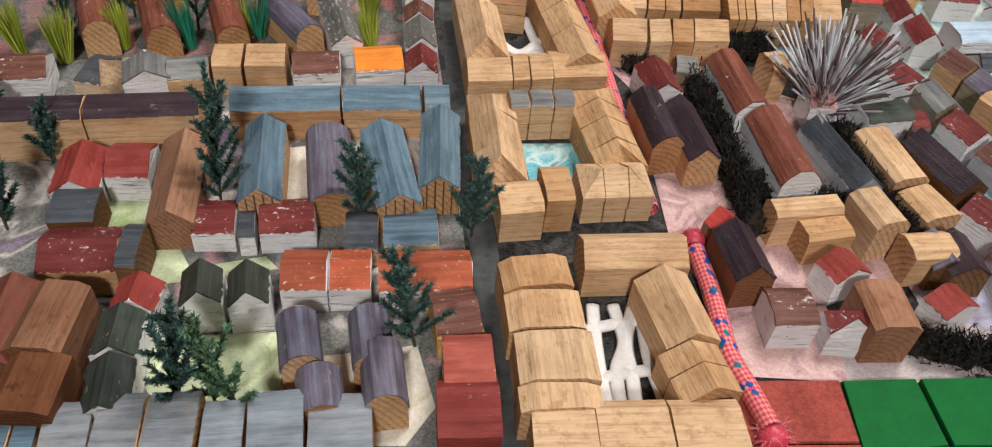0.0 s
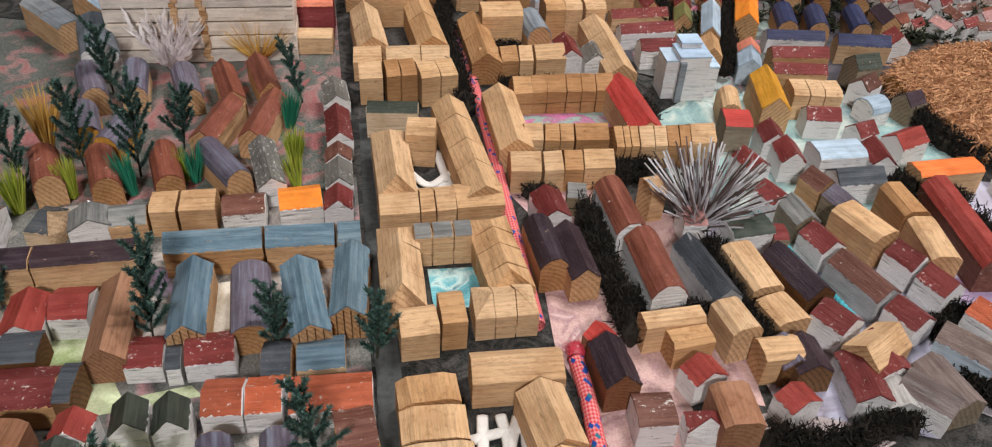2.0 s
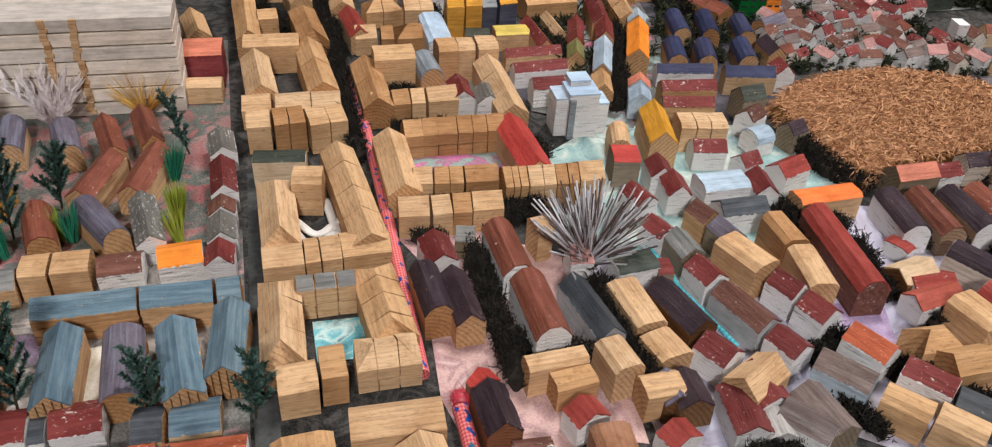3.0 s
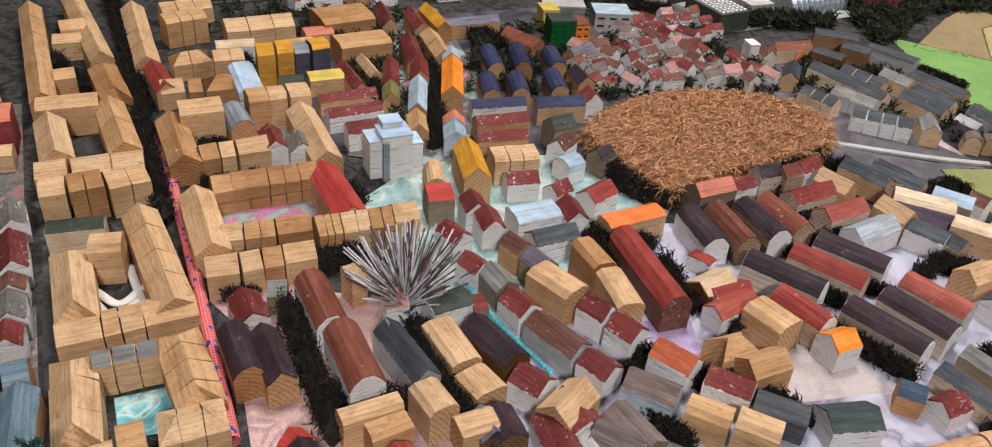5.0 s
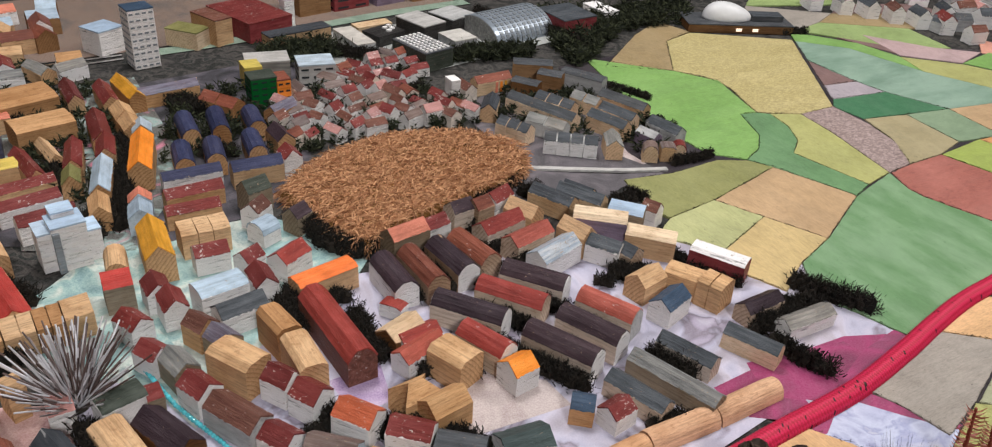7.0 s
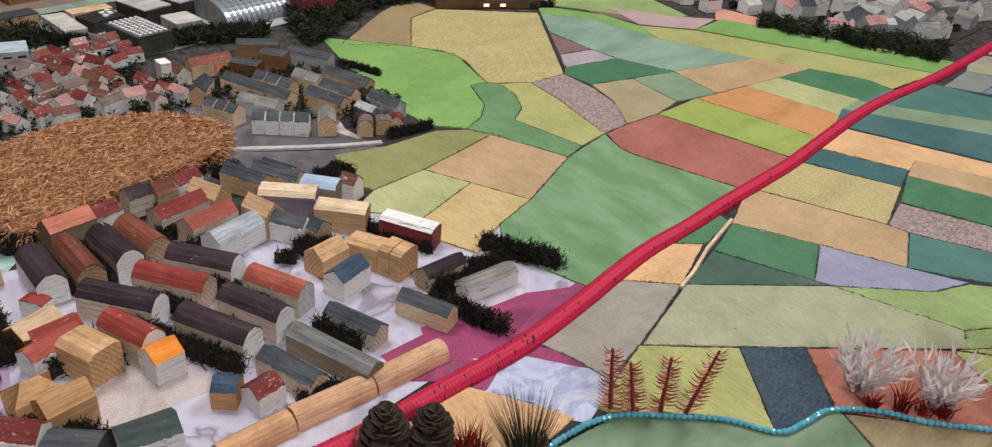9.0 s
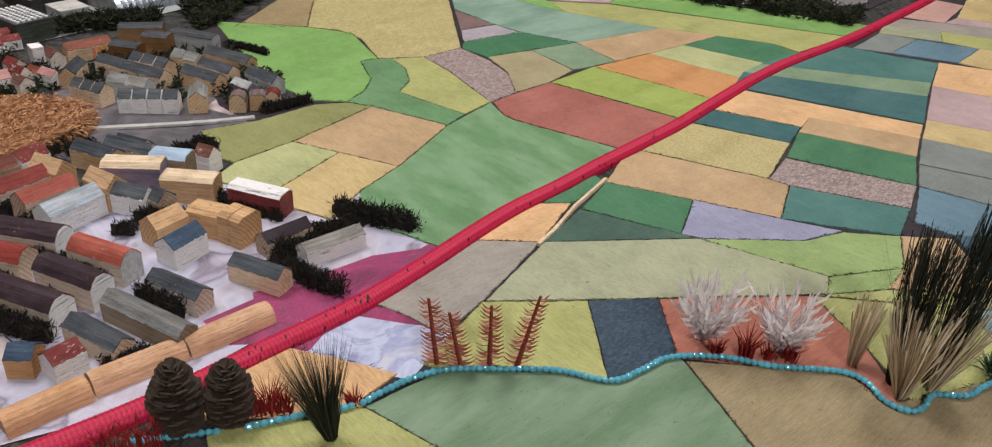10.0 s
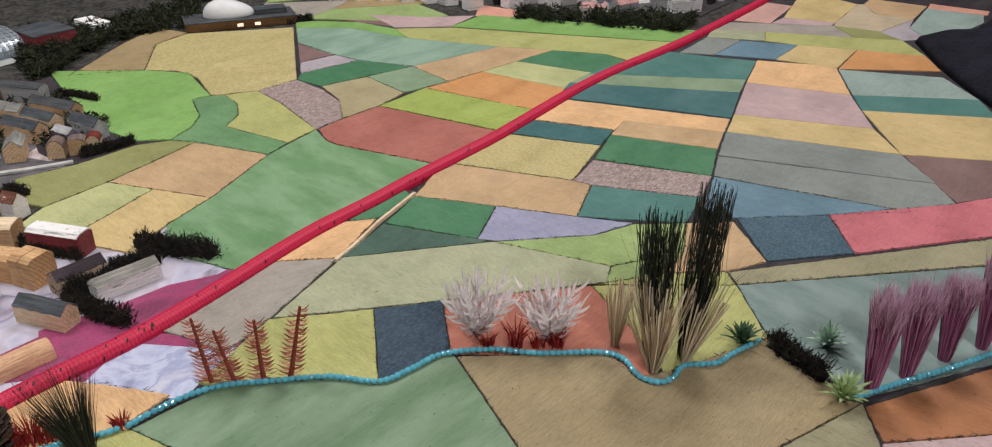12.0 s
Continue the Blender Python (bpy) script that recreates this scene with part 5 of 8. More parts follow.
# ---- the town, block by block ----
# left quarter
house(-0.143, 0.416, -81, 0.036, 0.026, 0.026, "red", "white", "g", 1)
house(-0.118, 0.428, 7, 0.024, 0.03, 0.026, "red", "white", "g", 1)
house(-0.134, 0.387, 9, 0.024, 0.026, 0.022, "slate", "dark", "b", 1)
house(-0.086, 0.413, -81, 0.070, 0.026, 0.03, "bare", "saddlewood", "g", 1)
house(-0.153, 0.457, 11, 0.132, 0.022, 0.034, "purple", "pine", "b", 2, 1)
house(-0.060, 0.392, 7, 0.023, 0.026, 0.02, "maroon", "white", "g", 1)
house(-0.042, 0.388, 13, 0.009, 0.02, 0.016, "slate", "white", "b", 1)
house(-0.021, 0.396, 11, 0.030, 0.026, 0.022, "maroon", "white", "g", 1)
house(-0.043, 0.433, -80, 0.067, 0.024, 0.03, "blue", "pine", "g", 1, 0, 4)
house(-0.005, 0.437, -77, 0.063, 0.026, 0.026, "violet", "pine", "r", 1)
house(0.030, 0.440, -73, 0.069, 0.026, 0.028, "blue", "pine", "g", 1, 0, 4)
house(0.058, 0.456, -85, 0.067, 0.024, 0.03, "blue", "pine", "g", 1, 2, 4)
house(-0.042, 0.491, 9, 0.067, 0.024, 0.032, "blue", "pine", "g", 1, 2)
house(0.017, 0.500, 8, 0.048, 0.024, 0.032, "blue", "pine", "g", 1, 2)
house(0.051, 0.505, 10, 0.016, 0.026, 0.032, "blue", "pine", "g", 1, 2)
house(-0.216, 0.509, 14, 0.031, 0.028, 0.024, "brown", "white", "g", 1)
house(-0.167, 0.509, -7, 0.018, 0.03, 0.028, "slate", "cream", "h", 1)
house(-0.138, 0.514, -71, 0.023, 0.03, 0.026, "grey", "white", "g", 1)
house(-0.113, 0.522, 13, 0.026, 0.026, 0.024, "grey", "pine", "g", 1)
house(-0.089, 0.532, 8, 0.019, 0.026, 0.026, "bare", "pine", "b", 1)
house(-0.065, 0.536, 8, 0.026, 0.026, 0.026, "bare", "pine", "b", 1)
house(-0.033, 0.540, 11, 0.031, 0.026, 0.024, "brown", "chipped", "g", 1)
house(0.007, 0.551, 14, 0.032, 0.028, 0.024, "orange", "white", "g", 1)
house(-0.119, 0.357, 8, 0.039, 0.032, 0.026, "maroon", "pine", "g", 1)
house(-0.093, 0.358, 6, 0.010, 0.03, 0.026, "slate", "dark", "b", 1)
house(-0.135, 0.303, -85, 0.049, 0.03, 0.032, "rust", "rosewood", "g", 1)
house(-0.112, 0.305, -89, 0.041, 0.026, 0.032, "bare", "rosewood", "b", 1)
house(-0.106, 0.269, -86, 0.031, 0.027, 0.03, "bare", "rosewood", "b", 1)
house(-0.081, 0.330, -89, 0.019, 0.022, 0.026, "red", "white", "g", 1)
house(-0.082, 0.306, -83, 0.026, 0.021, 0.026, "green", "white", "g", 1)
house(-0.076, 0.276, -79, 0.029, 0.021, 0.026, "green", "white", "g", 1)
house(-0.050, 0.335, -78, 0.022, 0.02, 0.032, "green", "white", "g", 1)
house(-0.027, 0.337, -77, 0.022, 0.02, 0.032, "green", "white", "g", 1)
house(0.008, 0.358, 7, 0.046, 0.028, 0.024, "terra", "white", "g", 2)
house(0.059, 0.364, 8, 0.049, 0.028, 0.022, "terra", "white", "g", 1)
house(0.021, 0.391, 7, 0.018, 0.028, 0.02, "slate", "pine", "g", 1)
house(0.047, 0.399, 9, 0.030, 0.028, 0.016, "blue", "pine", "g", 1)
house(0.004, 0.309, -74, 0.030, 0.02, 0.028, "violet", "pine", "r", 1)
house(0.019, 0.282, -75, 0.024, 0.021, 0.026, "violet", "pine", "r", 1)
house(0.038, 0.314, -76, 0.031, 0.02, 0.028, "violet", "pine", "r", 1)
house(0.047, 0.292, -77, 0.033, 0.02, 0.03, "violet", "pine", "r", 1)
house(0.077, 0.337, 16, 0.023, 0.03, 0.024, "brown", "yellowpine", "g", 1)
house(0.086, 0.304, 8, 0.024, 0.03, 0.024, "salmonred", "pine", "b", 1)
house(0.088, 0.278, 7, 0.029, 0.03, 0.024, "red", "red", "b", 1)
house(-0.109, 0.249, 10, 0.022, 0.03, 0.018, "blue", "pine", "b", 2)
house(-0.085, 0.250, 12, 0.020, 0.034, 0.02, "slateblue", "pine", "b", 1)
house(-0.052, 0.256, 8, 0.043, 0.036, 0.022, "slateblue", "pine", "b", 2)
house(-0.019, 0.257, 9, 0.018, 0.034, 0.02, "slateblue", "pine", "b", 1)
house(0.004, 0.261, 11, 0.024, 0.036, 0.024, "slateblue", "pine", "b", 1)
house(0.032, 0.263, 9, 0.028, 0.036, 0.022, "slateblue", "pine", "b", 1)
# back of the left quarter
house(-0.192, 0.570, -63, 0.048, 0.022, 0.029, "rust", "pine", "r", 1)
house(-0.149, 0.572, -65, 0.050, 0.022, 0.029, "rust", "pine", "r", 1)
house(-0.103, 0.580, -67, 0.051, 0.022, 0.029, "rust", "pine", "r", 1)
house(-0.061, 0.589, -50, 0.057, 0.0213, 0.028, "violet", "pine", "r", 1)
house(-0.026, 0.589, -70, 0.062, 0.0213, 0.028, "mottled", "white", "g", 1)
house(-0.080, 0.649, 81, 0.064, 0.0225, 0.029, "rust", "pine", "g", 1)
house(-0.086, 0.711, -66, 0.062, 0.0198, 0.029, "rust", "pine", "g", 1)
house(-0.043, 0.658, 85, 0.070, 0.0225, 0.029, "rust", "pine", "g", 1)
house(-0.058, 0.728, -66, 0.060, 0.0198, 0.029, "rust", "pine", "g", 1)
house(-0.206, 0.703, -63, 0.054, 0.022, 0.028, "violet", "pine", "r", 1)
house(-0.170, 0.711, -74, 0.052, 0.022, 0.028, "violet", "pine", "r", 1)
house(-0.123, 0.709, -67, 0.051, 0.022, 0.028, "violet", "pine", "r", 1)
house(-0.157, 0.624, 83, 0.038, 0.022, 0.028, "violet", "ochrewall", "r", 1)
house(-0.188, 0.640, -66, 0.045, 0.022, 0.028, "violet", "ochrewall", "r", 1)
house(-0.286, 0.820, -41, 0.076, 0.026, 0.03, "slateblue", "pine", "b", 2, 2)
house(-0.250, 0.855, -44, 0.080, 0.028, 0.034, "sky", "pine", "b", 2, 2)
house(-0.222, 0.768, -66, 0.070, 0.034, 0.04, "slateblue", "white", "r", 1)
house(0.011, 0.705, -76, 0.037, 0.0228, 0.026, "mottled", "white", "g", 1)
house(0.022, 0.649, -78, 0.048, 0.0213, 0.028, "maroon", "white", "g", 1)
house(0.028, 0.608, -80, 0.018, 0.0213, 0.026, "brown", "white", "g", 1)
house(0.033, 0.578, -80, 0.029, 0.0213, 0.028, "mottled", "white", "g", 1)
house(0.037, 0.546, -82, 0.023, 0.0213, 0.028, "maroon", "white", "g", 1)
house(-0.032, 0.861, 7, 0.038, 0.038, 0.04, "salmon", "maroonwall", "b", 1)
house(-0.028, 0.820, 5, 0.039, 0.0228, 0.02, "bare", "pine", "b", 1)
house(-0.056, 0.938, -70, 0.061, 0.0258, 0.034, "bare", "pine", "g", 1)
# timber courts beside the avenue
house(0.091, 0.471, -81, 0.083, 0.0299, 0.034, "bare", "pine", "h", 3)
house(0.082, 0.549, 11, 0.030, 0.0299, 0.026, "bare", "pine", "g", 1)
house(0.103, 0.554, 12, 0.011, 0.0299, 0.026, "bare", "pine", "g", 1)
house(0.117, 0.557, 11, 0.015, 0.0299, 0.026, "bare", "pine", "g", 1)
house(0.143, 0.563, 11, 0.037, 0.0299, 0.026, "bare", "pine", "g", 1)
house(0.118, 0.507, 10, 0.041, 0.0158, 0.03, "grey", "pine", "b", 3, 1)
house(0.159, 0.492, -75, 0.080, 0.0317, 0.03, "bare", "pine", "h", 4)
house(0.163, 0.443, 9, 0.042, 0.0299, 0.03, "bare", "pine", "h", 3, 1)
house(0.107, 0.419, 12, 0.025, 0.0264, 0.026, "bare", "pine", "b", 1)
house(0.128, 0.431, 11, 0.016, 0.0299, 0.028, "bare", "pine", "b", 1)
house(0.117, 0.360, -77, 0.021, 0.037, 0.028, "bare", "pine", "b", 1)
house(0.122, 0.337, -81, 0.024, 0.0387, 0.026, "bare", "pine", "b", 1)
house(0.128, 0.308, -82, 0.029, 0.0387, 0.028, "bare", "pine", "b", 1)
house(0.130, 0.286, -83, 0.014, 0.0387, 0.026, "bare", "pine", "b", 1)
house(0.170, 0.385, 8, 0.057, 0.0264, 0.032, "bare", "pine", "g", 1)
house(0.190, 0.346, -73, 0.046, 0.0299, 0.032, "bare", "pine", "g", 1)
house(0.198, 0.308, -71, 0.029, 0.0317, 0.03, "bare", "pine", "g", 2)
house(0.166, 0.274, 6, 0.098, 0.0317, 0.024, "bare", "pine", "b", 3)
house(0.074, 0.594, -79, 0.088, 0.0299, 0.034, "bare", "pine", "h", 1)
house(0.094, 0.635, -1, 0.024, 0.0264, 0.036, "bare", "pine", "b", 1, 3)
house(0.066, 0.673, 3, 0.044, 0.0176, 0.028, "green", "cream", "b", 1)
house(0.131, 0.623, -75, 0.137, 0.0299, 0.032, "bare", "pine", "g", 4)
house(0.040, 0.732, 9, 0.021, 0.0299, 0.032, "bare", "pine", "b", 1)
house(0.067, 0.732, 14, 0.028, 0.0299, 0.036, "bare", "pine", "b", 2)
house(0.100, 0.737, 18, 0.034, 0.0317, 0.034, "bare", "pine", "b", 2)
house(0.032, 0.775, 7, 0.027, 0.0299, 0.03, "bare", "pine", "g", 1)
house(0.080, 0.777, 8, 0.061, 0.0299, 0.032, "bare", "pine", "g", 2)
house(0.027, 0.823, -77, 0.082, 0.0299, 0.036, "bare", "pine", "g", 2)
house(0.032, 0.888, 8, 0.057, 0.0264, 0.036, "bare", "pine", "b", 1)
house(0.081, 0.845, -76, 0.105, 0.0299, 0.034, "bare", "pine", "g", 2)
house(0.064, 0.946, -74, 0.088, 0.0299, 0.034, "bare", "pine", "h", 2)
house(-0.023, 1.042, -78, 0.271, 0.0264, 0.034, "bare", "pine", "g", 5)
house(0.020, 1.113, -74, 0.218, 0.0264, 0.034, "bare", "pine", "g", 4)
house(0.016, 0.972, 11, 0.022, 0.0264, 0.028, "bare", "pine", "b", 1)
house(0.009, 1.099, 12, 0.029, 0.0299, 0.034, "bare", "pine", "b", 1)
house(0.006, 1.076, 8, 0.034, 0.0264, 0.026, "bare", "pine", "b", 1)
house(0.084, 1.079, -80, 0.179, 0.0282, 0.034, "bare", "pine", "g", 4)
# courts across the cord
house(0.114, 0.957, -74, 0.066, 0.0229, 0.03, "red", "pine", "g", 1)
house(0.127, 0.937, 9, 0.024, 0.0299, 0.03, "bare", "pine", "g", 1)
house(0.151, 0.936, 7, 0.014, 0.0299, 0.03, "bare", "pine", "g", 1)
house(0.181, 0.934, 8, 0.040, 0.0317, 0.034, "bare", "pine", "h", 1)
house(0.144, 1.010, 14, 0.044, 0.0299, 0.03, "bare", "pine", "h", 2)
house(0.186, 1.003, 7, 0.034, 0.0299, 0.03, "bare", "pine", "b", 2)
house(0.194, 1.041, 5, 0.045, 0.0211, 0.026, "cream", "white", "b", 1)
house(0.205, 0.928, -81, 0.073, 0.0264, 0.034, "skyblue", "white", "b", 1)
house(0.133, 1.112, 21, 0.050, 0.0317, 0.036, "bare", "pine", "b", 3)
house(0.222, 1.113, 11, 0.085, 0.044, 0.03, "bare", "pine", "g", 3)
house(0.132, 1.177, 18, 0.064, 0.0299, 0.03, "bare", "pine", "g", 3)
house(0.139, 0.809, -79, 0.093, 0.0299, 0.034, "bare", "pine", "g", 2)
house(0.160, 0.852, 9, 0.042, 0.0299, 0.042, "bare", "pine", "b", 1)
house(0.195, 0.850, -76, 0.045, 0.0246, 0.032, "slateblue", "pine", "r", 1)
house(0.215, 0.876, 11, 0.021, 0.0299, 0.04, "bare", "pine", "b", 1)
house(0.235, 0.879, 8, 0.018, 0.0299, 0.04, "bare", "pine", "b", 1)
house(0.257, 0.879, 10, 0.022, 0.0299, 0.042, "bare", "pine", "b", 1)
house(0.148, 0.780, 14, 0.019, 0.0264, 0.032, "bare", "pine", "g", 1)
house(0.167, 0.785, 14, 0.017, 0.0264, 0.032, "bare", "pine", "g", 1)
house(0.184, 0.788, 9, 0.013, 0.0264, 0.032, "bare", "pine", "g", 1)
house(0.207, 0.793, 13, 0.030, 0.0264, 0.032, "bare", "pine", "g", 1)
house(0.267, 0.808, -80, 0.111, 0.0299, 0.034, "bare", "pine", "g", 3)
house(0.227, 0.805, -81, 0.038, 0.0229, 0.03, "maroon", "white", "g", 1)
house(0.253, 0.793, -82, 0.029, 0.0246, 0.03, "mottled", "white", "g", 1)
house(0.179, 0.723, 10, 0.017, 0.0264, 0.034, "bare", "pine", "g", 1, 1)
house(0.226, 0.731, 8, 0.077, 0.0264, 0.034, "bare", "pine", "g", 5, 1)
house(0.166, 0.665, -80, 0.092, 0.0299, 0.034, "bare", "pine", "g", 1)
house(0.279, 0.696, -77, 0.085, 0.0299, 0.034, "scarlet", "pine", "g", 1)
house(0.188, 0.651, 5, 0.016, 0.0246, 0.03, "bare", "pine", "g", 1)
house(0.210, 0.652, 4, 0.025, 0.0246, 0.03, "bare", "pine", "g", 2)
house(0.238, 0.655, 7, 0.029, 0.0246, 0.03, "bare", "pine", "g", 1)
house(0.180, 0.605, 6, 0.025, 0.0282, 0.032, "bare", "pine", "g", 1)
house(0.202, 0.607, 10, 0.016, 0.0282, 0.032, "bare", "pine", "g", 1)
house(0.219, 0.610, 5, 0.015, 0.0282, 0.032, "bare", "pine", "g", 1)
house(0.240, 0.613, 7, 0.025, 0.0264, 0.032, "bare", "pine", "g", 1)
house(0.266, 0.646, 8, 0.020, 0.0299, 0.034, "bare", "pine", "g", 3)
house(0.289, 0.648, 6, 0.023, 0.0299, 0.034, "bare", "pine", "g", 2)
house(0.311, 0.651, 6, 0.020, 0.0299, 0.034, "bare", "pine", "g", 2)
house(0.333, 0.656, 8, 0.022, 0.0299, 0.034, "bare", "pine", "g", 1)
house(0.280, 0.571, 20, 0.013, 0.0211, 0.032, "bare", "pine", "b", 1)
house(0.227, 0.968, 6, 0.019, 0.0282, 0.05, "ochre", "ochrewall", "b", 1)
house(0.248, 0.974, 7, 0.018, 0.0282, 0.05, "ochre", "ochrewall", "b", 1)
house(0.267, 0.987, 7, 0.017, 0.0264, 0.042, "slateblue", "navywall", "b", 1)
house(0.287, 0.989, 16, 0.021, 0.0264, 0.046, "ochre", "navywall", "b", 1)
house(0.295, 0.952, 7, 0.046, 0.0264, 0.022, "yellow", "pine", "b", 1)
house(0.253, 0.948, 4, 0.028, 0.0211, 0.02, "green", "pine", "b", 1)
house(0.294, 1.083, 9, 0.036, 0.0264, 0.022, "salmon", "pine", "b", 1)
house(0.266, 1.041, 14, 0.047, 0.044, 0.022, "bare", "pine", "b", 1)
house(0.329, 1.123, 15, 0.069, 0.0616, 0.03, "bare", "pine", "b", 1)
house(0.343, 1.037, 13, 0.065, 0.044, 0.03, "bare", "pine", "b", 1)
# red rows by the tower
house(0.311, 0.900, 12, 0.065, 0.0158, 0.024, "maroon", "pine", "g", 1)
house(0.314, 0.862, 13, 0.060, 0.0173, 0.026, "maroon", "white", "g", 1)
house(0.327, 0.820, 10, 0.054, 0.0187, 0.03, "maroon", "white", "g", 1)
house(0.320, 0.943, -77, 0.068, 0.0173, 0.028, "maroon", "pine", "g", 1)
house(0.344, 0.975, -78, 0.053, 0.0152, 0.024, "bare", "pine", "g", 1)
house(0.366, 0.946, 82, 0.062, 0.0187, 0.03, "maroon", "pine", "g", 1)
house(0.358, 0.894, 83, 0.030, 0.0187, 0.03, "olive", "pine", "g", 1)
house(0.385, 1.124, -86, 0.065, 0.0187, 0.03, "maroon", "pine", "g", 1)
house(0.401, 1.006, 89, 0.073, 0.0216, 0.032, "maroon", "pine", "g", 1)
house(0.400, 0.950, 82, 0.047, 0.0202, 0.032, "maroon", "pine", "g", 1)
house(0.386, 0.882, 79, 0.071, 0.0202, 0.032, "sky", "pine", "g", 1)
house(0.375, 0.823, 85, 0.037, 0.0213, 0.03, "bare", "pine", "g", 1)
house(0.423, 1.104, -86, 0.064, 0.0202, 0.03, "maroon", "pine", "g", 1)
house(0.450, 1.113, -80, 0.071, 0.0202, 0.03, "ochre", "pine", "g", 1)
house(0.434, 1.021, -85, 0.073, 0.0243, 0.032, "bare", "pine", "g", 2)
house(0.432, 0.917, 78, 0.087, 0.0245, 0.036, "orange", "pine", "g", 1)
house(0.444, 0.981, 82, 0.023, 0.0216, 0.034, "sky", "pine", "g", 1)
house(0.413, 0.820, 80, 0.016, 0.023, 0.032, "salmon", "sky", "g", 1)
house(0.409, 0.796, 82, 0.026, 0.023, 0.03, "sky", "sky", "g", 1)
house(0.410, 0.725, 88, 0.062, 0.0259, 0.04, "ochre", "pine", "g", 1)
house(0.374, 0.721, 85, 0.035, 0.0198, 0.026, "bare", "pine", "r", 1)
house(0.369, 0.678, -1, 0.024, 0.0288, 0.03, "scarlet", "grey", "b", 1)
house(0.494, 0.977, 88, 0.057, 0.0216, 0.028, "navy", "pine", "r", 1)
house(0.473, 0.903, 84, 0.050, 0.0216, 0.028, "navy", "pine", "r", 1)
house(0.530, 0.977, 84, 0.058, 0.0216, 0.028, "navy", "pine", "r", 1)
house(0.507, 0.901, 83, 0.048, 0.0216, 0.028, "navy", "pine", "r", 1)
house(0.571, 0.969, 86, 0.051, 0.0216, 0.028, "navy", "pine", "r", 1)
house(0.553, 0.904, 85, 0.050, 0.0216, 0.028, "navy", "pine", "r", 1)
house(0.473, 0.864, 2, 0.063, 0.0173, 0.024, "navy", "white", "g", 1)
house(0.466, 0.823, 4, 0.060, 0.0187, 0.026, "maroon", "pine", "g", 1)
house(0.458, 0.791, -0, 0.054, 0.0187, 0.024, "maroon", "pine", "g", 1)
house(0.540, 0.849, -0, 0.056, 0.0187, 0.03, "navy", "cream", "g", 1)
house(0.456, 0.739, 1, 0.046, 0.0304, 0.03, "bare", "pine", "b", 3)
house(0.454, 0.702, 0, 0.032, 0.0216, 0.028, "maroon", "white", "g", 1)
house(0.497, 1.101, 9, 0.077, 0.0173, 0.026, "violet", "pine", "g", 1)
house(0.549, 1.033, -56, 0.055, 0.0245, 0.03, "rust", "pine", "g", 2)
house(0.611, 0.985, 31, 0.041, 0.0216, 0.03, "violet", "pine", "g", 1)
house(0.587, 0.913, -85, 0.037, 0.0216, 0.03, "purple", "pine", "g", 1)
house(0.581, 0.861, -87, 0.025, 0.0216, 0.03, "maroon", "white", "g", 1)
house(0.522, 0.794, 16, 0.028, 0.0245, 0.036, "green", "grey", "g", 1)
house(0.514, 0.760, 41, 0.024, 0.0216, 0.03, "brown", "white", "g", 1)
house(0.512, 0.729, 25, 0.022, 0.0245, 0.024, "sky", "white", "r", 1)
house(0.548, 0.734, 28, 0.021, 0.0216, 0.03, "purple", "grey", "g", 1)
house(0.484, 0.679, 27, 0.022, 0.0202, 0.028, "maroon", "white", "g", 1)
house(0.484, 0.639, -88, 0.032, 0.0216, 0.03, "maroon", "white", "g", 1)
house(0.518, 0.665, 30, 0.034, 0.0245, 0.03, "red", "white", "g", 1)
house(0.398, 0.663, -87, 0.026, 0.0216, 0.03, "maroon", "white", "g", 1)
house(0.406, 0.635, -87, 0.029, 0.0216, 0.03, "maroon", "white", "g", 1)
house(0.372, 0.625, -64, 0.026, 0.0216, 0.026, "maroon", "white", "g", 1)
house(0.446, 0.635, 10, 0.043, 0.0274, 0.03, "sky", "white", "b", 1)
# crooked lanes
house(0.379, 0.579, -60, 0.023, 0.0216, 0.026, "maroon", "white", "g", 1)
house(0.394, 0.557, -74, 0.030, 0.0216, 0.026, "grey", "grey", "g", 1)
house(0.402, 0.522, -66, 0.027, 0.023, 0.028, "maroon", "white", "g", 1)
house(0.420, 0.482, -61, 0.048, 0.0245, 0.028, "brown", "lightgrey", "g", 1)
house(0.441, 0.447, -58, 0.026, 0.023, 0.026, "maroon", "white", "g", 1)
house(0.388, 0.440, -52, 0.026, 0.0245, 0.028, "maroon", "white", "g", 1)
house(0.420, 0.595, -62, 0.023, 0.0216, 0.03, "brown", "pine", "g", 1)
house(0.432, 0.570, -66, 0.025, 0.0216, 0.03, "violet", "grey", "g", 1)
house(0.456, 0.607, 11, 0.043, 0.0245, 0.028, "slate", "white", "g", 1)
house(0.435, 0.533, -60, 0.042, 0.0274, 0.034, "bare", "pine", "b", 1)
house(0.476, 0.562, -79, 0.038, 0.0213, 0.034, "bare", "pine", "b", 1)
house(0.482, 0.517, -88, 0.047, 0.0228, 0.032, "bare", "pine", "b", 1)
house(0.518, 0.542, -86, 0.100, 0.0259, 0.034, "red", "brown", "m", 1)
house(0.460, 0.504, -58, 0.025, 0.023, 0.03, "maroon", "white", "g", 1)
house(0.474, 0.478, -60, 0.025, 0.0245, 0.03, "maroon", "white", "g", 1)
house(0.535, 0.620, 12, 0.060, 0.0216, 0.026, "tangerine", "pine", "b", 1)
house(0.361, 0.531, 21, 0.014, 0.0158, 0.02, "grey", "grey", "r", 1)
house(0.370, 0.529, 4, 0.012, 0.0187, 0.022, "maroon", "grey", "b", 1)
house(0.371, 0.480, -66, 0.052, 0.0245, 0.032, "purple", "dark", "g", 1)
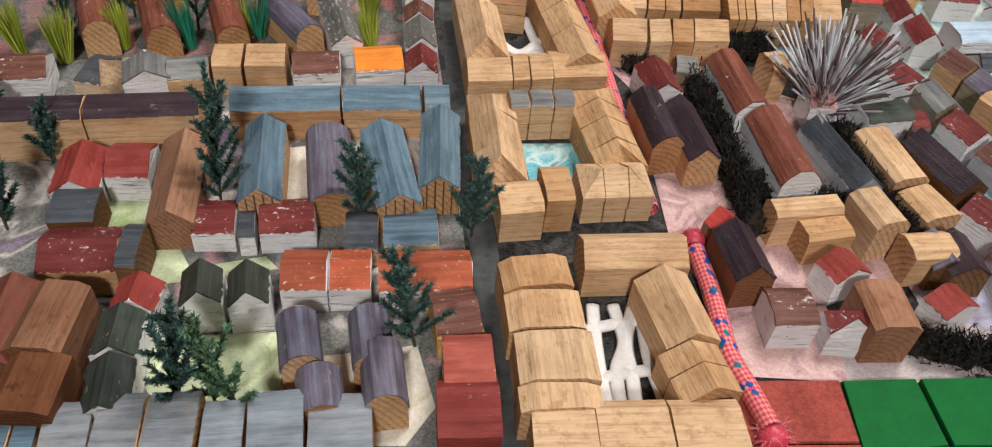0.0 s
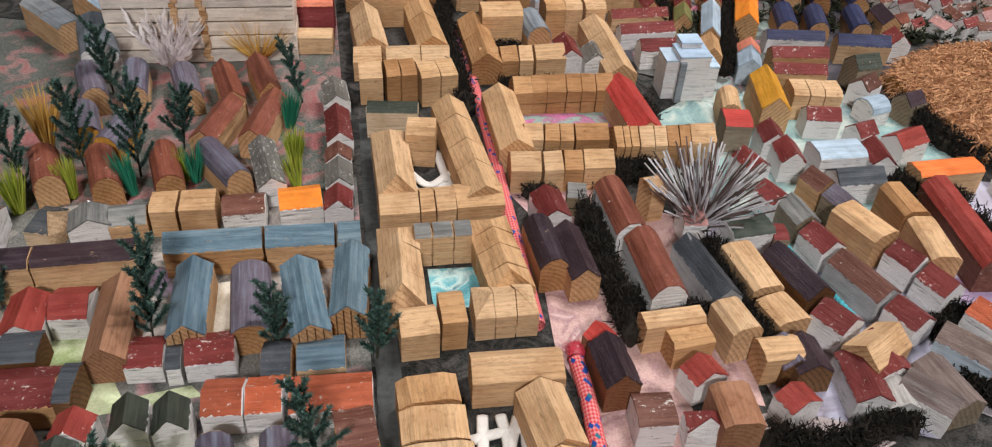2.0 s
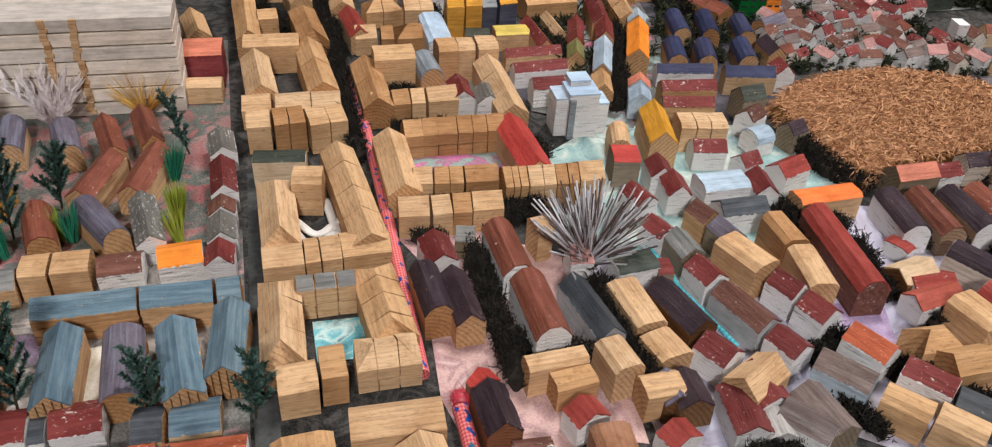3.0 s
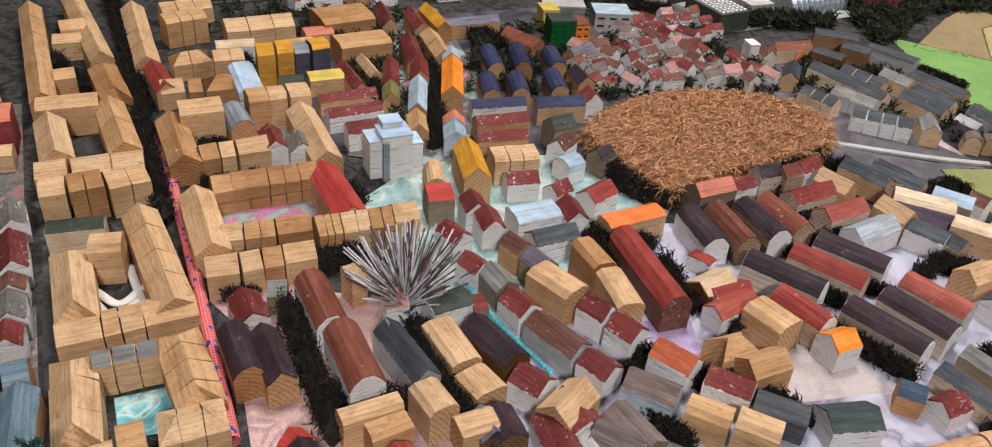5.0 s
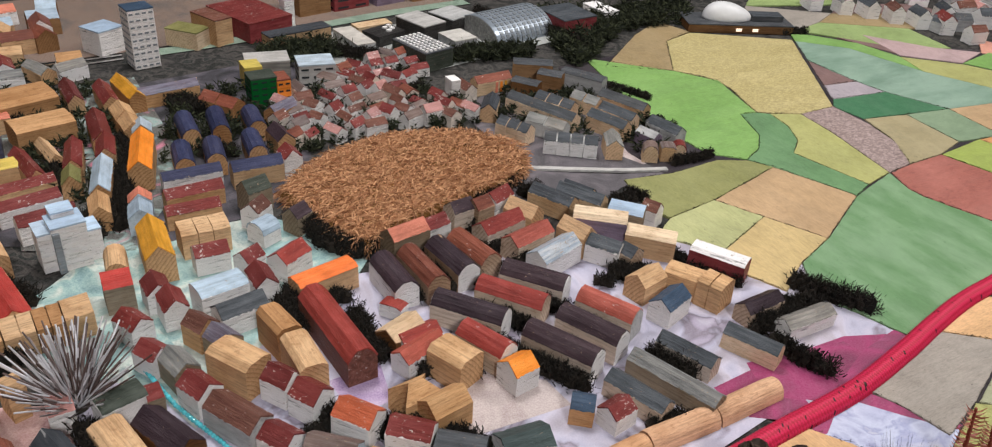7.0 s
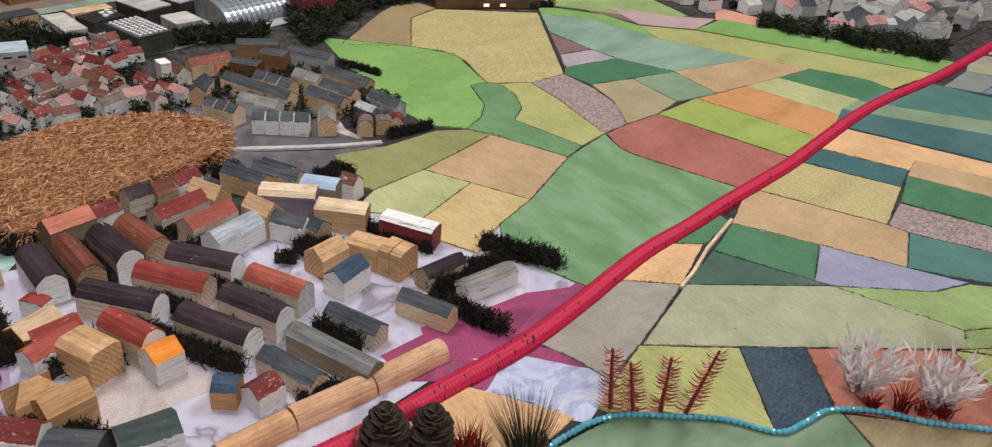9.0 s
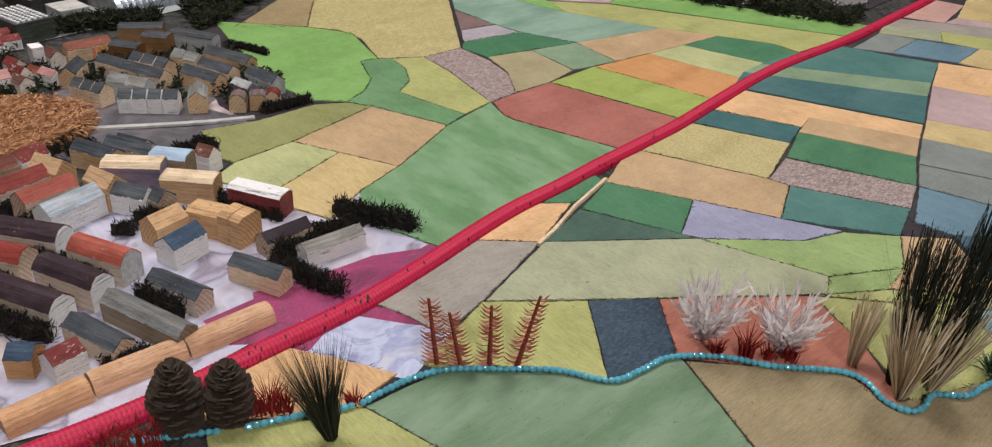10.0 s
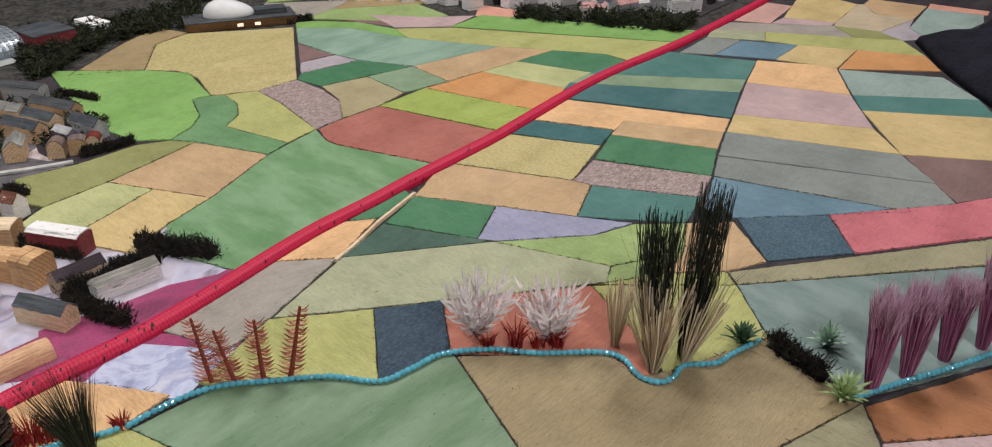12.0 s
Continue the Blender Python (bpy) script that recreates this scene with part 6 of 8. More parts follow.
house(0.340, 0.485, -75, 0.050, 0.0243, 0.026, "bare", "pine", "b", 1)
house(0.352, 0.444, -68, 0.027, 0.0258, 0.024, "bare", "pine", "b", 1)
house(0.306, 0.480, -71, 0.062, 0.0216, 0.032, "slate", "lightgrey", "g", 1)
house(0.347, 0.530, 15, 0.034, 0.023, 0.026, "green", "white", "b", 1)
house(0.308, 0.545, 4, 0.018, 0.0245, 0.022, "pinkish", "white", "b", 1)
house(0.269, 0.480, -79, 0.064, 0.0259, 0.034, "rust", "white", "m", 1)
house(0.252, 0.546, -78, 0.060, 0.0245, 0.032, "rust", "white", "m", 1)
house(0.199, 0.553, -76, 0.033, 0.0245, 0.026, "maroon", "white", "g", 1)
house(0.221, 0.573, -4, 0.015, 0.0202, 0.02, "grey", "grey", "b", 1)
house(0.193, 0.501, -77, 0.052, 0.0216, 0.03, "purple", "pine", "m", 1)
house(0.214, 0.494, -77, 0.055, 0.0216, 0.03, "purple", "pine", "g", 1)
house(0.358, 0.405, -81, 0.030, 0.0245, 0.026, "purple", "dark", "g", 1)
house(0.231, 0.389, -77, 0.038, 0.023, 0.032, "purple", "saddlewood", "g", 1)
house(0.225, 0.417, -55, 0.012, 0.0187, 0.026, "scarlet", "saddlewood", "g", 1)
house(0.274, 0.431, 13, 0.042, 0.0167, 0.026, "bare", "pine", "b", 1)
house(0.284, 0.418, 16, 0.029, 0.0182, 0.022, "bare", "pine", "b", 1)
house(0.316, 0.430, -71, 0.030, 0.022, 0.03, "bare", "pine", "b", 1)
house(0.340, 0.407, 9, 0.027, 0.0205, 0.026, "bare", "pine", "b", 1)
house(0.288, 0.389, -64, 0.018, 0.0245, 0.026, "red", "white", "g", 1)
house(0.283, 0.349, -89, 0.015, 0.0259, 0.026, "maroon", "white", "h", 1)
house(0.300, 0.355, -84, 0.032, 0.0245, 0.03, "pinkwood", "pinkwood", "b", 1)
house(0.252, 0.356, 6, 0.024, 0.0245, 0.022, "brown", "white", "b", 1)
house(0.344, 0.372, -62, 0.017, 0.0245, 0.022, "red", "white", "g", 1)
house(0.348, 0.408, -77, 0.025, 0.0216, 0.024, "violet", "dark", "g", 1)
house(0.409, 0.408, -76, 0.035, 0.0245, 0.026, "maroon", "white", "g", 1)
house(0.391, 0.390, -87, 0.041, 0.0245, 0.024, "maroon", "white", "g", 1)
house(0.429, 0.378, -44, 0.035, 0.0245, 0.026, "greybrown", "white", "g", 1)
house(0.411, 0.386, -90, 0.038, 0.0216, 0.02, "lightgrey", "lightgrey", "g", 1)
house(0.405, 0.412, 38, 0.038, 0.0274, 0.034, "bare", "pine", "g", 1)
house(0.469, 0.417, -42, 0.038, 0.0245, 0.03, "greybrown", "sky", "g", 1)
house(0.443, 0.386, -72, 0.041, 0.0245, 0.026, "greybrown", "grey", "g", 1)
house(0.498, 0.442, -54, 0.033, 0.0245, 0.03, "terra", "white", "g", 1)
house(0.528, 0.413, -42, 0.034, 0.023, 0.026, "maroon", "white", "g", 1)
house(0.500, 0.389, -40, 0.031, 0.0258, 0.026, "bare", "pine", "r", 1)
house(0.528, 0.371, -41, 0.030, 0.0258, 0.026, "bare", "pine", "r", 1)
house(0.553, 0.384, -39, 0.037, 0.0216, 0.02, "slate", "slate", "b", 1)
house(0.596, 0.367, -5, 0.039, 0.0274, 0.026, "darkgreen", "white", "g", 1)
# white quarter
house(0.572, 0.495, 19, 0.044, 0.0216, 0.024, "salmonred", "white", "g", 1)
house(0.579, 0.513, 8, 0.037, 0.0216, 0.022, "red", "white", "g", 1)
house(0.624, 0.476, -68, 0.048, 0.023, 0.029, "red", "weathered", "m", 1, gable="chipped")
house(0.591, 0.468, -68, 0.036, 0.0289, 0.03, "bare", "pine", "b", 1)
house(0.546, 0.446, 8, 0.034, 0.0258, 0.03, "bare", "pine", "h", 1)
house(0.560, 0.424, 10, 0.034, 0.0258, 0.032, "bare", "pine", "g", 1)
house(0.633, 0.438, 10, 0.024, 0.0245, 0.029, "orange", "white", "g", 1)
house(0.680, 0.445, -63, 0.067, 0.0245, 0.029, "purple", "weathered", "m", 1, gable="white")
house(0.716, 0.454, -66, 0.061, 0.023, 0.029, "purple", "weathered", "m", 1, gable="white")
house(0.633, 0.520, -52, 0.067, 0.0245, 0.029, "purple", "weathered", "m", 1, gable="white")
house(0.677, 0.523, -54, 0.065, 0.023, 0.029, "red", "weathered", "m", 1)
house(0.710, 0.538, -52, 0.062, 0.0245, 0.029, "purple", "weathered", "m", 1, gable="white")
house(0.746, 0.471, -64, 0.056, 0.023, 0.029, "salmonred", "weathered", "m", 1, gable="lightgrey")
house(0.593, 0.595, -88, 0.056, 0.0245, 0.029, "purple", "white", "m", 1)
house(0.622, 0.594, -86, 0.061, 0.023, 0.029, "rust", "weathered", "m", 1)
house(0.654, 0.598, -83, 0.058, 0.0245, 0.029, "purple", "weathered", "m", 1, gable="white")
house(0.680, 0.603, -80, 0.056, 0.0245, 0.029, "rust", "weathered", "m", 1)
house(0.633, 0.658, 11, 0.043, 0.0245, 0.03, "salmon", "grey", "g", 1)
house(0.667, 0.663, 13, 0.026, 0.0216, 0.028, "maroon", "white", "g", 1)
house(0.568, 0.523, 22, 0.036, 0.0245, 0.026, "cream", "dark", "g", 1)
house(0.579, 0.563, 35, 0.013, 0.0216, 0.014, "red", "white", "b", 1)
house(0.704, 0.678, 8, 0.027, 0.0216, 0.03, "purple", "weathered", "g", 1)
house(0.726, 0.675, 12, 0.022, 0.0216, 0.03, "rust", "weathered", "g", 1)
house(0.752, 0.683, 22, 0.031, 0.0216, 0.03, "maroon", "white", "g", 1)
house(0.727, 0.635, 14, 0.054, 0.0245, 0.029, "red", "weathered", "g", 1)
house(0.742, 0.603, 14, 0.052, 0.0245, 0.029, "salmonred", "weathered", "g", 1)
house(0.752, 0.570, 17, 0.054, 0.0259, 0.029, "skywash", "white", "g", 1)
house(0.761, 0.644, -65, 0.036, 0.0228, 0.034, "bare", "pine", "g", 1)
house(0.790, 0.588, -74, 0.035, 0.0228, 0.034, "bare", "pine", "g", 1)
house(0.809, 0.661, -64, 0.052, 0.0216, 0.028, "slate", "cream", "g", 1)
house(0.839, 0.651, -60, 0.055, 0.0216, 0.028, "slate", "cream", "g", 1)
house(0.819, 0.589, -39, 0.055, 0.0245, 0.036, "cream", "violetwall", "b", 1)
house(0.857, 0.594, -47, 0.037, 0.0245, 0.032, "skyblue", "grey", "b", 1)
house(0.894, 0.597, -65, 0.019, 0.0187, 0.028, "brown", "white", "g", 1)
house(0.856, 0.550, -45, 0.051, 0.0245, 0.026, "cream", "cream", "b", 1)
house(0.804, 0.557, -58, 0.035, 0.0216, 0.028, "slate", "white", "g", 1)
house(0.821, 0.539, -74, 0.019, 0.0216, 0.026, "slate", "weathered", "g", 1)
house(0.847, 0.477, -59, 0.048, 0.0247, 0.0264, "bare", "pine", "b", 1)
house(0.857, 0.455, -70, 0.025, 0.0274, 0.0299, "bare", "pine", "b", 2)
house(0.897, 0.493, -61, 0.056, 0.0221, 0.0246, "white", "maroonwall", "b", 1)
house(0.806, 0.494, 13, 0.033, 0.0247, 0.0299, "bare", "pine", "g", 1)
house(0.805, 0.457, 19, 0.036, 0.0233, 0.0282, "deepblue", "white", "g", 1)
house(0.882, 0.421, 4, 0.046, 0.0194, 0.0229, "purple", "weathered", "g", 1)
house(0.909, 0.389, 0, 0.059, 0.0194, 0.0194, "grey", "white", "g", 1)
house(0.838, 0.383, -66, 0.050, 0.0194, 0.0229, "slate", "cream", "g", 1)
house(0.776, 0.397, -69, 0.053, 0.0194, 0.0229, "slate", "weathered", "g", 1)
house(0.742, 0.373, -71, 0.082, 0.0194, 0.0246, "grey", "grey", "g", 1)
house(0.706, 0.374, -72, 0.055, 0.0194, 0.0229, "slate", "weathered", "g", 1)
house(0.659, 0.383, -40, 0.019, 0.0207, 0.0229, "deepblue", "pine", "g", 1)
house(0.679, 0.366, 12, 0.024, 0.0207, 0.0229, "maroon", "white", "g", 1)
# grey estate
ESTATE = ((0.926, 0.870, -68, 0.107, 1, "slate", "paleply"), (0.906, 0.826, -60, 0.054, 2, "grey", "lightgrey"), (0.907, 0.773, -36, 0.066, 4, "slate", "white"),
          (0.985, 0.802, -71, 0.058, 1, "slate", "paleply"), (1.012, 0.817, -72, 0.054, 1, "slate", "paleply"), (1.042, 0.846, -69, 0.073, 1, "slate", "paleply"),
          (1.044, 0.758, -78, 0.050, 1, "slate", "lightgrey"), (0.867, 0.906, 54, 0.043, 1, "slate", "paleply"), (0.863, 0.834, -65, 0.046, 3, "slate", "paleply"),
          (0.954, 0.880, -66, 0.058, 3, "slate", "paleply"), (0.997, 0.870, -68, 0.042, 2, "grey", "paleply"), (0.955, 0.751, 62, 0.036, 1, "grey", "paleply"))
for x, y, yaw, n, units, roof, wall in ESTATE:
    house(x, y, yaw, n, 0.021, 0.0265, roof, wall, "g", units)
house(0.989, 0.719, 55, 0.018, 0.019, 0.0225, "greybrown", "cream", "r", 1)
house(1.010, 0.712, 60, 0.018, 0.018, 0.02, "greybrown", "cream", "b", 1)
house(1.031, 0.714, 55, 0.016, 0.016, 0.0185, "maroon", "cream", "r", 1)
house(1.016, 0.757, -75, 0.030, 0.018, 0.02, "lightgrey", "violetwall", "g", 1)
house(0.990, 1.000, -30, 0.058, 0.022, 0.028, "slate", "brownwall", "b", 1)
house(0.993, 0.955, -48, 0.036, 0.022, 0.027, "slate", "brownwall", "b", 1)
house(0.949, 0.949, -53, 0.040, 0.021, 0.023, "slate", "brownwall", "b", 1)
house(1.036, 0.935, -59, 0.065, 0.021, 0.0265, "slate", "lightgrey", "b", 1)
orange_rows = house(0.910, 0.981, 4, 0.058, 0.02, 0.026, "rust", "cream", "g", 1)
for k in range(3):
    bm = bmesh.new()
    box(bm, 0.0035 + 0.0075 * k, -0.0102, 0.001, 0.0042, 0.0008, 0.0155)
    part("painted_panel", bm, ("salmon", "orange", "ochre")[k], orange_rows, "orange painted wall panel")
house(0.847, 0.667, -64, 0.037, 0.0173, 0.023, "slate", "cream", "g", 1)


def scatter(corners, step, seed, roofs, walls, lw, hh, yaw, jit=0.3, skip=0.08):
    """Small far houses in loose rows inside an outline."""
    rnd = random.Random(seed)
    xs, ys = [c[0] for c in corners], [c[1] for c in corners]
    k = len(corners)
    y = min(ys)
    while y < max(ys):
        x = min(xs)
        while x < max(xs):
            px, py = x + rnd.uniform(-jit, jit) * step, y + rnd.uniform(-jit, jit) * step
            inside = False
            for i in range(k):
                (ax, ay), (bx, by) = corners[i], corners[(i + 1) % k]
                if (ay > py) != (by > py) and px < (bx - ax) * (py - ay) / (by - ay) + ax:
                    inside = not inside
            if inside and rnd.random() > skip:
                house(px, py, yaw + rnd.choice((0, 90)) + rnd.uniform(-18, 18), lw[0] * rnd.uniform(0.8, 1.3), lw[1] * rnd.uniform(0.85, 1.1), hh * rnd.uniform(0.8, 1.2), rnd.choice(roofs), rnd.choice(walls), name="cottage")
            elif inside:
                MOSS.append((px, py))
            x += step
        y += step


MOSS = []
# the old village behind the straw mat, the wooden quarter, and the far town
scatter([(0.657, 1.058), (0.779, 1.151), (0.868, 1.115), (0.816, 0.987), (0.874, 0.970), (0.838, 0.883), (0.724, 0.911), (0.642, 0.900), (0.597, 0.888), (0.599, 0.990)], 0.027, 3, ("maroon", "brown", "pinkish", "rust", "greybrown", "maroon", "brown"), ("white", "white", "white", "stone"), (0.024, 0.018), 0.023, 20, 0.26, 0.12)
scatter([(0.064, 1.504), (0.419, 1.512), (0.423, 1.325), (0.291, 1.294), (0.078, 1.318)], 0.045, 5, ("pine", "pine", "rust", "salmon", "sky"), ("pine", "brownwall", "white"), (0.034, 0.028), 0.032, 10)
scatter([(1.942, 1.073), (2.268, 1.055), (2.911, 0.744), (2.394, 0.543), (2.091, 0.518), (1.983, 0.607), (1.887, 0.785), (1.792, 0.919)], 0.05, 8, ("grey", "slate", "lightgrey", "slate", "brown", "pinkish", "grey"), ("white", "white", "lightgrey"), (0.04, 0.028), 0.032, -20, skip=0.14)
scatter([(2.408, 1.193), (3.509, 0.805), (3.180, 0.705), (2.278, 1.063)], 0.06, 12, ("grey", "slate", "salmon"), ("white", "lightgrey"), (0.04, 0.03), 0.04, 0)
scatter([(0.243, 1.271), (0.438, 1.254), (0.433, 1.222), (0.381, 1.203), (0.240, 1.182)], 0.04, 15, ("pine", "maroon", "grey"), ("pine", "white"), (0.04, 0.024), 0.024, 8)


for px, py, yaw, roof in ((1.700, 1.120, 20, "slate"), (1.735, 1.075, 14, "grey"), (1.765, 1.040, 20, "slate"), (1.790, 1.000, 10, "brown"), (1.815, 0.965, 18, "slate"), (1.835, 0.925, 12, "maroon")):
    house(px, py, yaw + 50, 0.042, 0.026, 0.036, roof, "white", "g", name="cottage")
for px, py in MOSS:
    hedge(0.014, (px - 0.008, py), (px, py + 0.003), (px + 0.008, py))


# ---- the straw mat ----
def straw_mat(corners, thick):
    root = thing("coir_mat", corners[0][0], corners[0][1], 0, 0, "thick mat of orange-brown coconut fibre", "mat")
    base = Vector((corners[0][0], corners[0][1], 0))
    loop = catmull([*corners, corners[0]], 0.012)
    c = sum(loop, Vector()) / len(loop)
    rings = []
    for f, z in ((1.0, 0.0), (1.01, thick * 0.5), (0.97, thick * 0.9), (0.6, thick), (0.15, thick)):
        rings.append([tuple(c + (p - c) * f + Vector((0, 0, z)) - base) for p in loop])
    part("core", loft(rings), "coir_core", root)
    k = len(loop)
    bl = []
    for i in range(22000):
        p = loop[random.randrange(k)]
        f = math.sqrt(random.random()) * 1.02
        edge = f > 0.97
        root_p = c + (p - c) * f - base
        root_p.z = (random.uniform(0.1, 1) * thick if edge else thick * random.uniform(0.9, 1.0)) + 0.0032 * noise.noise(root_p * 75)
        a = random.gauss(0.6, 0.7) + (math.pi if random.random() < 0.4 else 0)
        n = random.uniform(0.006, 0.015)
        d = Vector((math.cos(a) * n, math.sin(a) * n, random.uniform(-0.0006, 0.0036)))
        if edge:
            d = (p - c).normalized() * n * 0.6 + Vector((random.gauss(0, 0.003), random.gauss(0, 0.003), -random.random() * 0.006))
        bl.append((root_p, root_p + d, random.uniform(0.0008, 0.0016), Vector((0, 0, random.uniform(0.0003, 0.0026)))))
    ob = tagged(new("coir_fibre", blade_mesh("coir_fibre", bl, "coir")), kind="stuff")
    ob.parent = root


straw_mat([(0.550, 0.796), (0.586, 0.833), (0.631, 0.861), (0.709, 0.879), (0.802, 0.853), (0.842, 0.805), (0.835, 0.760), (0.799, 0.727), (0.741, 0.713), (0.670, 0.695), (0.623, 0.679), (0.588, 0.662), (0.567, 0.712), (0.558, 0.750)], 0.015)


# ---- tufts, sprigs and other small plants ----
def tuft(name, x, y, h, n, spread, material, label, category, width=0.0008, lean=(0, 0), base_r=0.003, bow=0.0):
    bl = []
    for k in range(n):
        a, s = random.uniform(0, 2 * math.pi), spread * math.sqrt(random.random())
        root = Vector((math.cos(a), math.sin(a), 0)) * base_r * random.random()
        d = Vector((math.cos(a) * s + lean[0], math.sin(a) * s + lean[1], 1)).normalized() * h * (1.03 - 0.4 * random.random() ** 2)
        bl.append((root, root + d, width * random.uniform(0.7, 1.3), Vector((math.cos(a), math.sin(a), 0)) * -bow * h))
    root = thing(name, x, y, 0.001, 0, label, category)
    ob = tagged(new("strand", blade_mesh("strand", bl, material)), kind="stuff")
    ob.parent = root
    return root


def spikes(x, y, h, n):
    """Stiff painted wires that fan out of one foot."""
    root = thing("wire_fan", x, y, 0.0, 0, "fan of stiff grey, white and brown painted wires", "wire bundle")
    bm = bmesh.new()
    bmesh.ops.create_cone(bm, segments=5, radius1=0.0006, radius2=0.0007, depth=1.0, cap_ends=False, matrix=Matrix.Translation((0, 0, 0.5)))
    me = link_mesh("wire", bm, "wire")
    for k in range(n):
        a, t = random.uniform(0, 360), 54 * math.sqrt(random.random())
        ob = new("wire", me)
        ob.parent = root
        ob.matrix_basis = pose(0.005 * random.uniform(-1, 1), 0.005 * random.uniform(-1, 1), 0, 0, 0, a) @ pose(0, 0, 0, t, 0, 0) @ Matrix.Diagonal((1, 1, h * random.uniform(0.72, 1.1), 1))
    bm = bmesh.new()
    bmesh.ops.create_cone(bm, segments=14, radius1=0.009, radius2=0.005, depth=0.012, cap_ends=True, matrix=Matrix.Translation((0, 0, 0.006)))
    part("foot", bm, "stem", root, "dark binding at the foot", True)


def sprig(x, y, h, lean=0.0, tone="needles", bushy=1.0):
    """A dried evergreen twig: a stem, side shoots and short fleshy needles."""
    root = thing("evergreen_sprig", x, y, 0, random.uniform(0, 360), "upright dried blue-green evergreen twig used as a tree", "tree sprig", "twig trees")
    rnd = random.Random(int(1e5 * (x + 2 * y)))
    stems = [(Vector((0, 0, 0)), Vector((lean * h, rnd.uniform(-0.1, 0.1) * h, h)))]
    main = stems[0]
    shoots = int(16 * bushy)
    for k in range(shoots):
        f = 0.08 + 0.86 * k / shoots
        a = k * 2.4 + rnd.uniform(-0.4, 0.4)
        p = main[0] + (main[1] - main[0]) * f
        n = h * (0.4 - 0.25 * f) * rnd.uniform(0.6, 1.3)
        stems.append((p, p + Vector((math.cos(a) * n * 0.55, math.sin(a) * n * 0.55, n * rnd.uniform(0.7, 1.0)))))
    bl = []
    for i, (a, b) in enumerate(stems):
        bm = bmesh.new()
        d = b - a
        u = d.cross(Vector((1, 0.3, 0.2))).normalized()
        v = d.cross(u).normalized()
        r = 0.0011 if i == 0 else 0.0006
        rows = [[bm.verts.new(q + (u * math.cos(t) + v * math.sin(t)) * r * (1 - 0.6 * f)) for t in (0, 2.1, 4.2)] for q, f in ((a, 0), (a + d * 0.5, 0.5), (b, 1))]
        for p, q in zip(rows, rows[1:]):
            for j in range(3):
                bm.faces.new((p[j], p[(j + 1) % 3], q[(j + 1) % 3], q[j]))
        part("shoot" if i else "stem", bm, "stem", root)
        m = int(d.length / 0.00013)
        for k in range(m):
            f = rnd.uniform(0.1 if i else 0.25, 1.03)
            t = rnd.uniform(0, 6.28)
            p = a + d * f
            tip = p + (u * math.cos(t) + v * math.sin(t)) * rnd.uniform(0.0014, 0.0032) + d.normalized() * rnd.uniform(0.001, 0.0032)
            bl.append((p, tip, rnd.uniform(0.0007, 0.0012), Vector((0, 0, 0.0003))))
    ob = tagged(new("needle", blade_mesh("needle", bl, tone)), kind="stuff")
    ob.parent = root


for spot in (((-0.065, 0.415, 0.078), -0.1, "needles", 1.5), ((0.018, 0.414, 0.058), 0.1, "needles", 1.2), ((0.081, 0.407, 0.060), 0.0, "needles", 1.2),
             ((0.058, 0.326, 0.077), 0.15, "needles", 1.2), ((-0.048, 0.279, 0.074), -0.1, "needles", 1.3), ((-0.017, 0.277, 0.064), 0.25, "needles_pale", 0.8),
             ((-0.029, 0.278, 0.038), -0.4, "needles_pale", 0.6), ((-0.175, 0.383, 0.059), 0.0, "needles", 1.5), ((-0.173, 0.439, 0.044), -0.1, "needles", 1.0),
             ((-0.222, 0.468, 0.047), -0.1, "needles", 1.0), ((-0.213, 0.573, 0.080), -0.1, "needles", 0.9), ((-0.179, 0.602, 0.075), 0.0, "needles", 1.3),
             ((-0.130, 0.592, 0.088), 0.05, "needles", 1.3), ((-0.196, 0.720, 0.070), 0.0, "needles", 1.2), ((-0.107, 0.633, 0.068), -0.25, "needles", 1.2),
             ((-0.022, 0.716, 0.060), 0.2, "needles", 0.9), ((-0.306, 0.677, 0.046), 0.0, "needles", 1.2), ((-0.165, 0.860, 0.07), 0.0, "needles", 1.0)):
    sprig(*spot[0], *spot[1:])

GRASS = "upright tuft of dyed bristle used as grass"
for spot in (((-0.238, 0.546, 0.037), "lime", 190), ((-0.204, 0.539, 0.040), "lime", 190), ((-0.172, 0.561, 0.034), "lime", 190), ((-0.128, 0.568, 0.038), "teal_fibre", 150),
             ((-0.093, 0.589, 0.030), "lime", 80), ((-0.084, 0.587, 0.036), "teal_fibre", 70), ((-0.009, 0.614, 0.036), "lime", 170), ((-0.025, 0.673, 0.034), "teal_fibre", 130),
             ((-0.004, 0.588, 0.030), "lime", 90), ((-0.030, 0.690, 0.026), "teal_fibre", 60)):
    tuft("grass_tuft", *spot[0], spot[2], 0.24, spot[1], ("bright yellow-green " if spot[1] == "lime" else "emerald-green ") + GRASS, "grass tuft", 0.0009, (random.uniform(-0.15, 0.15), 0), 0.004)
tuft("straw_fan", -0.217, 0.627, 0.055, 240, 0.35, "golden_straw", "golden dried straw fan", "dried grass", 0.0009, (0.1, 0), 0.004)
tuft("straw_fan", -0.077, 0.788, 0.05, 260, 1.1, "golden_straw", "wide golden dried straw fan", "dried grass", 0.0009, (0, 0), 0.004)
spikes(0.319, 0.559, 0.066, 200)


